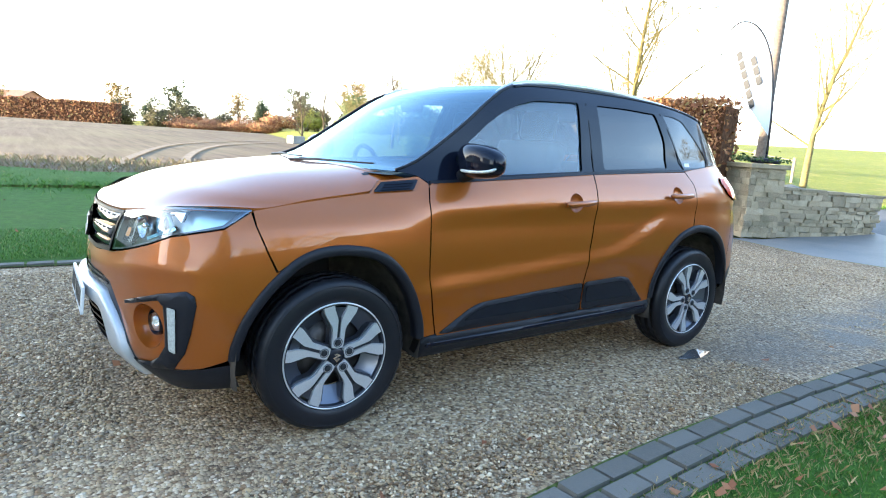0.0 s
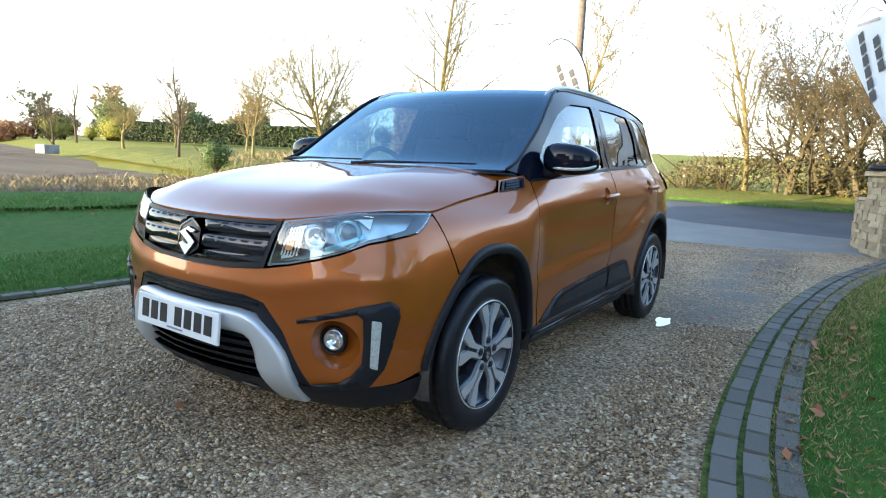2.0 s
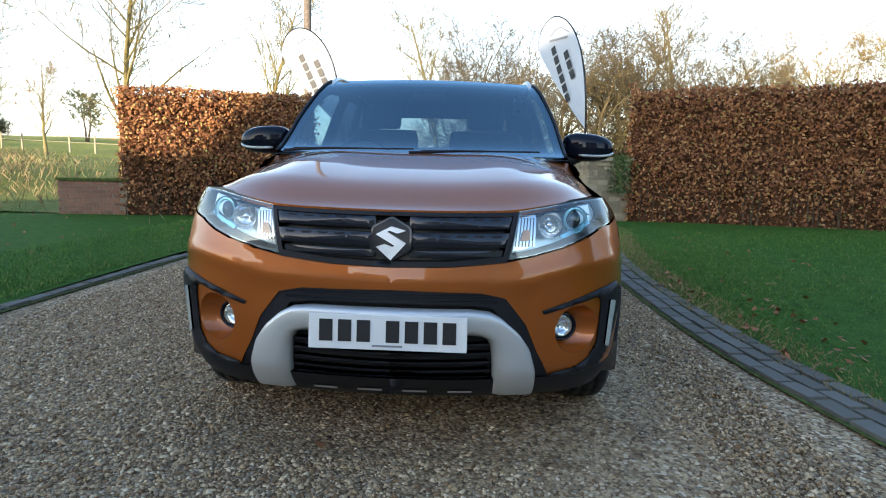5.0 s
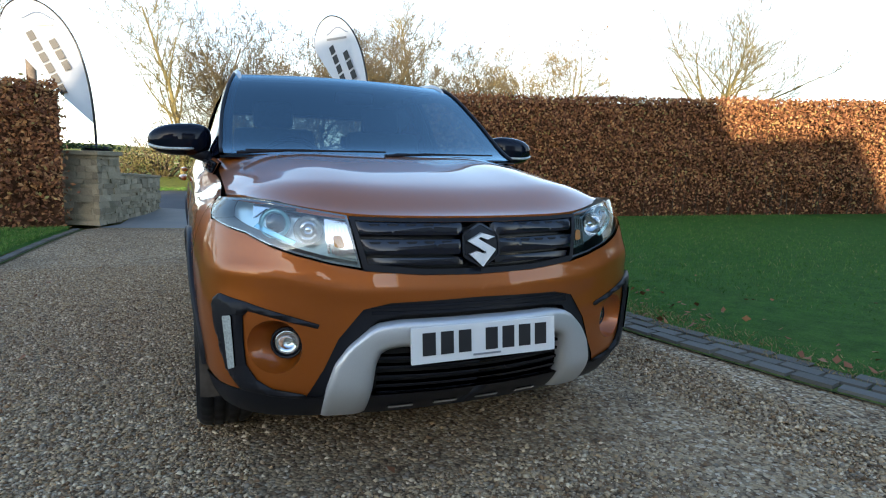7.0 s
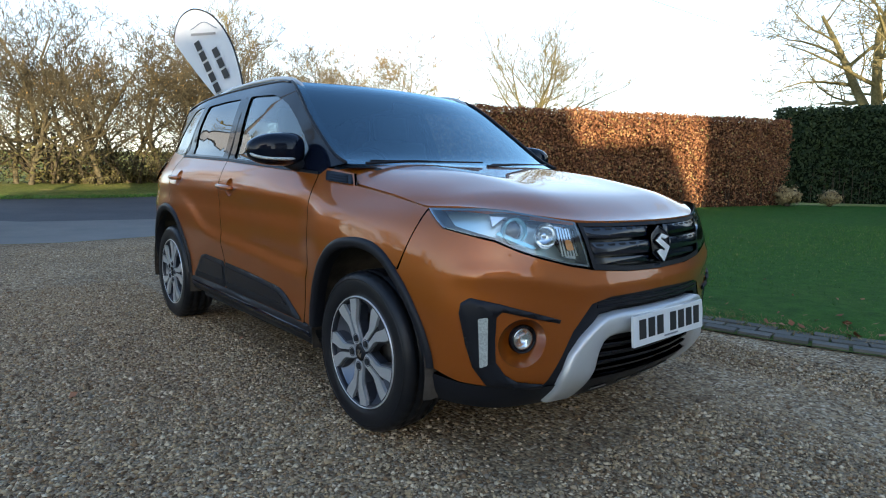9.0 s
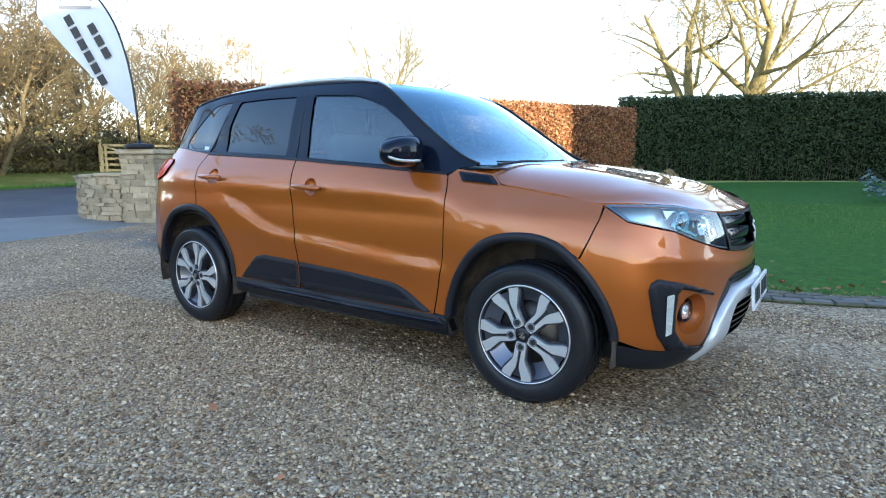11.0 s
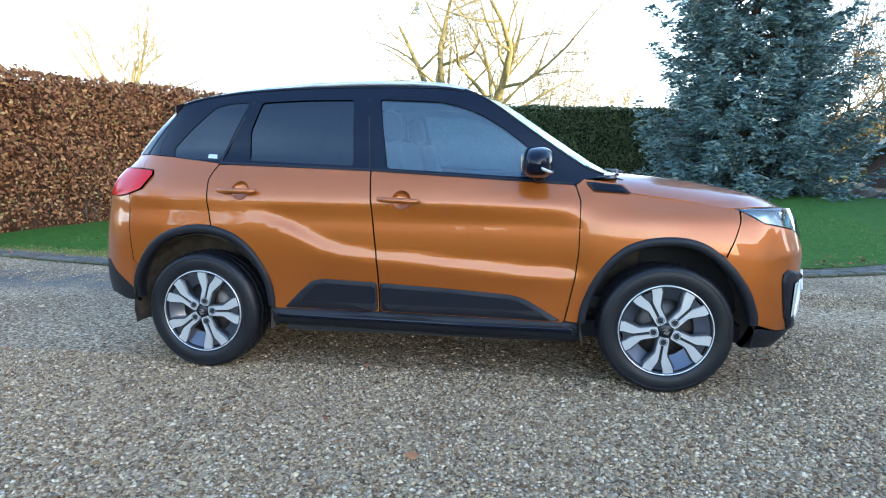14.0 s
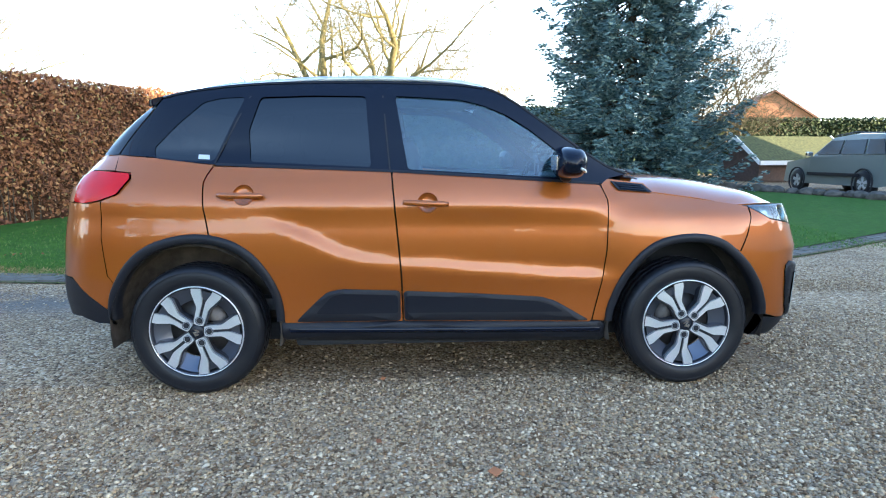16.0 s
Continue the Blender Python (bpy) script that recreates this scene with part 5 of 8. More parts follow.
def estate_car(at, turn):
    """A tall grey estate car, seen from some way off; nose towards +x."""
    root = thing("estate_car", "grey green estate car parked on gravel", "car", at=at, turn=turn)

    def shell(sections, material, nm, label=""):
        v, f = [], []
        for x, w, z0, z1, wt in sections:
            v += [(x, -w, z0), (x, -(w * 0.55 + wt * 0.45), (z0 + z1) / 2), (x, -wt, z1), (x, -wt * 0.6, z1 + 0.03), (x, wt * 0.6, z1 + 0.03), (x, wt, z1), (x, w * 0.55 + wt * 0.45, (z0 + z1) / 2), (x, w, z0)]
        m = 8
        for i in range(len(sections) - 1):
            for j in range(m - 1):
                f.append([i * m + j, i * m + j + 1, (i + 1) * m + j + 1, (i + 1) * m + j])
        f += [list(range(m)), list(range((len(sections) - 1) * m, len(sections) * m))[::-1]]
        return put(nm, mesh_from(nm, v, f, material, False), root, label)
    shell([(2.36, 0.70, 0.42, 0.72, 0.62), (2.25, 0.86, 0.30, 0.92, 0.78), (1.2, 0.94, 0.28, 1.04, 0.86), (0.9, 0.94, 0.28, 1.10, 0.88), (-2.0, 0.94, 0.28, 1.14, 0.86), (-2.34, 0.88, 0.34, 1.12, 0.80), (-2.42, 0.80, 0.42, 0.75, 0.78)], ESTATE_PAINT, "body")
    shell([(0.95, 0.86, 1.06, 1.10, 0.80), (0.25, 0.85, 1.08, 1.64, 0.66), (-0.6, 0.85, 1.10, 1.72, 0.68), (-1.6, 0.84, 1.10, 1.70, 0.66), (-1.95, 0.83, 1.10, 1.62, 0.64), (-2.32, 0.80, 1.08, 1.16, 0.74)], ESTATE_PAINT, "roof")
    for sg in (1, -1):
        for x0, x1, xa, xb in ((0.72, -0.30, 0.22, -0.30), (-0.38, -1.28, -0.38, -1.20), (-1.36, -2.05, -1.30, -1.80)):
            bm = bmesh.new()
            o = [(x0, 1.16, 0.866), (x1, 1.16, 0.866), (xb, 1.56, 0.742), (xa, 1.56, 0.742)]
            vs = [bm.verts.new((x, sg * y, z)) for x, z, y in o] + [bm.verts.new((x, sg * (y - 0.02), z)) for x, z, y in o]
            bm.faces.new(vs[:4])
            bm.faces.new(vs[:3:-1])
            for i in range(4):
                bm.faces.new((vs[i], vs[(i + 1) % 4], vs[4 + (i + 1) % 4], vs[4 + i]))
            part("window", bm, PANE, root)
        part("tail_lamp", box_bm((0.10, 0.08, 0.42), (-2.27, sg * 0.79, 1.10), 0.03, (0, 18, 0)), RED, root, "tall red rear lamp")
        part("bumper_strip", box_bm((2.2, 0.03, 0.10), (-0.2, sg * 0.965, 0.58), 0.01), PLASTIC, root)
        part("roof_rail", tube_bm([(0.2, sg * 0.62, 1.70), (-0.6, sg * 0.64, 1.78), (-1.8, sg * 0.62, 1.72)], 0.02, 6), GRILLE, root)
        part("door_mirror", box_bm((0.12, 0.18, 0.14), (0.78, sg * 1.02, 1.17), 0.03), CHROME, root, "pale door mirror")
        for x in (1.43, -1.43):
            w = part("wheel", lathe_bm([(0.20, 0.10), (0.30, 0.10), (0.35, 0.06), (0.36, -0.10), (0.20, -0.12)], 28, "y", at=(0, 0, 0)), RUBBER, root, "", True)
            w.matrix_basis = pose(x, sg * 0.84, 0.36, 0, 0, 0 if sg > 0 else 180)
            rim = part("rim", lathe_bm([(0.225, 0.09), (0.215, 0.105), (0.195, 0.105), (0.18, 0.06), (0.0, 0.05)], 24, "y"), ALLOY_DARK, w, "", True)
            for k in range(5):
                bm = slab_bm([(-0.03, 0.03), (0.03, 0.03), (0.045, 0.20), (-0.045, 0.20)], -0.03, m=pose(0, 0, 0, 0, 72 * k, 0) @ pose(0, 0.10, 0))
                part("spoke", bm, MACHINED, w)
            a = part("wheel_arch", lathe_bm([(0.40, 0.0), (0.40, 0.03), (0.36, 0.03), (0.36, 0.0)], 28, "y", at=(x, sg * 0.93 if sg > 0 else sg * 0.96, 0.38)), DARK, root, "", True)
    part("rear_window", box_bm((0.04, 1.20, 0.40), (-2.16, 0, 1.38), 0.01, (0, 24, 0)), PANE, root)
    part("number_plate", box_bm((0.02, 0.52, 0.11), (-2.42, 0, 0.80)), GATE_WOOD, root)
    return root


estate_car((12.8, 12.77, -0.075), 88).scale = (0.99, 0.99, 0.97)

# unseen house behind the camera, with wings added to shade drive and hedges
def range_of(name, label, y0, y1, x, eaves, ridge):
    root = thing(name, label, "house", "house behind the drive", (x, (y0 + y1) / 2, 0), -90)
    w = y1 - y0
    part("wall", box_bm((w, 7.6, eaves), (0, 4.0, eaves / 2)), CREAM, root)
    for s in (1, -1):
        rise = math.degrees(math.atan2(ridge - eaves, 4.0))
        part("roof_slope", box_bm((w, math.hypot(4.3, ridge - eaves), 0.16), (0, 4.0 - s * 2.0, (eaves + ridge) / 2), 0, (s * rise, 0, 0)), ROOF_TILE, root)
    return root


range_of("house", "plain cream rendered house with a tiled roof", 0.42, 11.55, 18.5, 6.9, 9.4)
# added blocks: heights and gaps set the sun strips on the hedges
range_of("garage", "unseen cream rendered block with a tiled roof, added to shade the hedge below its top", -7.74, -3.29, 18.5, 4.4, 6.8)
range_of("link_building", "unseen low cream rendered block, added to darken a bright gap mirrored in the bumper", -3.29, 0.42, 18.5, 3.0, 4.0)
range_of("house_wing", "unseen tall cream rendered block with a tiled roof, added to shade drive and hedge", -19.4, -7.74, 18.5, 5.5, 9.2)
range_of("outbuilding", "unseen low cream rendered block with a tiled roof, added to shade the short hedge's foot", -27.1, -19.4, 18.5, 4.2, 6.3)

# ---- the orange car: its skin is a plan curve, pushed in or out by height ----
PLAN = [(2.05, 0), (2.045, 0.15), (2.025, 0.32), (1.99, 0.47), (1.95, 0.60), (1.90, 0.70), (1.825, 0.785), (1.72, 0.84), (1.58, 0.868), (1.25, 0.884), (0.8, 0.887),
        (0.0, 0.888), (-0.8, 0.887), (-1.25, 0.882), (-1.5, 0.866), (-1.7, 0.832), (-1.84, 0.78), (-1.94, 0.70), (-2.01, 0.58), (-2.05, 0.4), (-2.07, 0)]


def make_plan():
    pts = np.array(PLAN)
    k = np.r_[0, np.cumsum(np.hypot(*np.diff(pts, axis=0).T))]
    fine = spline(k, pts, np.linspace(0, k[-1], 1200))
    fine[0, 1] = fine[-1, 1] = 0
    arc = np.r_[0, np.cumsum(np.hypot(*np.diff(fine, axis=0).T))]
    t = np.gradient(fine, arc, axis=0)
    t /= np.linalg.norm(t, axis=1, keepdims=True)
    return arc, fine, np.stack([t[:, 1], -t[:, 0]], 1)


ARC, CURVE, NORMAL = make_plan()


def AX(x):
    """The place along the plan curve of a point of the flank at x."""
    return float(np.interp(-x, -CURVE[:, 0], ARC))


def AY(y):
    """The place along the plan curve of a point of the nose at y."""
    half = int(np.argmax(CURVE[:, 1]))
    return math.copysign(float(np.interp(abs(y), CURVE[:half, 1], ARC[:half])), y)


LEVELS = [0.18, 0.26, 0.34, 0.42, 0.50, 0.58, 0.66, 0.74, 0.82, 0.90, 0.98, 1.06, 1.12, 1.20, 1.30, 1.40, 1.50, 1.58]
SECTIONS = [
    (0.0, [-0.16, -0.07, 0.01, 0.035, 0.035, 0.028, 0.015, 0.005, -0.006, -0.03, -0.09, -0.18, -0.25, -0.35, -0.45, -0.55, -0.65, -0.75]),
    (AY(0.55), [-0.15, -0.06, -0.01, 0.0, 0.005, 0.008, 0.010, 0.004, -0.012, -0.04, -0.09, -0.18, -0.25, -0.35, -0.45, -0.55, -0.65, -0.75]),
    (AY(0.76), [-0.13, -0.05, -0.01, 0.0, 0.005, 0.010, 0.008, 0.0, -0.018, -0.045, -0.085, -0.15, -0.22, -0.30, -0.40, -0.50, -0.60, -0.70]),
    (AX(1.55), [-0.11, -0.05, -0.02, -0.008, -0.002, 0.002, 0.002, -0.002, -0.014, -0.045, -0.125, -0.20, -0.26, -0.32, -0.40, -0.5, -0.6, -0.7]),
    (AX(1.25), [-0.10, -0.05, -0.025, -0.012, -0.006, -0.002, 0.0, 0.0, -0.006, -0.028, -0.105, -0.17, -0.22, -0.26, -0.32, -0.40, -0.5, -0.6]),
    (AX(0.85), [-0.1, -0.06, -0.03, -0.025, -0.02, -0.012, -0.004, 0.0, -0.002, -0.014, -0.047, -0.104, -0.135, -0.165, -0.195, -0.23, -0.28, -0.34]),
    (AX(0.4), [-0.1, -0.06, -0.035, -0.035, -0.032, -0.02, -0.006, 0.0, 0.0, -0.01, -0.024, -0.057, -0.092, -0.124, -0.154, -0.189, -0.234, -0.289]),
    (AX(-0.5), [-0.1, -0.06, -0.035, -0.035, -0.03, -0.018, -0.004, 0.0, 0.0, -0.008, -0.016, -0.046, -0.079, -0.114, -0.146, -0.182, -0.226, -0.282]),
    (AX(-1.2), [-0.1, -0.06, -0.03, -0.018, -0.01, -0.004, 0.0, 0.004, 0.004, -0.006, -0.01, -0.04, -0.08, -0.128, -0.155, -0.185, -0.225, -0.275]),
    (AX(-1.6), [-0.12, -0.07, -0.03, -0.012, -0.004, 0.0, 0.0, 0.0, -0.004, -0.018, -0.023, -0.051, -0.09, -0.14, -0.18, -0.22, -0.26, -0.305]),
    (AX(-1.9), [-0.14, -0.08, -0.03, -0.01, 0.0, 0.0, -0.005, -0.01, -0.02, -0.035, -0.044, -0.078, -0.13, -0.21, -0.29, -0.36, -0.43, -0.5]),
    (float(ARC[-1]), [-0.14, -0.08, -0.03, -0.01, 0.0, 0.0, -0.01, -0.02, -0.03, -0.045, -0.07, -0.12, -0.18, -0.28, -0.38, -0.47, -0.55, -0.63]),
]
SECTIONS.insert(0, (-SECTIONS[1][0], SECTIONS[1][1]))
S_ARC = np.array([s for s, _ in SECTIONS])
S_OFF = np.array([o for _, o in SECTIONS])
CREASE_X = [-1.2, -1.0, -0.85, -0.7, -0.5, -0.3, 0.0, 0.4, 0.75, 0.95]
CREASE_Z = [0.96, 0.93, 0.87, 0.79, 0.70, 0.655, 0.63, 0.60, 0.58, 0.57]


def skin(a, z, off=0.0):
    """Points of the body's skin for places a along the plan (negative: right flank) and heights z."""
    a, z = np.atleast_1d(np.asarray(a, float)), np.atleast_1d(np.asarray(z, float))
    s = np.abs(a)
    rows = spline(LEVELS, S_OFF.T, z)                      # offsets of every section at these heights
    slopes = np.gradient(rows, S_ARC, axis=1)
    i = np.clip(np.searchsorted(S_ARC, s, side="right") - 1, 0, len(S_ARC) - 2)
    n = np.arange(len(s))
    h = S_ARC[i + 1] - S_ARC[i]
    t = np.clip((s - S_ARC[i]) / h, 0, 1)
    d = (2 * t**3 - 3 * t**2 + 1) * rows[n, i] + (t**3 - 2 * t**2 + t) * h * slopes[n, i] + (3 * t**2 - 2 * t**3) * rows[n, i + 1] + (t**3 - t**2) * h * slopes[n, i + 1]
    x = np.interp(s, ARC, CURVE[:, 0])
    crease = spline(CREASE_X, CREASE_Z, x)
    fade = smooth01((x + 1.15) / 0.35) * smooth01((0.95 - x) / 0.25)
    hollow = smooth01((z - crease + 0.02) / 0.095) * smooth01((0.965 - z) / 0.13)
    yn = np.interp(s, ARC, CURVE[:, 1])                     # a soft fold across the nose, rising towards the lamps
    fold = 0.668 + 0.055 * smooth01((yn - 0.38) / 0.34)
    d = d + 0.007 * np.exp(-((z - fold) / 0.036) ** 2) * smooth01((x - 1.72) / 0.12)
    d = d - (0.016 + 0.009 * smooth01((x + 0.3) / 0.5)) * fade * hollow + off
    px = x + np.interp(s, ARC, NORMAL[:, 0]) * d
    py = np.interp(s, ARC, CURVE[:, 1]) + np.interp(s, ARC, NORMAL[:, 1]) * d
    return np.stack([px, py * np.sign(a + 1e-12), z], 1)


def skin_normal(a, z):
    e = 0.006
    da = skin(a + e, z) - skin(a - e, z)
    dz = skin(a, z + e) - skin(a, z - e)
    n = np.cross(da, dz)
    return n / np.linalg.norm(n, axis=1, keepdims=True)


def rounded(points, r=0.02, steps=4):
    """The closed outline with its corners rounded."""
    out, n = [], len(points)
    for i in range(n):
        p, q, s = (np.array(points[k % n], float) for k in (i - 1, i, i + 1))
        a, b = p - q, s - q
        la, lb = np.linalg.norm(a), np.linalg.norm(b)
        k = min(r, 0.45 * la, 0.45 * lb)
        p0, p1 = q + a / la * k, q + b / lb * k
        for t in np.linspace(0, 1, steps + 1):
            out.append(tuple((1 - t) ** 2 * p0 + 2 * t * (1 - t) * q + t * t * p1))
    return out


def cut_flat(loops, step):
    """A flat mesh within the first loop and outside the others, cut along a grid: its points and faces."""
    bm = bmesh.new()
    edges = []
    for loop in loops:
        vs = [bm.verts.new((p[0], p[1], 0)) for p in loop]
        edges += [bm.edges.new((vs[i], vs[(i + 1) % len(vs)])) for i in range(len(vs))]
    bmesh.ops.triangle_fill(bm, use_beauty=True, use_dissolve=False, edges=edges)
    for axis in (0, 1):
        lo, hi = min(p[axis] for p in loops[0]), max(p[axis] for p in loops[0])
        n = max(1, int((hi - lo) / step))
        for k in range(1, n):
            co, no = [0, 0, 0], [0, 0, 0]
            co[axis], no[axis] = lo + (hi - lo) * k / n, 1
            bmesh.ops.bisect_plane(bm, geom=bm.verts[:] + bm.edges[:] + bm.faces[:], plane_co=co, plane_no=no)
    bm.verts.ensure_lookup_table()
    flat = np.array([v.co[:2] for v in bm.verts])
    faces = [[v.index for v in f.verts] for f in bm.faces]
    rim = [(e.verts[0].index, e.verts[1].index) for e in bm.edges if len(e.link_faces) == 1]
    bm.free()
    return flat, faces, rim


def panel_mesh(name, loops, material, off=0.0, thick=0.012, step=0.06, right=False, crown=None):
    """A pressed panel on the skin: outlines in (a, z), an outer face with true normals and a turned-in rim."""
    flat, faces, rim = cut_flat(loops, step)
    a, z = (-flat[:, 0] if right else flat[:, 0]), flat[:, 1]
    outer, inner, nor = skin(a, z, off), skin(a, z, off - thick), skin_normal(a, z)
    if crown:                              # rounded over: (how far it swells, over what width from its edge)
        p, q = flat[[i for i, _ in rim]], flat[[j for _, j in rim]]
        e = q - p
        t = np.clip(((flat[:, None] - p) * e).sum(-1) / np.maximum((e * e).sum(-1), 1e-12), 0, 1)
        far = np.linalg.norm(flat[:, None] - p - t[..., None] * e, axis=-1).min(1)
        k = np.clip(far / crown[1], 0, 1)
        outer = skin(a, z, off + crown[0] * np.sqrt(1 - (1 - k) ** 2))
        real = np.zeros_like(outer)
        for f in faces:
            n = np.cross(outer[f[1]] - outer[f[0]], outer[f[2]] - outer[f[0]])
            n = n if n @ nor[f[0]] > 0 else -n
            for i in f:
                real[i] += n
        nor = real / (np.linalg.norm(real, axis=1, keepdims=True) + 1e-12)
    verts, normals, out = list(outer), list(nor), []
    for f in faces:
        n = np.cross(outer[f[1]] - outer[f[0]], outer[f[2]] - outer[f[0]])
        out.append(f if n @ nor[f[0]] > 0 else f[::-1])
    for i, j in rim:
        k = len(verts)
        t = np.cross(outer[j] - outer[i], nor[i])
        t /= np.linalg.norm(t) + 1e-12
        verts += [outer[i], outer[j], inner[j], inner[i]]
        normals += [t, t, t, t]
        out.append([k, k + 1, k + 2, k + 3])
    return mesh_from(name, verts, out, material, True, normals)


def X(points):
    return [(AX(x), z) for x, z in points]


def mirrored(half):
    """A closed outline from its left half, given from the top centre round to the bottom centre."""
    return half + [(-a, z) for a, z in half[::-1] if abs(a) > 1e-6]


car = thing("car", "orange compact crossover car with a black roof, parked on gravel", "car")


def panel(name, loops, material, parent=car, label="", both=True, **kw):
    made = []
    for right in ((False, True) if both else (False,)):
        me = panel_mesh(name, loops, material, right=right, **kw)
        p = parent[int(right)] if isinstance(parent, (list, tuple)) else parent
        made.append(put(name, me, p, label))
    return made


F_ARCH = [(0.821, 0.357), (0.828, 0.42), (0.851, 0.495), (0.885, 0.575), (0.930, 0.648), (0.985, 0.712), (1.045, 0.758), (1.12, 0.788), (1.20, 0.801), (1.28, 0.803), (1.355, 0.792),
          (1.43, 0.762), (1.49, 0.716), (1.55, 0.658), (1.60, 0.592), (1.635, 0.535), (1.662, 0.47), (1.678, 0.42), (1.683, 0.376)]
R_ARCH = [(-1.680, 0.40), (-1.675, 0.464), (-1.657, 0.53), (-1.632, 0.58), (-1.58, 0.662), (-1.512, 0.73), (-1.44, 0.775), (-1.351, 0.806), (-1.27, 0.821), (-1.193, 0.823),
          (-1.11, 0.81), (-1.025, 0.778), (-0.955, 0.727), (-0.901, 0.662), (-0.858, 0.585), (-0.830, 0.508), (-0.820, 0.44), (-0.818, 0.386)]


def swept(name, outer, inner, material, profile, parent=car, label="", both=True):
    """A moulding on the skin between two lines of (a, z) with as many points, rounded by a profile of (share across, height)."""
    outer, inner = np.array(outer), np.array(inner)
    made = []
    for right in ((False, True) if both else (False,)):
        rows = []
        for k, h in profile:
            p = outer * (1 - k) + inner * k
            rows.append(skin(-p[:, 0] if right else p[:, 0], p[:, 1], h))
        n, m = len(outer), len(profile)
        v = np.concatenate(rows)
        f = [[i * n + j, i * n + j + 1, (i + 1) * n + j + 1, (i + 1) * n + j] for i in range(m - 1) for j in range(n - 1)]
        q = np.cross(v[f[m // 2 * (n - 1)][1]] - v[f[m // 2 * (n - 1)][0]], v[f[m // 2 * (n - 1)][2]] - v[f[m // 2 * (n - 1)][0]])
        out = skin_normal(np.array([(-1 if right else 1) * outer[0, 0]]), np.array([outer[0, 1]]))[0]
        made.append(put(name, mesh_from(name, v, f if q @ out > 0 else [g[::-1] for g in f], material, True), parent[int(right)] if isinstance(parent, (list, tuple)) else parent, label))
    return made


def even(points, count):
    """The line of points, run through at even steps."""
    p = np.array(points, float)
    k = np.r_[0, np.cumsum(np.hypot(*np.diff(p, axis=0).T))]
    t = np.linspace(0, k[-1], count)
    return np.stack([np.interp(t, k, p[:, 0]), np.interp(t, k, p[:, 1])], 1)


def toward(points, centre, k):
    return [(centre[0] + (x - centre[0]) * k, centre[1] + (z - centre[1]) * k) for x, z in points]


# flanks
fender = [(0.818, 0.978), (0.795, 1.052), (0.835, 1.082), (1.028, 1.058), (1.080, 1.008), (1.20, 0.992), (1.346, 0.972), (1.45, 0.958), (1.588, 0.938), (1.580, 0.886), (1.541, 0.790), (1.506, 0.716)]
fender += F_ARCH[11::-1][:] + [(0.81, 0.355), (0.755, 0.362), (0.775, 0.46), (0.803, 0.605), (0.815, 0.72), (0.817, 0.845)]
panel("front_wing", [X(fender)], PAINT, step=0.03)
door_f = rounded([(0.788, 1.052), (-0.268, 1.122), (-0.224, 0.614), (-0.218, 0.372), (0.746, 0.352), (0.768, 0.46), (0.797, 0.605), (0.809, 0.72), (0.811, 0.845), (0.812, 0.978)], 0.015)
HANDLES = ((0.005, -0.215, 0.966, 0.977, -0.095), (-0.886, -1.102, 1.011, 1.015, -0.985))   # x from, x to, z from, z to, cup


def cup_hole(handle):
    zc = (handle[2] + handle[3]) / 2
    return [(AX(handle[4]) + 0.050 * math.cos(t), zc + 0.050 * math.sin(t)) for t in np.linspace(0, 2 * math.pi, 33)[:-1]]


front_doors = panel("front_door", [X(door_f), cup_hole(HANDLES[0])], PAINT, step=0.03)
door_r = [(-0.276, 1.122), (-0.232, 0.614), (-0.226, 0.372), (-0.812, 0.372)] + [(x + 0.004, z + 0.002) for x, z in R_ARCH[::-1][:8]] + [(-1.150, 0.825), (-1.172, 0.95), (-1.178, 1.075), (-1.165, 1.11), (-1.140, 1.150)]
rear_doors = panel("rear_door", [X(door_r), cup_hole(HANDLES[1])], PAINT, step=0.03)
quarter = [(-1.146, 1.156), (-1.172, 1.112), (-1.185, 1.075), (-1.179, 0.95), (-1.158, 0.826)] + [(x - 0.002, z) for x, z in R_ARCH[9:2:-1]] + [(-1.665, 0.62), (-1.685, 0.80), (-1.690, 0.985), (-1.60, 1.016), (-1.546, 1.094), (-1.557, 1.122), (-1.65, 1.130), (-1.668, 1.205), (-1.463, 1.192)]
panel("rear_wing", [X(quarter)], PAINT, step=0.03)
bumper_r = [(-1.690, 0.80), (-1.670, 0.62), (-1.640, 0.585), (-1.664, 0.53), (-1.680, 0.464), (-1.69, 0.45), (-1.80, 0.53), (-1.88, 0.60)]
panel("rear_bumper", [X(bumper_r) + [(ARC[-1] - 0.002, 0.60), (ARC[-1] - 0.002, 0.97), (AX(-1.86), 0.97), (AX(-1.78), 0.968), (AX(-1.696), 0.982)]], PAINT)
panel("rear_bumper_skirt", [X([(-1.66, 0.372), (-1.684, 0.40), (-1.684, 0.446), (-1.80, 0.526), (-1.882, 0.596)]) + [(ARC[-1] - 0.002, 0.596), (ARC[-1] - 0.002, 0.34), (AX(-1.86), 0.40), (AX(-1.76), 0.372)]], PLASTIC)
panel("tailgate", [[(AX(-1.885), 0.975), (ARC[-1] - 0.002, 0.975), (ARC[-1] - 0.002, 1.105), (AX(-1.885), 1.105)]], PAINT)
panel("tail_lamp", [rounded(X([(-1.745, 1.128), (-1.560, 1.118), (-1.549, 1.095), (-1.602, 1.020), (-1.700, 0.988), (-1.785, 0.974), (-1.86, 0.98), (-1.87, 1.10), (-1.83, 1.13)]), 0.018)], RED, off=0.012, thick=0.03, label="red rear lamp with a clear coat")

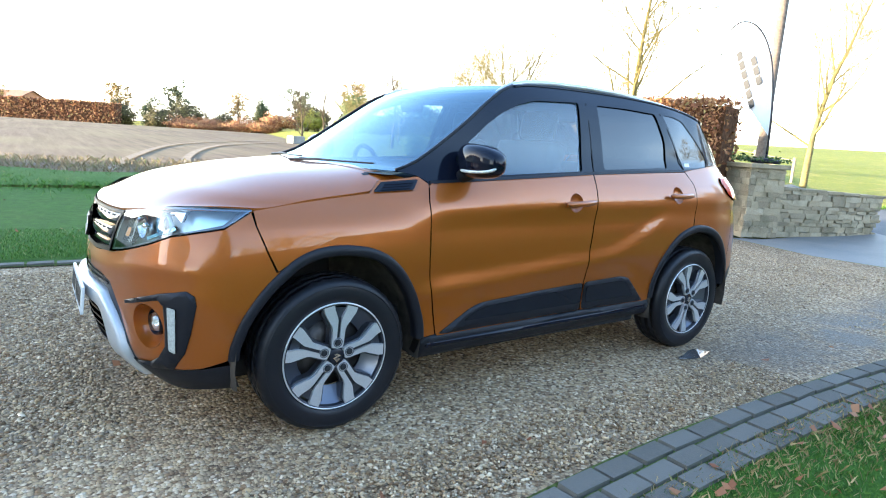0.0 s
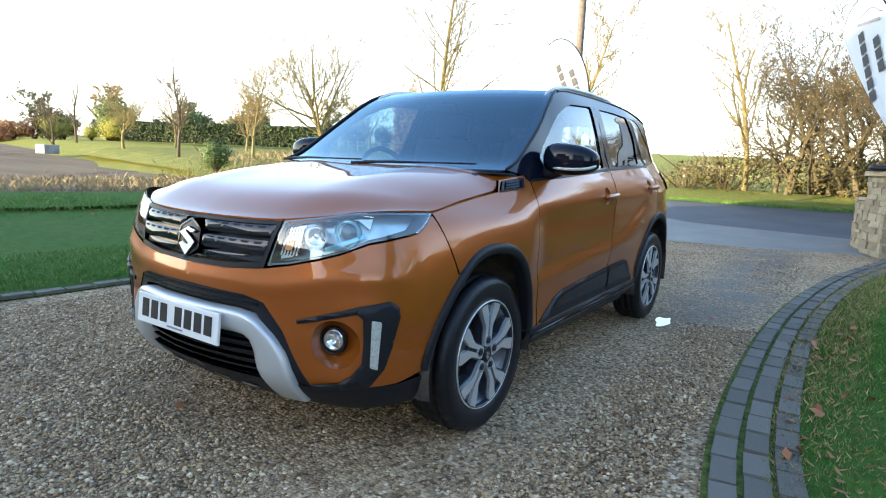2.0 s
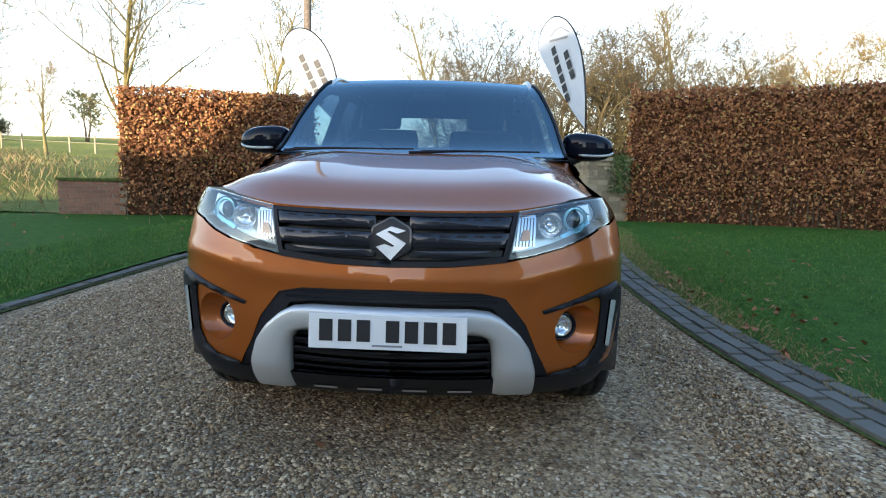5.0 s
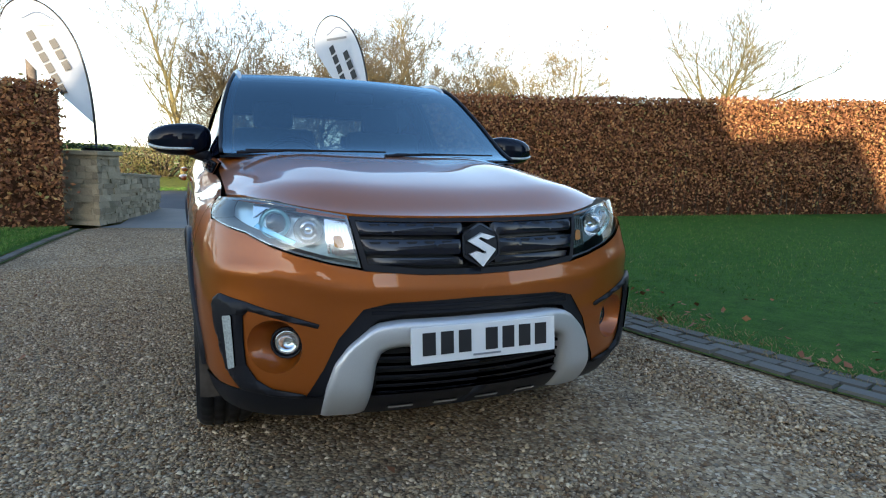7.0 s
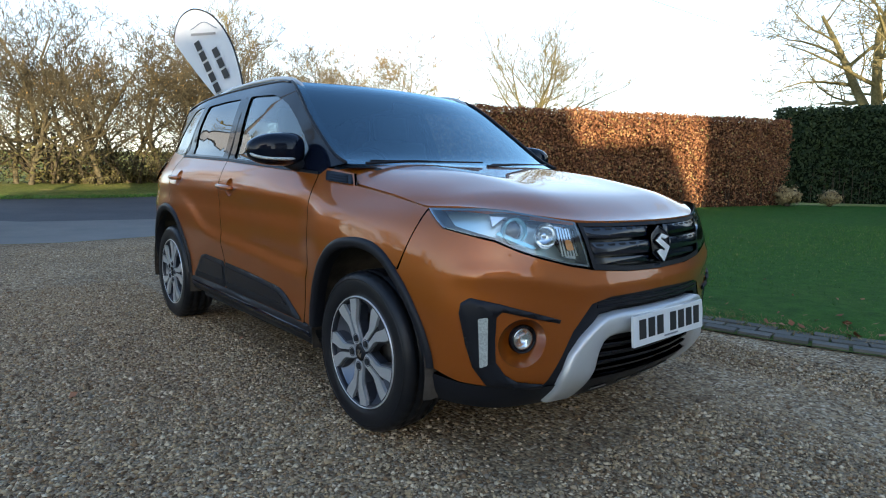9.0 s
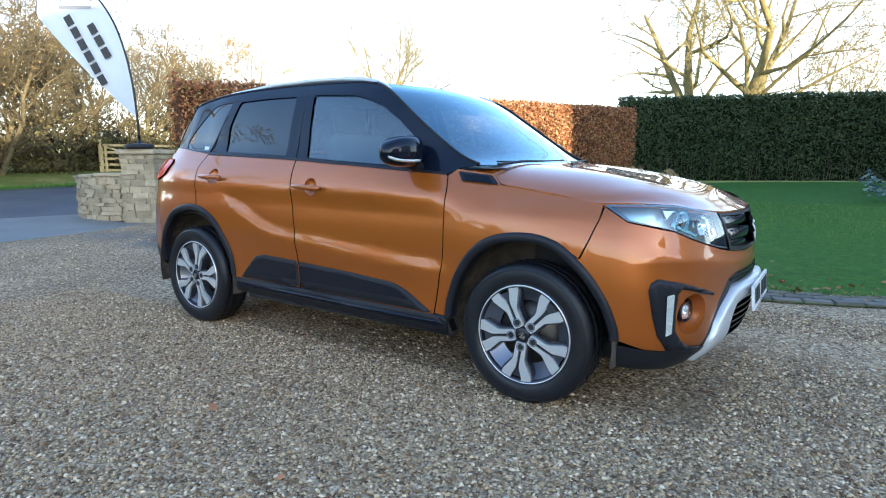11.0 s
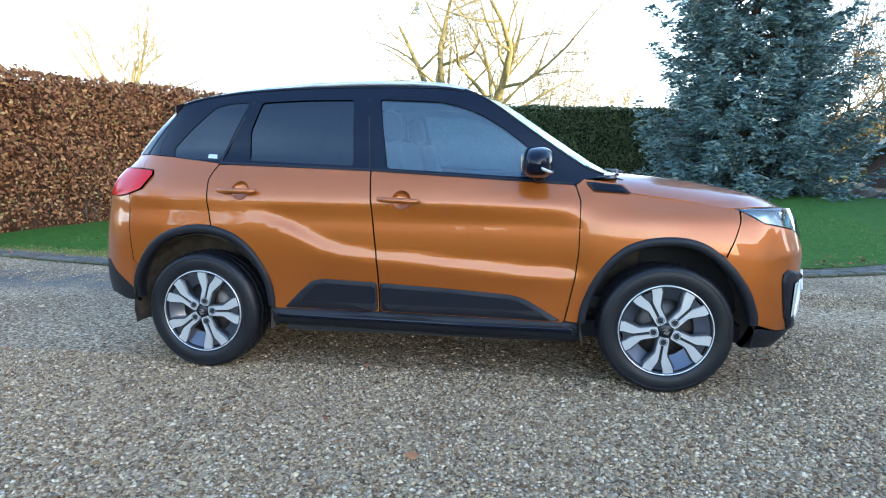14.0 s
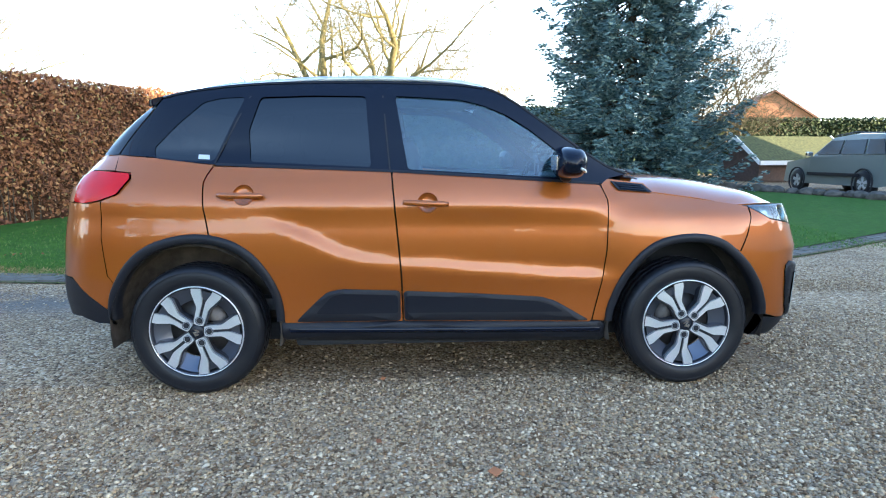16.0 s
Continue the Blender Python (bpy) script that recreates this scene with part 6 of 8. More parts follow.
# wheel arch mouldings and cladding
for arch, c in ((F_ARCH, (1.25, 0.334)), (R_ARCH, (-1.25, 0.334))):
    pts = np.array(arch)
    k = np.r_[0, np.cumsum(np.hypot(*np.diff(pts, axis=0).T))]
    fine = [tuple(p) for p in spline(k, pts, np.linspace(0, k[-1], 56))]
    swept("wheel_arch_moulding", X(toward(fine, c, 1.010)), X(toward(fine, c, 0.915)), PLASTIC, ((0, -0.006), (0, 0.006), (0.12, 0.012), (0.4, 0.015), (0.75, 0.013), (0.95, 0.006), (1, -0.004), (1, -0.045)), label="matt black wheel arch moulding")
clad_f = rounded([(-0.215, 0.374), (-0.219, 0.528), (0.10, 0.512), (0.48, 0.488), (0.555, 0.466), (0.735, 0.362), (0.70, 0.358)], 0.02)
clad_r = rounded([(-0.232, 0.374), (-0.236, 0.530), (-0.53, 0.543), (-0.60, 0.528), (-0.655, 0.48), (-0.76, 0.376)], 0.02)
panel("door_cladding", [X(clad_f)], PLASTIC, parent=front_doors, off=0.004, thick=0.02, step=0.025, crown=(0.010, 0.022), label="black plastic door cladding")
panel("door_cladding", [X(clad_r)], PLASTIC, parent=rear_doors, off=0.004, thick=0.02, step=0.025, crown=(0.010, 0.022), label="black plastic door cladding")
inset_f = rounded([(-0.205, 0.415), (-0.208, 0.505), (0.10, 0.490), (0.46, 0.468), (0.53, 0.448), (0.60, 0.410)], 0.02)
panel("cladding_inset", [X(inset_f)], GRILLE, parent=front_doors, off=0.016, thick=0.006)
inset_r = rounded([(-0.245, 0.415), (-0.248, 0.508), (-0.52, 0.520), (-0.575, 0.508), (-0.66, 0.418)], 0.02)
panel("cladding_inset", [X(inset_r)], GRILLE, parent=rear_doors, off=0.016, thick=0.006)
sill = [(-0.835, 0.378), (-0.85, 0.310), (-0.84, 0.275), (0.82, 0.235), (0.835, 0.25), (0.825, 0.352), (0.75, 0.358), (-0.22, 0.370)]
panel("sill", [X(rounded(sill, 0.03))], PLASTIC, off=-0.012, thick=0.05, step=0.025, crown=(0.022, 0.05), label="black plastic side sill")
panel("sill_step", [X(rounded([(-0.80, 0.345), (-0.80, 0.318), (0.80, 0.288), (0.80, 0.322)], 0.01))], GLOSS_BLACK, off=0.008, thick=0.02, step=0.012, crown=(0.008, 0.014))

# nose
LAMP = [(AX(1.592), 0.940), (AX(1.66), 0.942), (AY(0.78), 0.946), (AY(0.672), 0.939), (AY(0.55), 0.918), (AY(0.436), 0.900), (AY(0.42), 0.844), (AY(0.393), 0.741), (AY(0.48), 0.756), (AY(0.587), 0.784),
        (AY(0.66), 0.808), (AY(0.738), 0.844), (AX(1.70), 0.879)]
bumper = [(0.0, 0.708), (AY(0.20), 0.713), (AY(0.380), 0.729), (AY(0.48), 0.748), (AY(0.587), 0.776), (AY(0.66), 0.800), (AY(0.738), 0.836), (AX(1.70), 0.872), (AX(1.596), 0.930), (AX(1.586), 0.886), (AX(1.548), 0.790), (AX(1.514), 0.712)]
bumper += X(F_ARCH[12:]) + [(AX(1.78), 0.344), (AY(0.76), 0.336), (AY(0.66), 0.329), (AY(0.560), 0.319), (AY(0.505), 0.414), (AY(0.460), 0.514), (AY(0.385), 0.609), (AY(0.30), 0.629), (0.0, 0.636)]
FOG = (0.648, 0.487)
fog_hole = [(AY(FOG[0]) + 0.088 * math.cos(t), FOG[1] + 0.088 * math.sin(t)) for t in np.linspace(0, 2 * math.pi, 28)[:-1]]
outline = mirrored(bumper)
panel("front_bumper", [outline, fog_hole, [(-a, z) for a, z in fog_hole]], PAINT, both=False, step=0.022)
# fog lamp bowls
for s in (1, -1):
    rings, k = [], 27
    for r, off in ((0.088, 0.0), (0.0855, -0.010), (0.077, -0.032), (0.064, -0.056), (0.046, -0.066)):
        t = np.linspace(0, 2 * math.pi, k + 1)[:-1]
        shift = -0.026 * (0.088 - r) / 0.042
        rings.append(skin(s * (AY(FOG[0]) + shift + r * np.cos(t)), FOG[1] + r * np.sin(t), off))
    v = np.concatenate(rings)
    f = [[i * k + j, i * k + (j + 1) % k, (i + 1) * k + (j + 1) % k, (i + 1) * k + j] for i in range(len(rings) - 1) for j in range(k)]
    bowl = put("fog_lamp_bowl", mesh_from("fog_lamp_bowl", v, f, PAINT, True), car, "orange round recess")
    c = skin([s * (AY(FOG[0]) - 0.026)], [FOG[1]], -0.056)[0]
    n = skin_normal(np.array([s * AY(FOG[0])]), np.array([FOG[1]]))[0]
    n = Vector((0.9, 0.25 * s, 0)).normalized()
    m = Matrix.Translation(c) @ n.to_track_quat("Z", "Y").to_matrix().to_4x4()
    for nm, prof, mat in (("lamp_ring", [(0.064, -0.012), (0.062, 0.006), (0.057, 0.010), (0.053, 0.004), (0.052, -0.01)], GRILLE), ("fog_lamp", [(0.052, -0.02), (0.050, 0.0), (0.040, 0.004), (0.028, -0.012), (0.008, -0.018), (0.0, -0.018)], REFLECTOR), ("fog_lamp_glass", [(0.047, 0.004), (0.036, 0.016), (0.018, 0.022), (0.0, 0.008)], LENS)):
        bm = lathe_bm([(0.84 * r, h) for r, h in prof], 24)
        bmesh.ops.transform(bm, matrix=m, verts=bm.verts)
        part(nm, bm, mat, bowl, "round clear fog lamp", True)
arm = [(AY(0.520), 0.550), (AY(0.515), 0.562), (AY(0.62), 0.596), (AY(0.72), 0.629), (AY(0.79), 0.648), (AX(1.812), 0.646), (AX(1.790), 0.629), (AX(1.785), 0.594), (AX(1.805), 0.484), (AX(1.825), 0.404), (AX(1.845), 0.369), (AY(0.75), 0.336), (AY(0.66), 0.320), (AY(0.565), 0.309),
       (AY(0.560), 0.326), (AY(0.66), 0.348), (AY(0.70), 0.376), (AY(0.728), 0.424), (AY(0.732), 0.504), (AY(0.730), 0.584), (AY(0.715), 0.602), (AY(0.69), 0.596), (AY(0.62), 0.576)]
panel("fog_lamp_surround", [arm], PLASTIC, off=0.006, thick=0.03, step=0.018, crown=(0.010, 0.016), label="black plastic lamp surround")
drl = rounded([(AX(1.838), 0.582), (AY(0.752), 0.588), (AY(0.750), 0.418), (AX(1.844), 0.408)], 0.006)
panel("daytime_lamp", [drl], CLEAR_WHITE, off=0.022, thick=0.02, step=0.04, label="slim upright daytime running lamp")
lip = [(0.0, 0.319), (AY(0.555), 0.314), (AY(0.66), 0.324), (AY(0.76), 0.334), (AX(1.78), 0.341), (AX(1.683), 0.356), (AX(1.66), 0.284), (AX(1.64), 0.246), (AX(1.80), 0.239), (AY(0.70), 0.228), (AY(0.55), 0.222), (0.0, 0.220)]
panel("front_valance", [mirrored(lip)], PLASTIC, both=False, off=0.002, thick=0.06, step=0.06)
opening = [(0.0, 0.639), (AY(0.30), 0.633), (AY(0.388), 0.613), (AY(0.464), 0.517), (AY(0.51), 0.414), (AY(0.565), 0.314), (0.0, 0.309)]
panel("lower_grille_backing", [mirrored(opening)], DARK, both=False, off=-0.045, thick=0.01, step=0.08)
frame_in = [(0.0, 0.590), (AY(0.27), 0.586), (AY(0.345), 0.574), (AY(0.42), 0.484), (AY(0.47), 0.394), (AY(0.51), 0.309), (0.0, 0.304)]
panel("lower_grille_frame", [mirrored(opening), mirrored(frame_in)], PLASTIC, both=False, off=-0.004, thick=0.045, step=0.06)
for z0 in (0.596, 0.616, 0.446, 0.414, 0.382, 0.350, 0.322):
    w = 0.36 if z0 > 0.58 else 0.34
    panel("grille_slat", [mirrored([(0.0, z0 + 0.005), (AY(w), z0 + 0.005), (AY(w), z0 - 0.005), (0.0, z0 - 0.005)])], GRILLE, both=False, off=-0.012 if z0 < 0.58 else 0.0, thick=0.03, step=0.1)
trim_out = [(0.0, 0.574), (AY(0.27), 0.571), (AY(0.335), 0.562), (AY(0.372), 0.542), (AY(0.43), 0.490), (AY(0.472), 0.430), (AY(0.498), 0.350), (AY(0.520), 0.236)]
trim_in = [(0.0, 0.490), (AY(0.27), 0.487), (AY(0.312), 0.480), (AY(0.332), 0.466), (AY(0.346), 0.430), (AY(0.356), 0.350), (AY(0.366), 0.290), (AY(0.378), 0.236)]
line_o, line_i = [np.concatenate([even(h, 5 * 8)[::-1] * [-1, 1], even(h, 5 * 8)[1:]]) for h in (trim_out, trim_in)]
swept("skid_trim", line_o, line_i, SILVER, ((0, -0.02), (0, 0.018), (0.06, 0.026), (0.16, 0.029), (0.70, 0.027), (0.86, 0.020), (1, 0.004), (1, -0.03)), both=False, label="satin silver bumper guard")
for y0 in (-0.25, -0.083, 0.083, 0.25):
    panel("valance_slot", [rounded([(AY(y0 - 0.045), 0.256), (AY(y0 + 0.045), 0.256), (AY(y0 + 0.045), 0.245), (AY(y0 - 0.045), 0.245)], 0.003)], SILVER, both=False, off=0.008, thick=0.012, step=0.1)

# grille
grille = [(0.0, 0.892), (AY(0.25), 0.893), (AY(0.430), 0.898), (AY(0.414), 0.844), (AY(0.386), 0.740), (AY(0.378), 0.732), (AY(0.20), 0.717), (0.0, 0.712)]
panel("grille_backing", [mirrored(grille)], GRILLE, both=False, off=-0.035, thick=0.01, step=0.06)
inner = [(0.0, 0.881), (AY(0.25), 0.882), (AY(0.412), 0.886), (AY(0.372), 0.752), (AY(0.20), 0.734), (0.0, 0.730)]
panel("grille_frame", [mirrored(grille), mirrored(inner)], PLASTIC, both=False, off=0.004, thick=0.05, step=0.06)
for z0, z1, o in ((0.878, 0.838, -0.002), (0.824, 0.778, 0.004), (0.766, 0.743, -0.006)):
    w0, w1 = 0.372 + 0.30 * (z0 - 0.752), 0.372 + 0.30 * (z1 - 0.752)
    for s in (1, -1):
        loop = [(s * AY(0.06), z0), (s * AY(w0), z0 + 0.004), (s * AY(w1), z1 + 0.004), (s * AY(0.06), z1)]
        me = panel_mesh("grille_bar", [loop], GRILLE_GLOSS, off=o, thick=0.03, step=0.014, crown=(0.005, 0.012))
        put("grille_bar", me, car, "gloss black grille bar")
    for k in range(5):
        y0 = 0.10 + 0.058 * k
        for s in (1, -1):
            loop = [(s * AY(y0), z0 - 0.003), (s * AY(y0 + 0.036), z0 - 0.003), (s * AY(y0 + 0.030), z0 - 0.010), (s * AY(y0 + 0.006), z0 - 0.010)]
            if z0 > 0.79:
                put("grille_slot", panel_mesh("grille_slot", [loop], DARK, off=o + 0.0045, thick=0.006, step=0.1), car)
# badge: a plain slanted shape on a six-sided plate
hexa = [(0.078 * math.sin(t), 0.806 + 0.074 * math.cos(t)) for t in np.linspace(0, 2 * math.pi, 7)[:-1]]
badge = panel("badge_plate", [rounded(hexa, 0.012)], GRILLE, both=False, off=0.012, thick=0.03, step=0.2)[0]
zig = [(0.000, 0.846), (0.048, 0.833), (0.021, 0.824), (-0.005, 0.833), (-0.013, 0.828), (0.050, 0.792), (0.000, 0.737), (-0.048, 0.779), (-0.021, 0.788), (0.005, 0.779), (0.013, 0.784), (-0.050, 0.820)]
panel("badge_rim", [rounded(hexa, 0.012), [(a * 0.90, 0.806 + (z - 0.806) * 0.90) for a, z in rounded(hexa, 0.012)]], GRILLE_GLOSS, parent=badge, both=False, off=0.014, thick=0.01, step=0.2)
put("badge_shape", panel_mesh("badge_shape", [zig], SATIN, off=0.022, thick=0.012, step=0.2), badge, "chrome badge")

# headlamps
for s in (1, -1):
    loop = [(s * a, z) for a, z in LAMP]
    shell = put("headlamp", panel_mesh("headlamp", [loop], LAMP_SHELL, off=-0.075, thick=0.01, step=0.05), car, "clear headlamp with a bluish projector")
    wall = [(s * a, z) for a, z in LAMP]
    hole = [(AY(0.60) * s + (a - AY(0.60) * s) * 0.965, 0.852 + (z - 0.852) * 0.93) for a, z in wall]
    put("lamp_housing", panel_mesh("lamp_housing", [wall, hole], LAMP_DARK, off=-0.006, thick=0.065, step=0.06), shell)
    put("lamp_glass", panel_mesh("lamp_glass", [loop], LENS, off=0.0, thick=0.004, step=0.04), shell)

    def lamp_unit(y, z, r, off, prof, mat, nm, tilt=0.35):
        c = skin([s * AY(y)], [z], off)[0]
        n = Vector((1.0, tilt * s, 0.05)).normalized()
        bm = lathe_bm([(a * r, h * r) for a, h in prof], 24)
        bmesh.ops.transform(bm, matrix=Matrix.Translation(c) @ n.to_track_quat("Z", "Y").to_matrix().to_4x4(), verts=bm.verts)
        return part(nm, bm, mat, shell, "", True)
    dish = [(1.0, 0.5), (0.95, 0.2), (0.7, -0.15), (0.4, -0.3), (0.0, -0.34)]
    lamp_unit(0.665, 0.869, 0.048, -0.045, [(1.0, 0.3), (1.05, 0.0), (0.86, 0.25), (0.72, 0.15)], LAMP_BLUE, "projector_ring")
    lamp_unit(0.665, 0.869, 0.034, -0.042, [(1.0, 0.1), (0.85, 0.5), (0.5, 0.8), (0.0, 0.884)], LENS, "projector_lens")
    lamp_unit(0.665, 0.869, 0.032, -0.055, [(1.0, 0.1), (0.7, 0.3), (0.0, 0.384)], PANE, "projector_bulb")
    lamp_unit(0.555, 0.852, 0.046, -0.045, dish, REFLECTOR, "beam_reflector", 0.2)
    lamp_unit(0.555, 0.852, 0.014, -0.045, [(1.0, -0.5), (1.0, 0.8), (0.6, 1.3), (0, 1.4)], CHROME, "beam_bulb", 0.2)
    sig = [(s * AY(y), z) for y, z in ((0.505, 0.886), (0.440, 0.884), (0.405, 0.762), (0.470, 0.774), (0.500, 0.819))]
    put("side_reflector", panel_mesh("side_reflector", [sig], REFLECTOR, off=-0.035, thick=0.02, step=0.03), shell)
    amb = [(s * AY(y), z) for y, z in ((0.478, 0.836), (0.452, 0.836), (0.440, 0.800), (0.472, 0.800))]
    put("indicator_bulb", panel_mesh("indicator_bulb", [rounded(amb, 0.01)], AMBER, off=-0.024, thick=0.01, step=0.05), shell)
    for k in range(7):                     # upright ribs of the side reflector
        y0 = 0.425 + 0.011 * k
        rib = [(s * AY(y), z) for y, z in ((y0 + 0.012, 0.876), (y0 + 0.005, 0.876), (y0 - 0.012 + 0.001 * k, 0.780), (y0 - 0.005 + 0.001 * k, 0.780))]
        put("reflector_rib", panel_mesh("reflector_rib", [rib], REFLECTOR, off=-0.027, thick=0.008, step=0.1), shell)
    strip = [(s * AY(y), z) for y, z in ((0.73, 0.858), (0.60, 0.806), (0.59, 0.816), (0.72, 0.868))]
    put("lamp_strip", panel_mesh("lamp_strip", [strip], LAMP_BLUE, off=-0.03, thick=0.01, step=0.05), shell)
    brow = [(s * AY(y), z) for y, z in ((0.75, 0.926), (0.70, 0.930), (0.60, 0.917), (0.60, 0.907), (0.70, 0.914), (0.74, 0.884))]
    put("lamp_reflector", panel_mesh("lamp_reflector", [brow], REFLECTOR, off=-0.035, thick=0.02, step=0.04), shell)

# bonnet
LIP_Y = [0.0, 0.2, 0.43, 0.55, 0.66, 0.72, 0.755]
LIP_X = [2.022, 2.006, 1.955, 1.885, 1.785, 1.675, 1.545]
LIP_Z = [0.899, 0.900, 0.908, 0.924, 0.942, 0.949, 0.945]
SHUT_X = [0.80, 0.90, 1.075, 1.346, 1.545, 2.1]
SHUT_Z = [1.090, 1.078, 1.014, 0.977, 0.945, 0.92]
CROWN_X = [0.80, 1.00, 1.20, 1.45, 1.62, 1.78, 1.90, 2.02]
CROWN_Z = [1.128, 1.116, 1.092, 1.056, 1.026, 0.991, 0.956, 0.915]


def bonnet_point(b, t):
    y = 0.755 * abs(b)
    x0 = 0.905 + 0.17 * (1 - abs(b) ** 2)
    x1 = float(spline(LIP_Y, LIP_X, [y])[0])
    x = x0 + (x1 - x0) * t
    zs = float(np.interp(x, SHUT_X, SHUT_Z))
    zc = float(spline(CROWN_X, CROWN_Z, [x])[0]) + 0.010 * math.exp(-((y - 0.42) / 0.13) ** 2) * float(smooth01(np.array((1.95 - x) / 0.5)) * smooth01(np.array((x - 0.95) / 0.5)))
    z = zs + (zc - zs) * (1 - abs(b) ** 5.0)
    zl = float(spline(LIP_Y, LIP_Z, [y])[0])
    e = np.clip((x1 - x) / 0.24, 0, 1)
    z = zl + (z - zl) * (1 - (1 - e) ** 2.6) if e < 1 else z
    return (x, math.copysign(y, b), float(z))


def grid_mesh(name, fn, us, vs, material, thick=0.0):
    pts = np.array([[fn(u, v) for v in vs] for u in us])
    nu, nv = len(us), len(vs)
    verts = pts.reshape(-1, 3)
    faces = [[i * nv + j, (i + 1) * nv + j, (i + 1) * nv + j + 1, i * nv + j + 1] for i in range(nu - 1) for j in range(nv - 1)]
    n = np.cross(verts[faces[0][1]] - verts[faces[0][0]], verts[faces[0][2]] - verts[faces[0][0]])
    if n[2] < 0:
        faces = [f[::-1] for f in faces]
    if thick:
        k = len(verts)
        low = verts - np.array([0, 0, thick])
        ring = [i * nv for i in range(nu)] + [(nu - 1) * nv + j for j in range(1, nv)] + [i * nv + nv - 1 for i in range(nu - 2, -1, -1)] + [j for j in range(nv - 2, 0, -1)]
        verts = np.concatenate([verts, verts[ring], low[ring]])
        m = len(ring)
        faces += [[k + i, k + (i + 1) % m, k + m + (i + 1) % m, k + m + i] for i in range(m)]
    return mesh_from(name, verts, faces, material, True)


put("bonnet", grid_mesh("bonnet", bonnet_point, np.linspace(-1, 1, 49), np.r_[np.linspace(0, 0.7, 14), np.linspace(0.73, 1, 14)], PAINT, 0.02), car)
put("bonnet_underside", grid_mesh("bonnet_underside", lambda b, t: tuple(np.array(bonnet_point(b * 0.985, t)) - [0.012, 0, 0.035]), np.linspace(-1, 1, 25), np.linspace(0, 1, 14), DARK), car)
panel("wing_vent", [rounded(X([(0.845, 1.072), (1.018, 1.055), (1.066, 1.014), (0.880, 1.028)]), 0.008)], GRILLE, off=0.010, thick=0.02, step=0.05, label="black vent panel with slats")
for k in range(3):
    z0 = 1.036 + 0.011 * k
    panel("vent_slat", [X([(0.893 - 0.010 * k, z0), (1.035 - 0.012 * k, z0 - 0.012), (1.030 - 0.012 * k, z0 - 0.006), (0.890 - 0.010 * k, z0 + 0.006)])], GLOSS_BLACK, off=0.017, thick=0.01, step=0.1)

# greenhouse
PILLAR = [(0.93, 1.103), (0.835, 1.140), (0.725, 1.209), (0.615, 1.285), (0.5, 1.367), (0.39, 1.447), (0.29, 1.510), (0.2, 1.547)]
ROOF_EDGE = [(0.09, 1.563), (-0.07, 1.571), (-0.366, 1.577), (-0.661, 1.575), (-0.958, 1.562), (-1.25, 1.531), (-1.43, 1.492)]
upper = [(-1.668, 1.209), (-1.463, 1.197), (-1.140, 1.160), (-0.272, 1.127), (0.30, 1.093), (0.790, 1.058), (0.84, 1.086)] + PILLAR + [(x, z - 0.007) for x, z in ROOF_EDGE]
F_GLASS = rounded([(-0.252, 1.504), (0.082, 1.485), (0.2, 1.454), (0.312, 1.409), (0.43, 1.336), (0.55, 1.243), (0.628, 1.173), (0.606, 1.088), (-0.19, 1.134)], 0.02)
R_GLASS = rounded([(-0.925, 1.494), (-0.66, 1.504), (-0.402, 1.502), (-0.373, 1.146), (-0.968, 1.173), (-0.977, 1.330)], 0.02)
Q_GLASS = rounded([(-1.0, 1.494), (-1.12, 1.489), (-1.216, 1.468), (-1.34, 1.357), (-1.46, 1.237), (-1.44, 1.186), (-1.15, 1.175)], 0.025)
upper_skin = panel("window_surround", [X(upper), X(F_GLASS), X(R_GLASS), X(Q_GLASS)], GLOSS_BLACK, thick=0.03, step=0.05, off=-0.002, label="gloss black pillars and window frames")
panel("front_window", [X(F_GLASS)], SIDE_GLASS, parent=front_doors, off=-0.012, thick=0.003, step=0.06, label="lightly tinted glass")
panel("rear_window", [X(R_GLASS)], PRIVACY, parent=rear_doors, off=-0.010, thick=0.003, step=0.06, label="dark privacy glass")
panel("quarter_window", [X(Q_GLASS)], PRIVACY, parent=upper_skin, off=-0.006, thick=0.003, step=0.06, label="dark privacy glass")
panel("quarter_window_badge", [X([(-1.170, 1.184), (-1.172, 1.206), (-1.228, 1.209), (-1.228, 1.187)])], SILVER, parent=upper_skin, off=-0.003, thick=0.004, step=0.1)
panel("window_seam", [X([(-0.283, 1.13), (-0.276, 1.13), (-0.311, 1.505), (-0.318, 1.505)])], DARK, off=-0.0005, thick=0.004, step=0.1)
panel("window_seam", [X([(-1.146, 1.165), (-1.138, 1.165), (-0.972, 1.50), (-0.980, 1.50)])], DARK, off=-0.0005, thick=0.004, step=0.1)
panel("waist_seal", [X([(-1.135, 1.168), (-0.272, 1.133), (0.30, 1.099), (0.785, 1.066), (0.785, 1.054), (0.30, 1.086), (-0.272, 1.120), (-1.135, 1.155)])], PLASTIC, off=0.004, thick=0.012, step=0.1)

P_ARC = np.array(X(PILLAR))
P_T = np.linspace(0, 1, len(PILLAR))


def pillar_point(t):
    az = spline(P_T, P_ARC, [t])[0]
    return skin([az[0]], [az[1]], -0.004)[0]


def screen_point(s, t):
    p = pillar_point(t)
    k = 1 - s * s
    fwd, up = 0.165 * (1 - t) + 0.085 * t, -0.004 * (1 - t) + 0.010 * t
    return (p[0] + fwd * k, p[1] * s, p[2] + up * k)


put("windscreen", grid_mesh("windscreen", screen_point, np.linspace(-1, 1, 25), np.linspace(0, 1, 16), SCREEN), car, "bluish tinted windscreen, blue of the sky put into its shine")


def border(s, t):
    p = np.array(screen_point(s, t))
    return tuple(p + [-0.004, 0, -0.006])


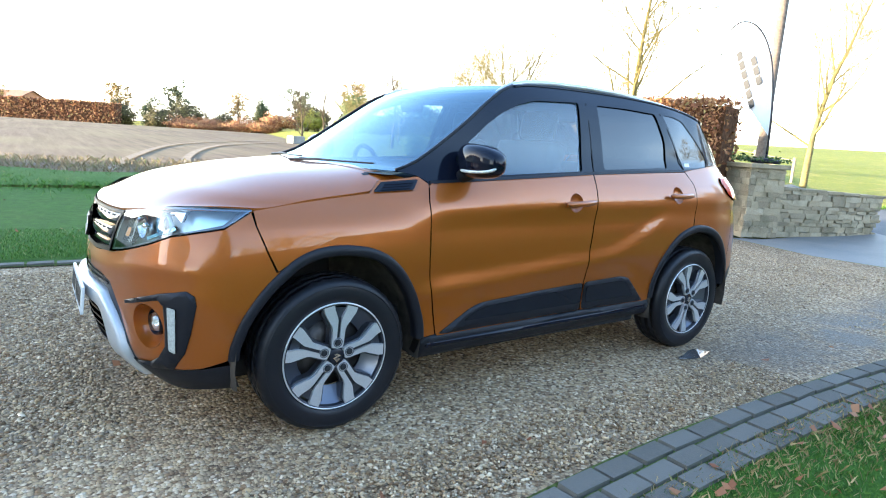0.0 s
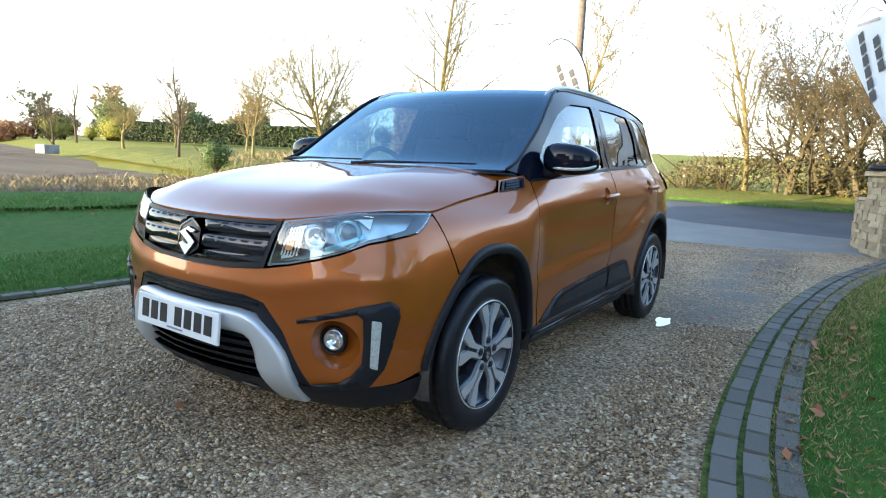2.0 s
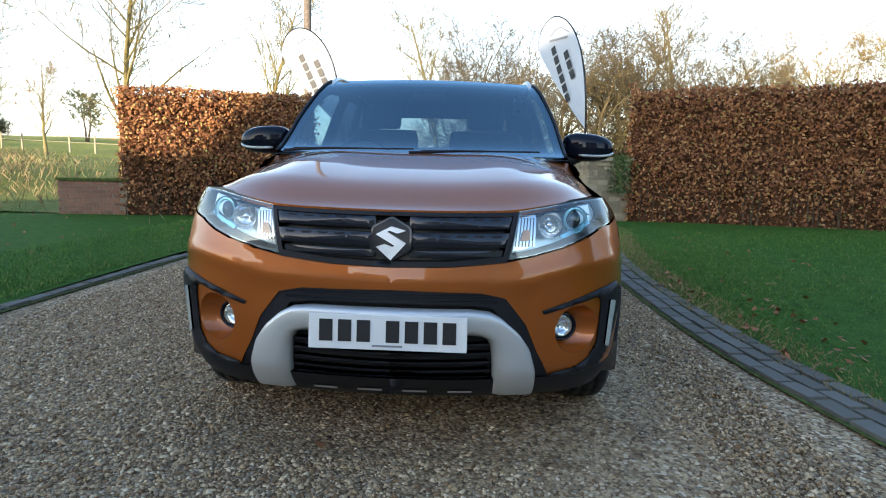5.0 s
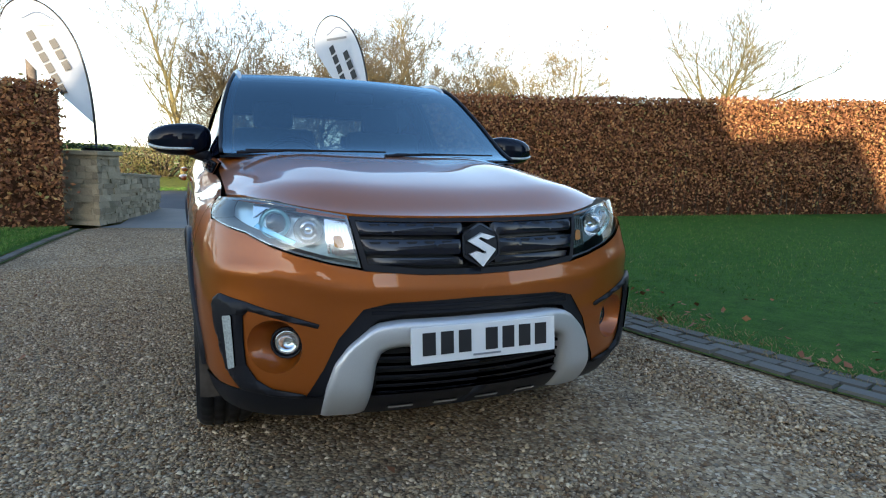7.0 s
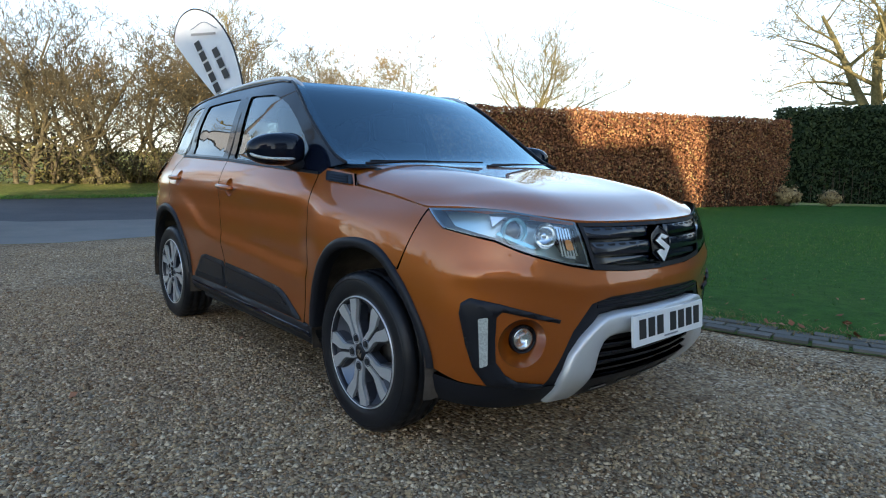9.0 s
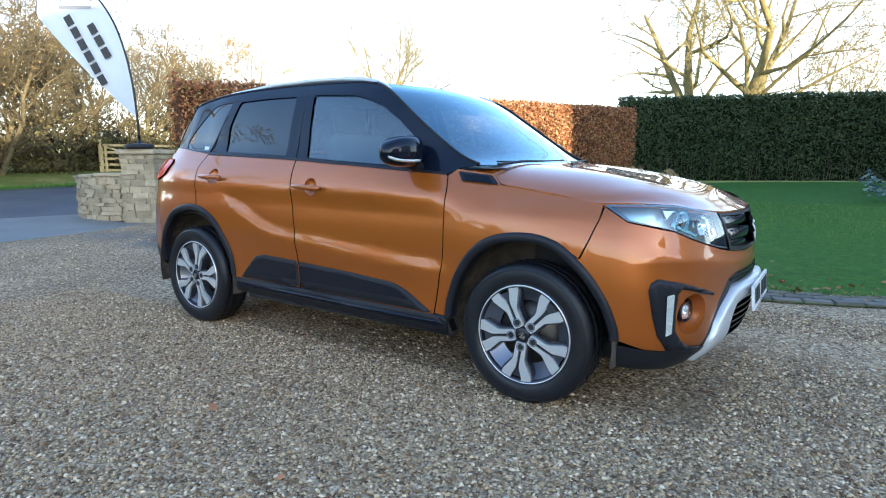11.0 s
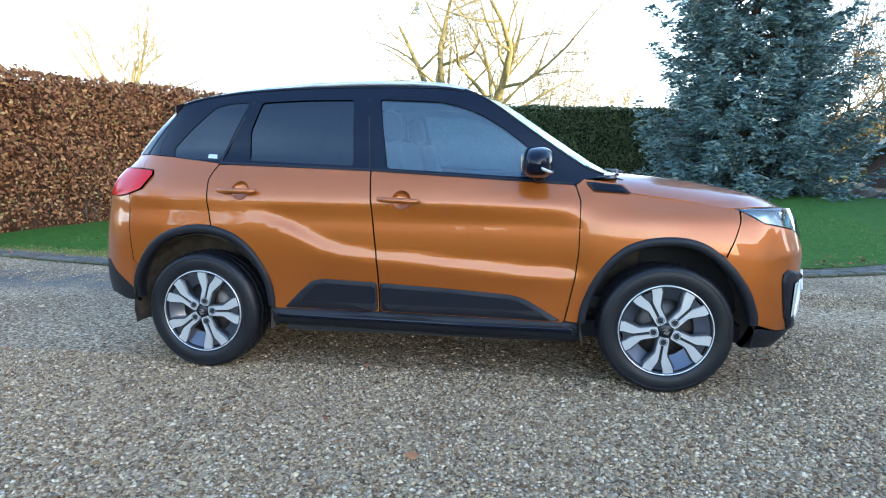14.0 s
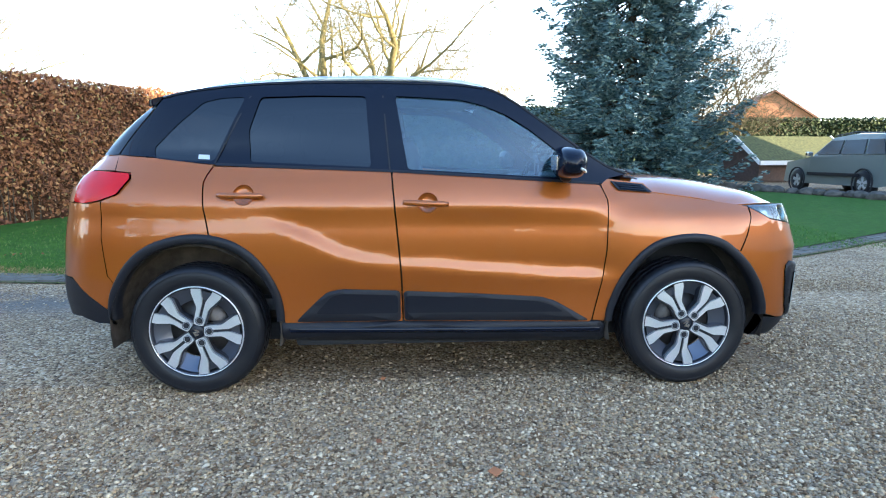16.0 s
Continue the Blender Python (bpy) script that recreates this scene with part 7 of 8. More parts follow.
put("screen_border", grid_mesh("screen_border", lambda s, t: border(s, 0.925 + 0.075 * t), np.linspace(-1, 1, 25), [0, 0.5, 1], GRILLE), car)
put("screen_border", grid_mesh("screen_border", lambda s, t: border(s, 0.05 * t), np.linspace(-1, 1, 25), [0, 0.5, 1], GRILLE), car)
for sg in (1, -1):
    put("screen_border", grid_mesh("screen_border", lambda s, t: border(sg * (1 - 0.075 * s), t), np.linspace(0, 1, 4), np.linspace(0, 1, 14), GRILLE), car)
    edge = [tuple(np.array(screen_point(sg * 0.995, t)) + [0.003, 0, 0.004]) for t in np.linspace(0.0, 1, 14)]
    part("screen_trim", tube_bm(edge, 0.008, 6), PLASTIC, car, "", True)
R_ARC = np.array([(AX(0.20), 1.547)] + X(ROOF_EDGE))
R_X = np.linspace(0, 1, len(R_ARC))


def roof_point(s, t):
    az = spline(R_X, R_ARC, [t])[0]
    p = skin([az[0]], [az[1]], -0.004)[0]
    k = 1 - s * s
    return (p[0] + 0.085 * k * (1 - t) ** 3 - 0.06 * k * t**3, p[1] * s, p[2] + (0.010 + 0.008 * min(1.0, 3 * t)) * k ** 0.8)


put("roof", grid_mesh("roof", roof_point, np.linspace(-1, 1, 25), np.linspace(0, 1, 24), GLOSS_BLACK, 0.012), car, "gloss black roof")

for sg in (1, -1):
    gutter = [tuple(np.array(roof_point(sg, t)) + [0, sg * 0.001, -0.002]) for t in np.linspace(0, 1, 30)]
    part("roof_gutter", tube_bm(gutter, 0.009, 8), GLOSS_BLACK, car, "", True)


def spoiler_point(s, t):
    p = np.array(roof_point(s, 1.0))
    return (p[0] + 0.02 - 0.10 * t, p[1] * (1.0 - 0.02 * t), p[2] + 0.008 - 0.02 * t * t)


put("spoiler", grid_mesh("spoiler", spoiler_point, np.linspace(-1, 1, 17), np.linspace(0, 1, 5), GLOSS_BLACK, 0.03), car)


def rear_low(s):
    a = ARC[-1] - (ARC[-1] - AX(-1.668)) * abs(s)
    p = skin([a], [1.205], -0.004)[0]
    return np.array((p[0], math.copysign(p[1], s) if abs(s) > 1e-6 else 0.0, p[2]))


def rear_glass(s, t):
    p0, q = np.array(roof_point(s, 1.0)), rear_low(s)
    if abs(s) > 0.999:
        az = (AX(-1.43) * (1 - t) + AX(-1.668) * t, 1.491 * (1 - t) + 1.207 * t)
        p = skin([az[0]], [az[1]], -0.004)[0]
        return (p[0], math.copysign(p[1], s), p[2])
    return tuple(p0 * (1 - t) + q * t + np.array([-0.03 * math.sin(math.pi * t), 0, 0.0]))


put("rear_screen", grid_mesh("rear_screen", rear_glass, np.linspace(-1, 1, 21), np.linspace(0, 1, 10), REAR_GLASS), car, "tinted rear screen")
for sg in (1, -1):
    put("rear_screen_border", grid_mesh("rear_screen_border", lambda s, t: tuple(np.array(rear_glass(sg * (0.86 + 0.14 * s), t)) + [-0.004, sg * 0.003, 0.003]), np.linspace(0, 1, 5), np.linspace(0, 1, 10), GLOSS_BLACK), car)
panel("tailgate_shoulder", [[(AX(-1.660), 1.132), (AX(-1.75), 1.132), (AX(-1.84), 1.134), (AX(-1.90), 1.10), (ARC[-1] - 0.002, 1.10), (ARC[-1] - 0.002, 1.205), (AX(-1.672), 1.205)]], PAINT, off=-0.003)
rail = [(-1.30, 1.520), (-1.22, 1.540), (-1.10, 1.560), (-0.661, 1.591), (-0.366, 1.597), (-0.072, 1.591), (0.09, 1.577), (0.18, 1.560), (0.25, 1.533), (0.285, 1.512)]
for sg in (1, -1):
    bm = tube_bm([(x, sg * (0.600 - 0.03 * smooth01(np.array((-x - 0.6) / 0.8))), z) for x, z in rail], [0.010, 0.013, 0.014, 0.014, 0.014, 0.014, 0.014, 0.013, 0.011, 0.007], 8)
    part("roof_rail", bm, SILVER, car, "satin silver roof rail", True)
part("aerial", tube_bm([(-1.08, 0.0, 1.565), (-1.16, 0.0, 1.64), (-1.20, 0.0, 1.675)], [0.006, 0.004, 0.003], 6), PLASTIC, car)
part("aerial_foot", lathe_bm([(0.03, 0), (0.025, 0.015), (0.01, 0.022), (0, 0.024)], 12, at=(-1.07, 0, 1.553)), PLASTIC, car)
put("cowl", grid_mesh("cowl", lambda s, t: (0.90 + 0.17 * (1 - s * s) - 0.06 + 0.13 * t, 0.745 * s, 1.098 - 0.012 * t), np.linspace(-1, 1, 15), [0, 1], PLASTIC), car)
for y0, y1, x0 in ((-0.62, -0.02, 1.0), (0.02, 0.58, 1.02)):
    pts = []
    for t in np.linspace(0, 1, 8):
        y = y0 + (y1 - y0) * t
        p = np.array(screen_point(y / 0.72, 0.018 + 0.035 * t))
        pts.append(tuple(p + [0.018, 0, 0.012]))
    w = part("wiper", tube_bm(pts, [0.0045] * 8, 6), PLASTIC, car, "black wiper")
    part("wiper_arm", tube_bm([(pts[0][0] + 0.03, y0 - 0.06, 1.105), pts[2], pts[4]], [0.008, 0.007, 0.005], 6), PLASTIC, w)

# mirrors and handles
for sg in (1, -1):
    def shell_pt(u, v):
        th, ph = math.pi * v, 2 * math.pi * u
        sx, sz, cy = math.sin(th) * math.cos(ph), math.sin(th) * math.sin(ph), math.cos(th)
        f = lambda q, e: math.copysign(abs(q) ** e, q)
        x = 0.590 + 0.066 * f(sx, 0.8) + (0.02 if sx > 0 else -0.005) * (1 - abs(cy))
        y = 0.908 + 0.142 * f(cy, 0.75)
        z = 1.166 + 0.089 * f(sz, 0.75) * (0.86 - 0.14 * cy) - 0.006 * cy
        return (x, sg * y, z)
    me = grid_mesh("door_mirror", shell_pt, np.linspace(0, 1, 29), np.linspace(0.002, 0.998, 19), GLOSS_BLACK)
    put("door_mirror", me, front_doors[0 if sg > 0 else 1], "gloss black door mirror with an indicator strip")
    bm = tube_bm([(0.615, sg * 0.765, 1.082), (0.605, sg * 0.82, 1.098), (0.60, sg * 0.86, 1.118)], [0.03, 0.032, 0.035], 10)
    part("mirror_foot", bm, PLASTIC, front_doors[0 if sg > 0 else 1], "", True)
    pts = [(np.array(shell_pt(0.925 - 0.02 * t, 0.60 - 0.50 * t)) + [0.001, 0, -0.001]).tolist() for t in np.linspace(0, 1, 12)]
    part("indicator_strip", tube_bm(pts, [0.004] + [0.0075] * 10 + [0.004], 8), CLEAR_WHITE, front_doors[0 if sg > 0 else 1], "clear indicator strip", True)
    bm = box_bm((0.006, 0.12, 0.07), (0.521, sg * 0.908, 1.166), 0.002)
    part("mirror_glass", bm, CHROME, front_doors[0 if sg > 0 else 1])
for doors, (x0, x1, z0, z1, xc) in zip((front_doors, rear_doors), HANDLES):
    for i, door in enumerate(doors):
        sg = 1 - 2 * i
        zc = z0 + (z1 - z0) * 0.5
        t = np.linspace(0, 2 * math.pi, 33)[:-1]
        rings = []
        for r, off in ((0.0505, 0.0), (0.049, -0.003), (0.042, -0.013), (0.028, -0.021), (0.012, -0.024), (0.001, -0.0245)):
            rings.append(skin(sg * (AX(xc) + r * np.cos(t)), zc + r * np.sin(t), off))
        v = np.concatenate(rings)
        k = len(t)
        f = [[a * k + j, a * k + (j + 1) % k, (a + 1) * k + (j + 1) % k, (a + 1) * k + j] for a in range(5) for j in range(k)]
        put("handle_recess", mesh_from("handle_recess", v, f, PAINT, True), door)
        pts = [tuple(skin([sg * AX(x0 + (x1 - x0) * u)], [z0 + (z1 - z0) * u], 0.014 + 0.026 * math.sin(math.pi * (0.12 + 0.76 * u)))[0]) for u in np.linspace(0, 1, 10)]
        bm = tube_bm(pts, [0.011, 0.0145, 0.0155, 0.0155, 0.0155, 0.0155, 0.0155, 0.0155, 0.0145, 0.011], 10)
        part("door_handle", bm, PAINT, door, "", True)

# plate: a white board with plain bars in place of its writing
tilt = pose(2.114, 0, 0.502, 0, -5, 0)
bm = box_bm((0.012, 0.522, 0.116), (0, 0, 0), 0.003)
bmesh.ops.transform(bm, matrix=tilt, verts=bm.verts)
plate = part("number_plate", bm, PLATE, car, "white number plate with black bars")
for i in range(7):
    y = 0.203 - 0.062 * i - (0.034 if i > 3 else 0)
    bm = box_bm((0.002, 0.044, 0.072), (0.0075, y, 0.004))
    bmesh.ops.transform(bm, matrix=tilt, verts=bm.verts)
    part("bar", bm, INK, plate)
bm = box_bm((0.002, 0.10, 0.006), (0.0075, 0, -0.044))
bmesh.ops.transform(bm, matrix=tilt, verts=bm.verts)
part("bar", bm, GREY_INK, plate)

# underbody, liners, wheels
part("underbody", box_bm((3.5, 1.30, 0.10), (0.0, 0, 0.27), 0.02), DARK, car)
part("underbody", box_bm((1.55, 1.60, 0.14), (0.0, 0, 0.30), 0.02), DARK, car)
part("engine_bay", box_bm((0.62, 1.10, 0.50), (1.45, 0, 0.60), 0.02), DARK, car)
part("radiator_panel", box_bm((0.10, 1.00, 0.46), (1.86, 0, 0.55), 0.02), DARK, car)
part("boot_floor", box_bm((0.75, 1.05, 0.50), (-1.50, 0, 0.62), 0.02), DARK, car)
for cx in (1.25, -1.25):
    for sg in (1, -1):
        bm = bmesh.new()
        k = 20
        ang = np.linspace(-0.22, math.pi + 0.22, k)
        rows = []
        for y, rr in ((0.865, 0.415), (0.84, 0.425), (0.55, 0.425), (0.545, 0.10)):
            rows.append([bm.verts.new((cx + rr * math.cos(a), sg * y, 0.345 + rr * 1.02 * math.sin(a))) for a in ang])
        for a, b in zip(rows, rows[1:]):
            for i in range(k - 1):
                bm.faces.new((a[i], a[i + 1], b[i + 1], b[i]))
        part("arch_liner", bm, LINER, car, "dusty black wheel arch liner", True)


def strip_bm(inner, outer, depth):
    """A solid strip between two lines of (x, z), its face at y = 0."""
    bm = bmesh.new()
    n = len(inner)
    a, b = [[bm.verts.new((x, 0, z)) for x, z in line] for line in (inner, outer)]
    c, d = [[bm.verts.new((x, depth, z)) for x, z in line] for line in (inner, outer)]
    for i in range(n - 1):
        for p, q in ((a, b), (b, d), (d, c), (c, a)):
            bm.faces.new((p[i], p[i + 1], q[i + 1], q[i]))
    bm.faces.new((a[0], b[0], d[0], c[0]))
    bm.faces.new((a[-1], b[-1], d[-1], c[-1]))
    return bm


def build_wheel():
    """One wheel about its own axis y, face towards +y."""
    bm = lathe_bm([(0.05, 0.02), (0.15, 0.02), (0.15, 0.0), (0.05, 0.0)], 40, "y")
    disc = part("wheel", bm, BRAKE, car, "road wheel with five split spokes", True)
    # tyre with tread grooves and cut shoulders
    prof = [(0.225, 0.080), (0.232, 0.094), (0.258, 0.103), (0.292, 0.104), (0.312, 0.098), (0.326, 0.086), (0.331, 0.070), (0.333, 0.052), (0.325, 0.050), (0.325, 0.044), (0.334, 0.042), (0.335, 0.010), (0.326, 0.008), (0.326, 0.0)]
    prof += [(r, -h) for r, h in prof[-2::-1]]
    seg = 120
    bm = bmesh.new()
    rings = []
    for r, h in prof:
        rr = []
        for i in range(seg):
            a = 2 * math.pi * (i + (0.4 if r > 0.32 and abs(h) > 0.045 else 0)) / seg
            q = r - (0.0028 if r > 0.322 and abs(h) > 0.046 and i % 3 == 0 else 0) - (0.004 if r > 0.33 and abs(h) <= 0.046 and i % 4 == 0 else 0)
            rr.append(bm.verts.new((q * math.cos(a), h, q * math.sin(a))))
        rings.append(rr)
    for a, b in zip(rings, rings[1:]):
        for i in range(seg):
            j = (i + 1) % seg
            bm.faces.new((a[i], a[j], b[j], b[i]))
    part("tyre", bm, RUBBER, disc, "black rubber tyre with road dust", True)
    part("tyre_rib", lathe_bm([(0.300, 0.1035), (0.303, 0.1055), (0.306, 0.1015)], 72, "y"), RUBBER, disc, "", True)
    rim_prof = [(0.233, 0.092), (0.230, 0.098), (0.221, 0.098), (0.219, 0.090), (0.216, 0.060), (0.212, 0.0), (0.215, -0.08), (0.232, -0.085)]
    part("rim", lathe_bm(rim_prof, 72, "y"), RIM_GREY, disc, "grey alloy rim", True)
    part("rim_lip", lathe_bm([(0.2325, 0.0945), (0.2315, 0.0990), (0.2265, 0.0988), (0.2255, 0.0900)], 72, "y"), MACHINED, disc, "", True)
    for k in range(5):
        turn = pose(0, 0, 0, 0, -72 * k, 0) @ Matrix.Diagonal((0.955, 1.0, 0.955, 1.0))
        body = [(-0.036, 0.030), (-0.036, 0.085), (-0.040, 0.128), (-0.084, 0.190), (-0.084, 0.218), (0.084, 0.218), (0.084, 0.190), (0.040, 0.128), (0.036, 0.085), (0.036, 0.030)]
        bm = slab_bm(body, -0.040, m=turn @ pose(0, 0.084, 0))
        part("spoke", bm, ALLOY_DARK, disc)
        for sg in (1, -1):
            inner = [(0.0, 0.036), (0.0, 0.080), (0.0076, 0.082), (0.0076, 0.150), (0.0080, 0.162), (0.0105, 0.174), (0.0270, 0.212), (0.0310, 0.2310)]
            outer = [(0.024, 0.040), (0.0280, 0.060), (0.0285, 0.080), (0.0295, 0.120), (0.0345, 0.136), (0.0480, 0.156), (0.0740, 0.196), (0.0800, 0.2180)]
            bm = strip_bm([(sg * x, z) for x, z in inner], [(sg * x, z) for x, z in outer], -0.014)
            bmesh.ops.transform(bm, matrix=turn @ pose(0, 0.098, 0), verts=bm.verts)
            part("spoke_face", bm, MACHINED, disc, "machined silver spoke face")
            # dark plate added in the slot, its colour standing for depth
            slot = [(0.0, 0.084), (0.0074, 0.084), (0.0074, 0.150), (0.0100, 0.174), (0.0, 0.174)]
            part("slot_insert", slab_bm([(sg * x, z) for x, z in slot], -0.004, m=turn @ pose(0, 0.0895, 0)), DARK, disc)
        # sloped shelf of the window between two spokes
        bm = bmesh.new()
        mid, rows = math.radians(126 + 72 * k), []
        for rr, yy in ((0.2165, 0.078), (0.190, 0.052), (0.150, 0.030)):
            rows.append([bm.verts.new((rr * math.cos(mid + t), yy, rr * math.sin(mid + t))) for t in np.linspace(-0.33, 0.33, 9)])
        for p, q in zip(rows, rows[1:]):
            for i in range(8):
                bm.faces.new((p[i], p[i + 1], q[i + 1], q[i]))
        part("window_shelf", bm, SHELF_GREY, disc, "", True)
        a = math.radians(90 + 72 * k)
        c = (0.060 * math.cos(a), 0.0, 0.060 * math.sin(a))
        bm = lathe_bm([(0.0205, 0.084), (0.0205, 0.0995), (0.0170, 0.0995), (0.0165, 0.0950)], 16, "y", at=c)
        part("nut_well", bm, SHELF_GREY, disc, "", True)
        bm = lathe_bm([(0.0170, 0.0975), (0.013, 0.0985), (0.012, 0.1030), (0.008, 0.1045), (0.0, 0.1045)], 12, "y", at=c)
        part("wheel_nut", bm, DARK, disc)
    part("centre_cap", lathe_bm([(0.036, 0.084), (0.036, 0.096), (0.030, 0.100), (0.0, 0.101)], 24, "y"), GRILLE, disc, "dark centre cap", True)
    zig2 = [(a * 0.34, (z - 0.806) * 0.34) for a, z in zig]
    part("cap_badge", slab_bm(zig2, 0.003, m=pose(0, 0.1005, 0)), CHROME, disc)
    return disc


first = build_wheel()
first.matrix_basis = pose(1.25, 0.772, 0.334, 0, -4, 0)
for x, y, turn, spin in ((-1.25, 0.762, 0, 21), (1.25, -0.772, 180, 28), (-1.25, -0.762, 180, -16)):
    copy_thing(first, pose(x, y, 0.334, 0, 0, turn) @ pose(0, 0, 0, 0, spin, 0))

# cabin
part("cabin_floor", box_bm((2.6, 1.30, 0.06), (-0.25, 0, 0.42)), CABIN, car)
part("dashboard", box_bm((0.34, 1.36, 0.26), (0.76, 0, 0.94), 0.06), CABIN, car, "", True)
part("dashboard_top", box_bm((0.50, 1.30, 0.06), (0.80, 0, 1.055), 0.025), CABIN, car, "", True)
for sg in (1, -1):
    part("door_lining", box_bm((1.45, 0.05, 0.60), (-0.05, sg * 0.735, 0.80), 0.02), CABIN, car)


def seat(name, x, y, w, parent):
    s = part(name, box_bm((0.50, w, 0.16), (x, y, 0.66), 0.05), SEAT, parent, "dark fabric seat", True)
    part("seat_back", box_bm((0.13, w, 0.62 if w < 0.7 else 0.50), (x - 0.26, y, 0.98 if w < 0.7 else 0.92), 0.05, (0, -14, 0)), SEAT, s, "", True)
    for yy in ((y,) if w < 0.7 else (y - 0.40, y + 0.40)):
        part("headrest", box_bm((0.09, 0.25, 0.17) if w < 0.7 else (0.08, 0.24, 0.10), (x - 0.375, yy, 1.375 if w < 0.7 else 1.25), 0.035, (0, -10, 0)), SEAT, s, "", True)
    return s


seat("front_seat", 0.12, 0.36, 0.50, car)
seat("front_seat", 0.12, -0.36, 0.50, car)
seat("rear_seat", -0.72, 0.0, 1.24, car)
circle = [(0.50 + 0.075 * math.sin(t) * 0.5, -0.36 + 0.18 * math.cos(t), 1.02 + 0.17 * math.sin(t)) for t in np.linspace(0, 2 * math.pi, 25)[:-1]]
wheel = part("steering_wheel", tube_bm(circle, 0.014, 8, closed=True), GRILLE, car, "black steering wheel", True)
part("steering_hub", box_bm((0.05, 0.16, 0.12), (0.51, -0.36, 1.01), 0.02), GRILLE, wheel)
part("rear_view_mirror", box_bm((0.03, 0.22, 0.065), (0.42, 0, 1.435), 0.02), GRILLE, car, "", True)
put("headlining", grid_mesh("headlining", lambda s, t: tuple(np.array(roof_point(s * 0.94, 0.03 + 0.94 * t)) - [0, 0, 0.035]), np.linspace(-1, 1, 13), np.linspace(0, 1, 10), CABIN_LIGHT), car)

# ---- small pieces: kerb stones, gravel, grass, fallen leaves ----


def kerb(line, rows, first, side, label, near):
    """A strip of pavers along a line, in staggered rows, each with its own slight tilt."""
    rng = random.Random(int(first * 1000) + rows)
    root = tagged(new("kerb"), label, "kerb", kind="structure")
    shapes = []
    for k in range(4):
        bm = box_bm((0.194, 0.094, 0.06), (0, 0, 0), 0.0)
        top = [v for v in bm.verts if v.co.z > 0]
        for v in top:
            v.co.x *= 0.965 + 0.01 * rng.uniform(-1, 1)
            v.co.y *= 0.93 + 0.02 * rng.uniform(-1, 1)
        me = bpy.data.meshes.new("paver")
        bm.to_mesh(me)
        bm.free()
        me.materials.append(PAVER)
        shapes.append(me)
    for r in range(rows):
        p, t = along(line, 0.212)
        off = side * (first + 0.110 * r)
        for i in range(len(p) - 1):
            u = 0.5 if r % 2 else 0.0
            a = p[i] * (1 - u) + p[i + 1] * u
            b = t[i]
            x, y = a[0] + off * b[1], a[1] - off * b[0]
            if not near[0] < x < near[1]:
                continue
            ob = put("paver", shapes[rng.randrange(4)], root)
            ob.matrix_basis = pose(x, y, gravel_z(x, y) + rng.uniform(-0.004, 0.004), rng.uniform(-1.2, 1.2), rng.uniform(-1.2, 1.2), math.degrees(math.atan2(b[1], b[0])) + rng.uniform(-1.5, 1.5))
    v, f = [], []
    p, t = along(line, 0.2)
    for i, (a, b) in enumerate(zip(p, t)):
        for o in (first - 0.07, first + 0.110 * (rows - 1) + 0.08):
            x, y = a[0] + side * o * b[1], a[1] - side * o * b[0]
            v.append((x, y, gravel_z(x, y) + 0.012))
        if i:
            f.append([2 * i - 2, 2 * i - 1, 2 * i + 1, 2 * i])
    put("joint_moss", mesh_from("joint_moss", v, f, MOSS, True), root)


kerb(KERB, 3, 0.05, 1, "grey block paver edging with mossy joints", (-7.2, 9.5))
kerb(EDGE_A, 1, 0.05, -1, "single row of grey block pavers along the lawn", (-6.8, 7.0))


def scatter_stones(name, count, seed, areas, lo, hi):
    """Loose stones, each a small squashed octahedron."""
    rng = np.random.default_rng(seed)
    weights = np.array([(x1 - x0) * (y1 - y0) for x0, x1, y0, y1 in areas])
    pick = rng.choice(len(areas), count, p=weights / weights.sum())
    ar = np.array(areas)[pick]
    x = ar[:, 0] + (ar[:, 1] - ar[:, 0]) * rng.random(count)
    y = ar[:, 2] + (ar[:, 3] - ar[:, 2]) * rng.random(count)
    s = lo + (hi - lo) * rng.random(count) ** 2.2
    z = 0.035 * smooth01((y - 0.9) / 0.8) + s * 0.25
    octa = np.array([(1, 0, 0), (0, 1, 0), (-1, 0, 0), (0, -1, 0), (0, 0, 1), (0, 0, -1)], float)
    v = octa[None] * (1 + rng.uniform(-0.35, 0.35, (count, 6, 1)))
    v = v + rng.normal(0, 0.16, v.shape)
    v *= np.stack([rng.uniform(0.8, 1.25, count), rng.uniform(0.6, 1.0, count), rng.uniform(0.45, 0.75, count)], 1)[:, None]
    a = rng.uniform(0, 6.283, count)
    ca, sa = np.cos(a)[:, None], np.sin(a)[:, None]
    v = np.stack([v[..., 0] * ca - v[..., 1] * sa, v[..., 0] * sa + v[..., 1] * ca, v[..., 2]], -1) * s[:, None, None]
    v += np.stack([x, y, z], 1)[:, None]
    f = np.array([(0, 1, 4), (1, 2, 4), (2, 3, 4), (3, 0, 4), (1, 0, 5), (2, 1, 5), (3, 2, 5), (0, 3, 5)])
    f = (f[None] + np.arange(count)[:, None, None] * 6).reshape(-1, 3)
    return tagged(put(name, quick_mesh(name, v.reshape(-1, 3), f, GRAVEL_STONE)), "loose brown and grey gravel stones on the drive", "gravel", kind="stuff")


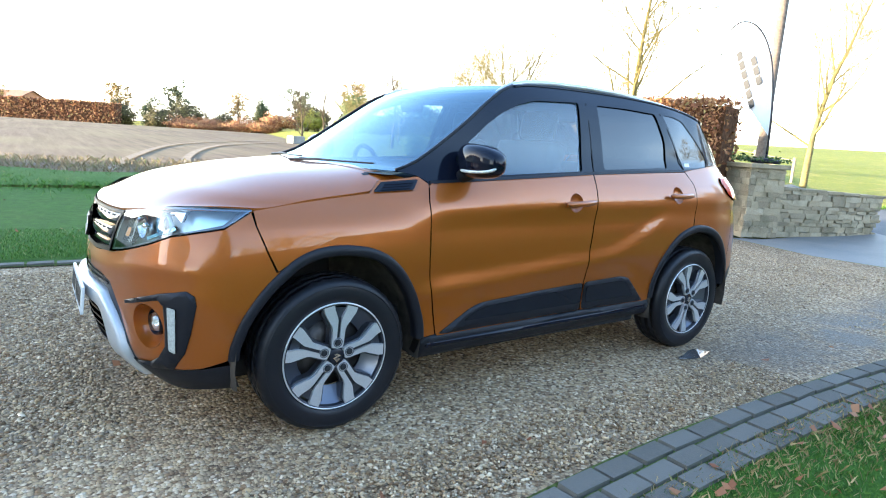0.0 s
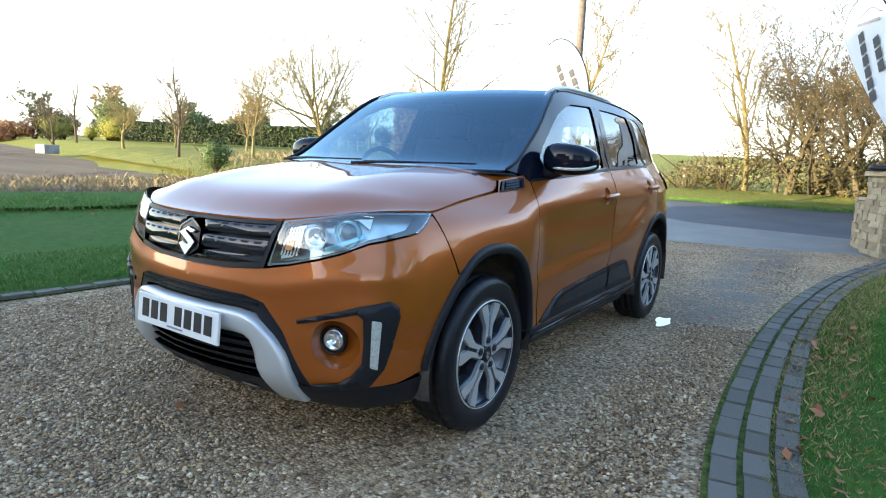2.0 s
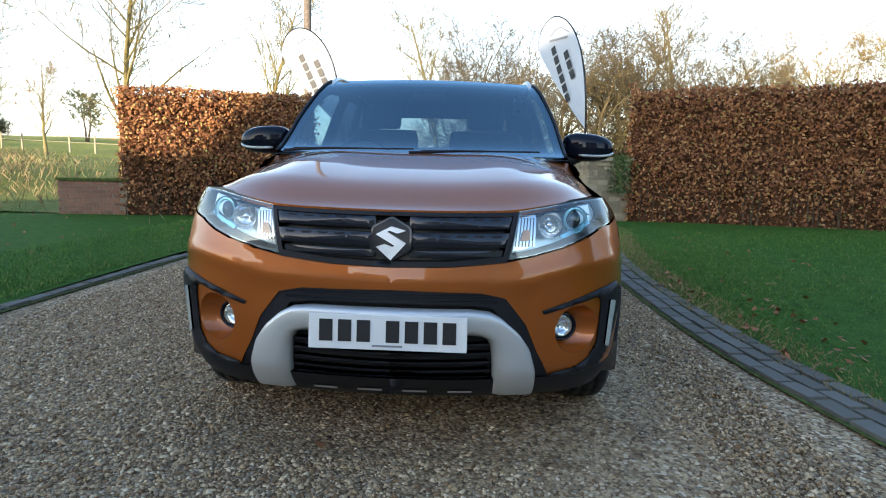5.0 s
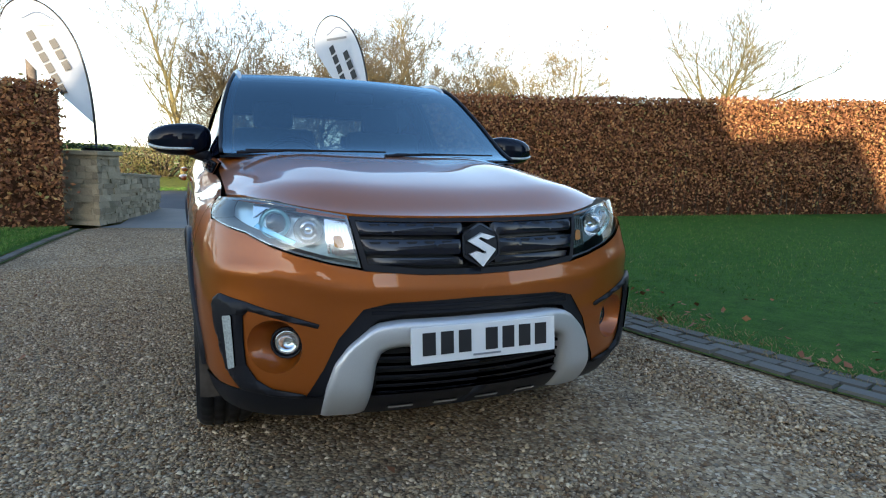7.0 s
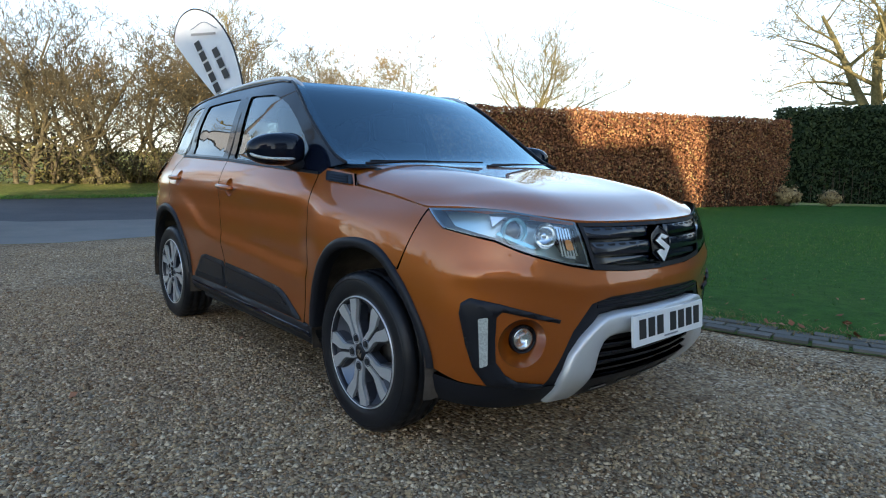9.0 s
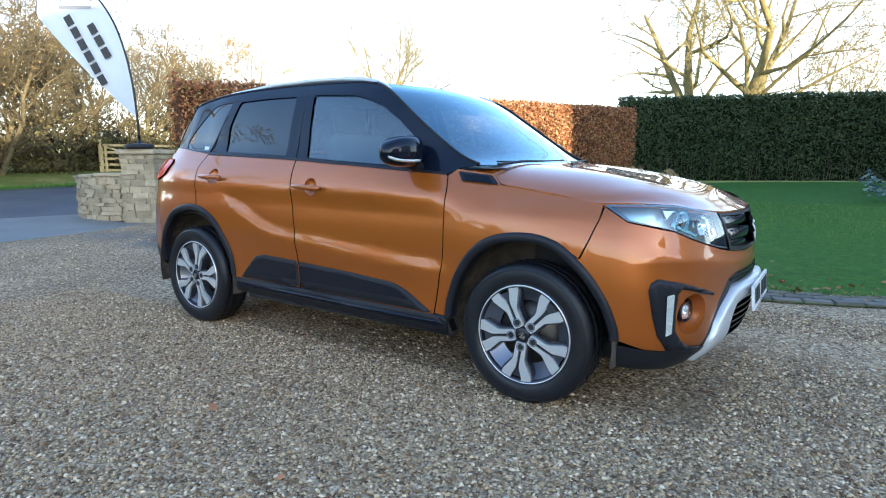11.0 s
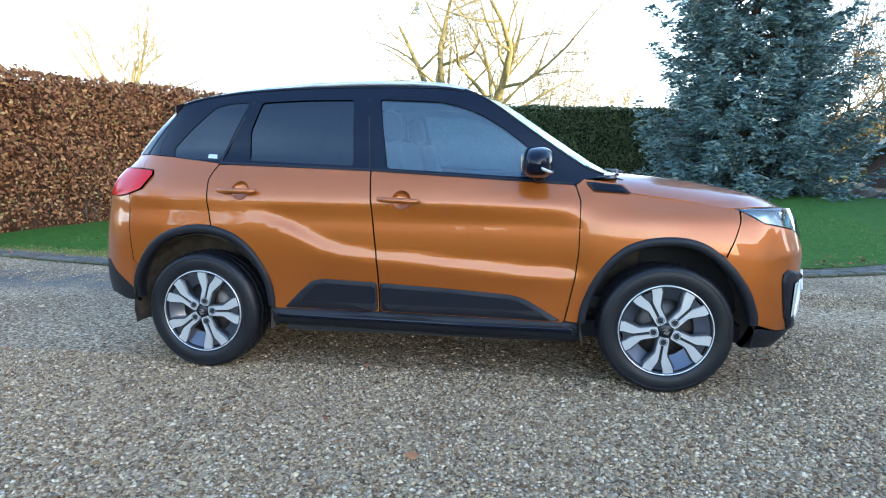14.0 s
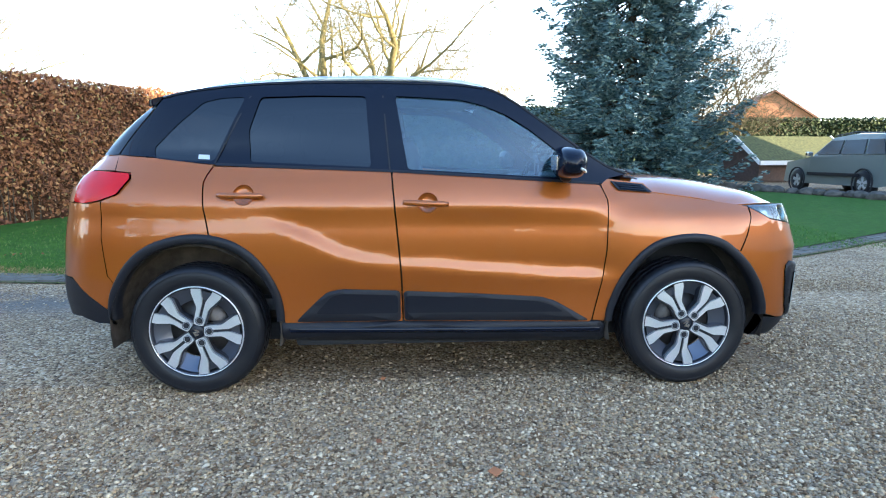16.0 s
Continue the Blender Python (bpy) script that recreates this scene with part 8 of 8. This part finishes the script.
scatter_stones("gravel_stones", 92000, 401, [(-3.0, 3.4, -2.62, -0.7), (2.0, 4.1, -0.7, 1.6), (-1.3, 2.0, 0.75, 1.62)], 0.0045, 0.012)
scatter_stones("gravel_stones", 36000, 402, [(-2.4, 2.6, -2.62, -0.7), (-0.2, 2.6, 0.7, 1.6), (2.0, 3.2, -0.8, 1.5)], 0.006, 0.015)
scatter_stones("gravel_stones", 14000, 403, [(-5.8, -3.0, -2.2, 1.7), (3.4, 6.0, -2.8, 2.3), (-2.0, 2.0, -0.7, 0.75)], 0.006, 0.014)


def scatter_grass(name, count, seed, band, line, side, lo, hi, material, label):
    """Blades of grass in a band beside a line."""
    rng = np.random.default_rng(seed)
    p, t = along(line, 0.05)
    i = rng.integers(0, len(p), count)
    d = band[0] + (band[1] - band[0]) * rng.random(count) ** 1.4
    x = p[i, 0] + side * d * t[i, 1] + rng.normal(0, 0.02, count)
    y = p[i, 1] - side * d * t[i, 0] + rng.normal(0, 0.02, count)
    return blades(name, x, y, np.full(count, 0.03), count, rng, lo, hi, material, label)


def blades(name, x, y, z, count, rng, lo, hi, material, label, wide=1.0):
    h = rng.uniform(lo, hi, count)
    a = rng.uniform(0, 6.283, count)
    w = rng.uniform(0.0018, 0.0038, count) * wide
    lx, ly = rng.normal(0, 0.45, count) * h, rng.normal(0, 0.45, count) * h
    dx, dy = np.cos(a) * w, np.sin(a) * w
    v = np.stack([np.stack([x - dx, y - dy, z], 1), np.stack([x + dx, y + dy, z], 1), np.stack([x + dx * 0.8 + lx * 0.45, y + dy * 0.8 + ly * 0.45, z + h * 0.6], 1),
                  np.stack([x + lx, y + ly, z + h * 0.95], 1)], 1).reshape(-1, 3)
    base = np.arange(count)[:, None] * 4
    f = np.concatenate([base + [0, 1, 2], base + [0, 2, 3]])
    return tagged(put(name, quick_mesh(name, v, f, material)), label, "grass", kind="stuff")


near_b = [q for q in KERB if -7 < q[0] < 5]
scatter_grass("grass_blades", 110000, 411, (0.24, 1.9), near_b, 1, 0.018, 0.048, BLADE, "green blades of the mown lawn")
scatter_grass("grass_blades", 15000, 412, (0.22, 0.62), near_b, 1, 0.02, 0.06, DRY_BLADE, "dry blades along the paver edging")
scatter_grass("grass_blades", 40000, 413, (0.20, 1.8), [q for q in EDGE_A if q[0] < 7], -1, 0.018, 0.045, BLADE, "green blades of the mown lawn")
rngb = np.random.default_rng(414)
n = 60000
gx, gy = rngb.uniform(-6, 6, n), rngb.uniform(3.2, 11, n)
blades("grass_blades", gx, gy, 0.045 + rise(gx, gy), n, rngb, 0.015, 0.045, BLADE, "green blades of the mown lawn")
n = 24000
gx, gy = rngb.uniform(-17.0, -16.2, n) - 0.5 * rngb.random(n), rngb.uniform(-12, 16, n)
blades("grass_blades", gx, gy, rise(gx, gy), n, rngb, 0.04, 0.12, BLADE, "longer grass at the edge of the lane")
n = 14000
bx = rngb.uniform(-6, 10, n)
blades("grass_blades", bx, -10.0 - 0.12 * bx + rngb.normal(0, 0.9, n), np.full(n, 0.06), n, rngb, 0.05, 0.13, BLADE, "longer grass beside the field")
n = 9000
u = rngb.random(n)
gx = -9.0 - 22.0 * u + rngb.normal(0, 2.2, n)
gy = -11.5 - 22.0 * u + rngb.normal(0, 3.0, n)
blades("grass_blades", gx, gy, rise(gx, gy) - 0.02, n, rngb, 0.10, 0.32, WEED, "tall dry grass on the bank past the ditch", 3.0)
n = 9000
gx, gy = rngb.uniform(-11, 7, n), rngb.uniform(-19, -12, n)
blades("grass_blades", gx, gy, np.full(n, 0.0), n, rngb, 0.06, 0.22, WEED, "weeds and dry stalks on the bare soil", 2.5)
rngl = np.random.default_rng(421)
edge_p, edge_t = along([q for q in KERB if -2 < q[0] < 6], 0.05)
pick = rngl.integers(0, len(edge_p), 150)
edge_d = 0.26 + 0.7 * rngl.random(150) ** 1.6
edge_leaves = np.stack([edge_p[pick, 0] + edge_d * edge_t[pick, 1], edge_p[pick, 1] - edge_d * edge_t[pick, 0], rngl.uniform(0.075, 0.10, 150)], 1)
leaf_pts = np.concatenate([edge_leaves, np.stack([rngl.uniform(-6, 3, 70), rngl.uniform(2.0, 4.0, 70), rngl.uniform(0.075, 0.10, 70)], 1), np.stack([rngl.uniform(-5.5, 4, 60), rngl.uniform(-9.0, -2.9, 60), rngl.uniform(0.05, 0.08, 60)], 1), np.stack([rngl.uniform(-3, 3, 25), rngl.uniform(-2.5, 1.5, 25), np.full(25, 0.022)], 1)])
tagged(put("fallen_leaves", leaf_mesh("fallen_leaves", leaf_pts, 0.028, FALLEN, np.tile([0, 0, 1.0], (len(leaf_pts), 1)), 0.4, 8, 0.7)), "fallen brown leaves on lawn and gravel", "leaves", kind="stuff")
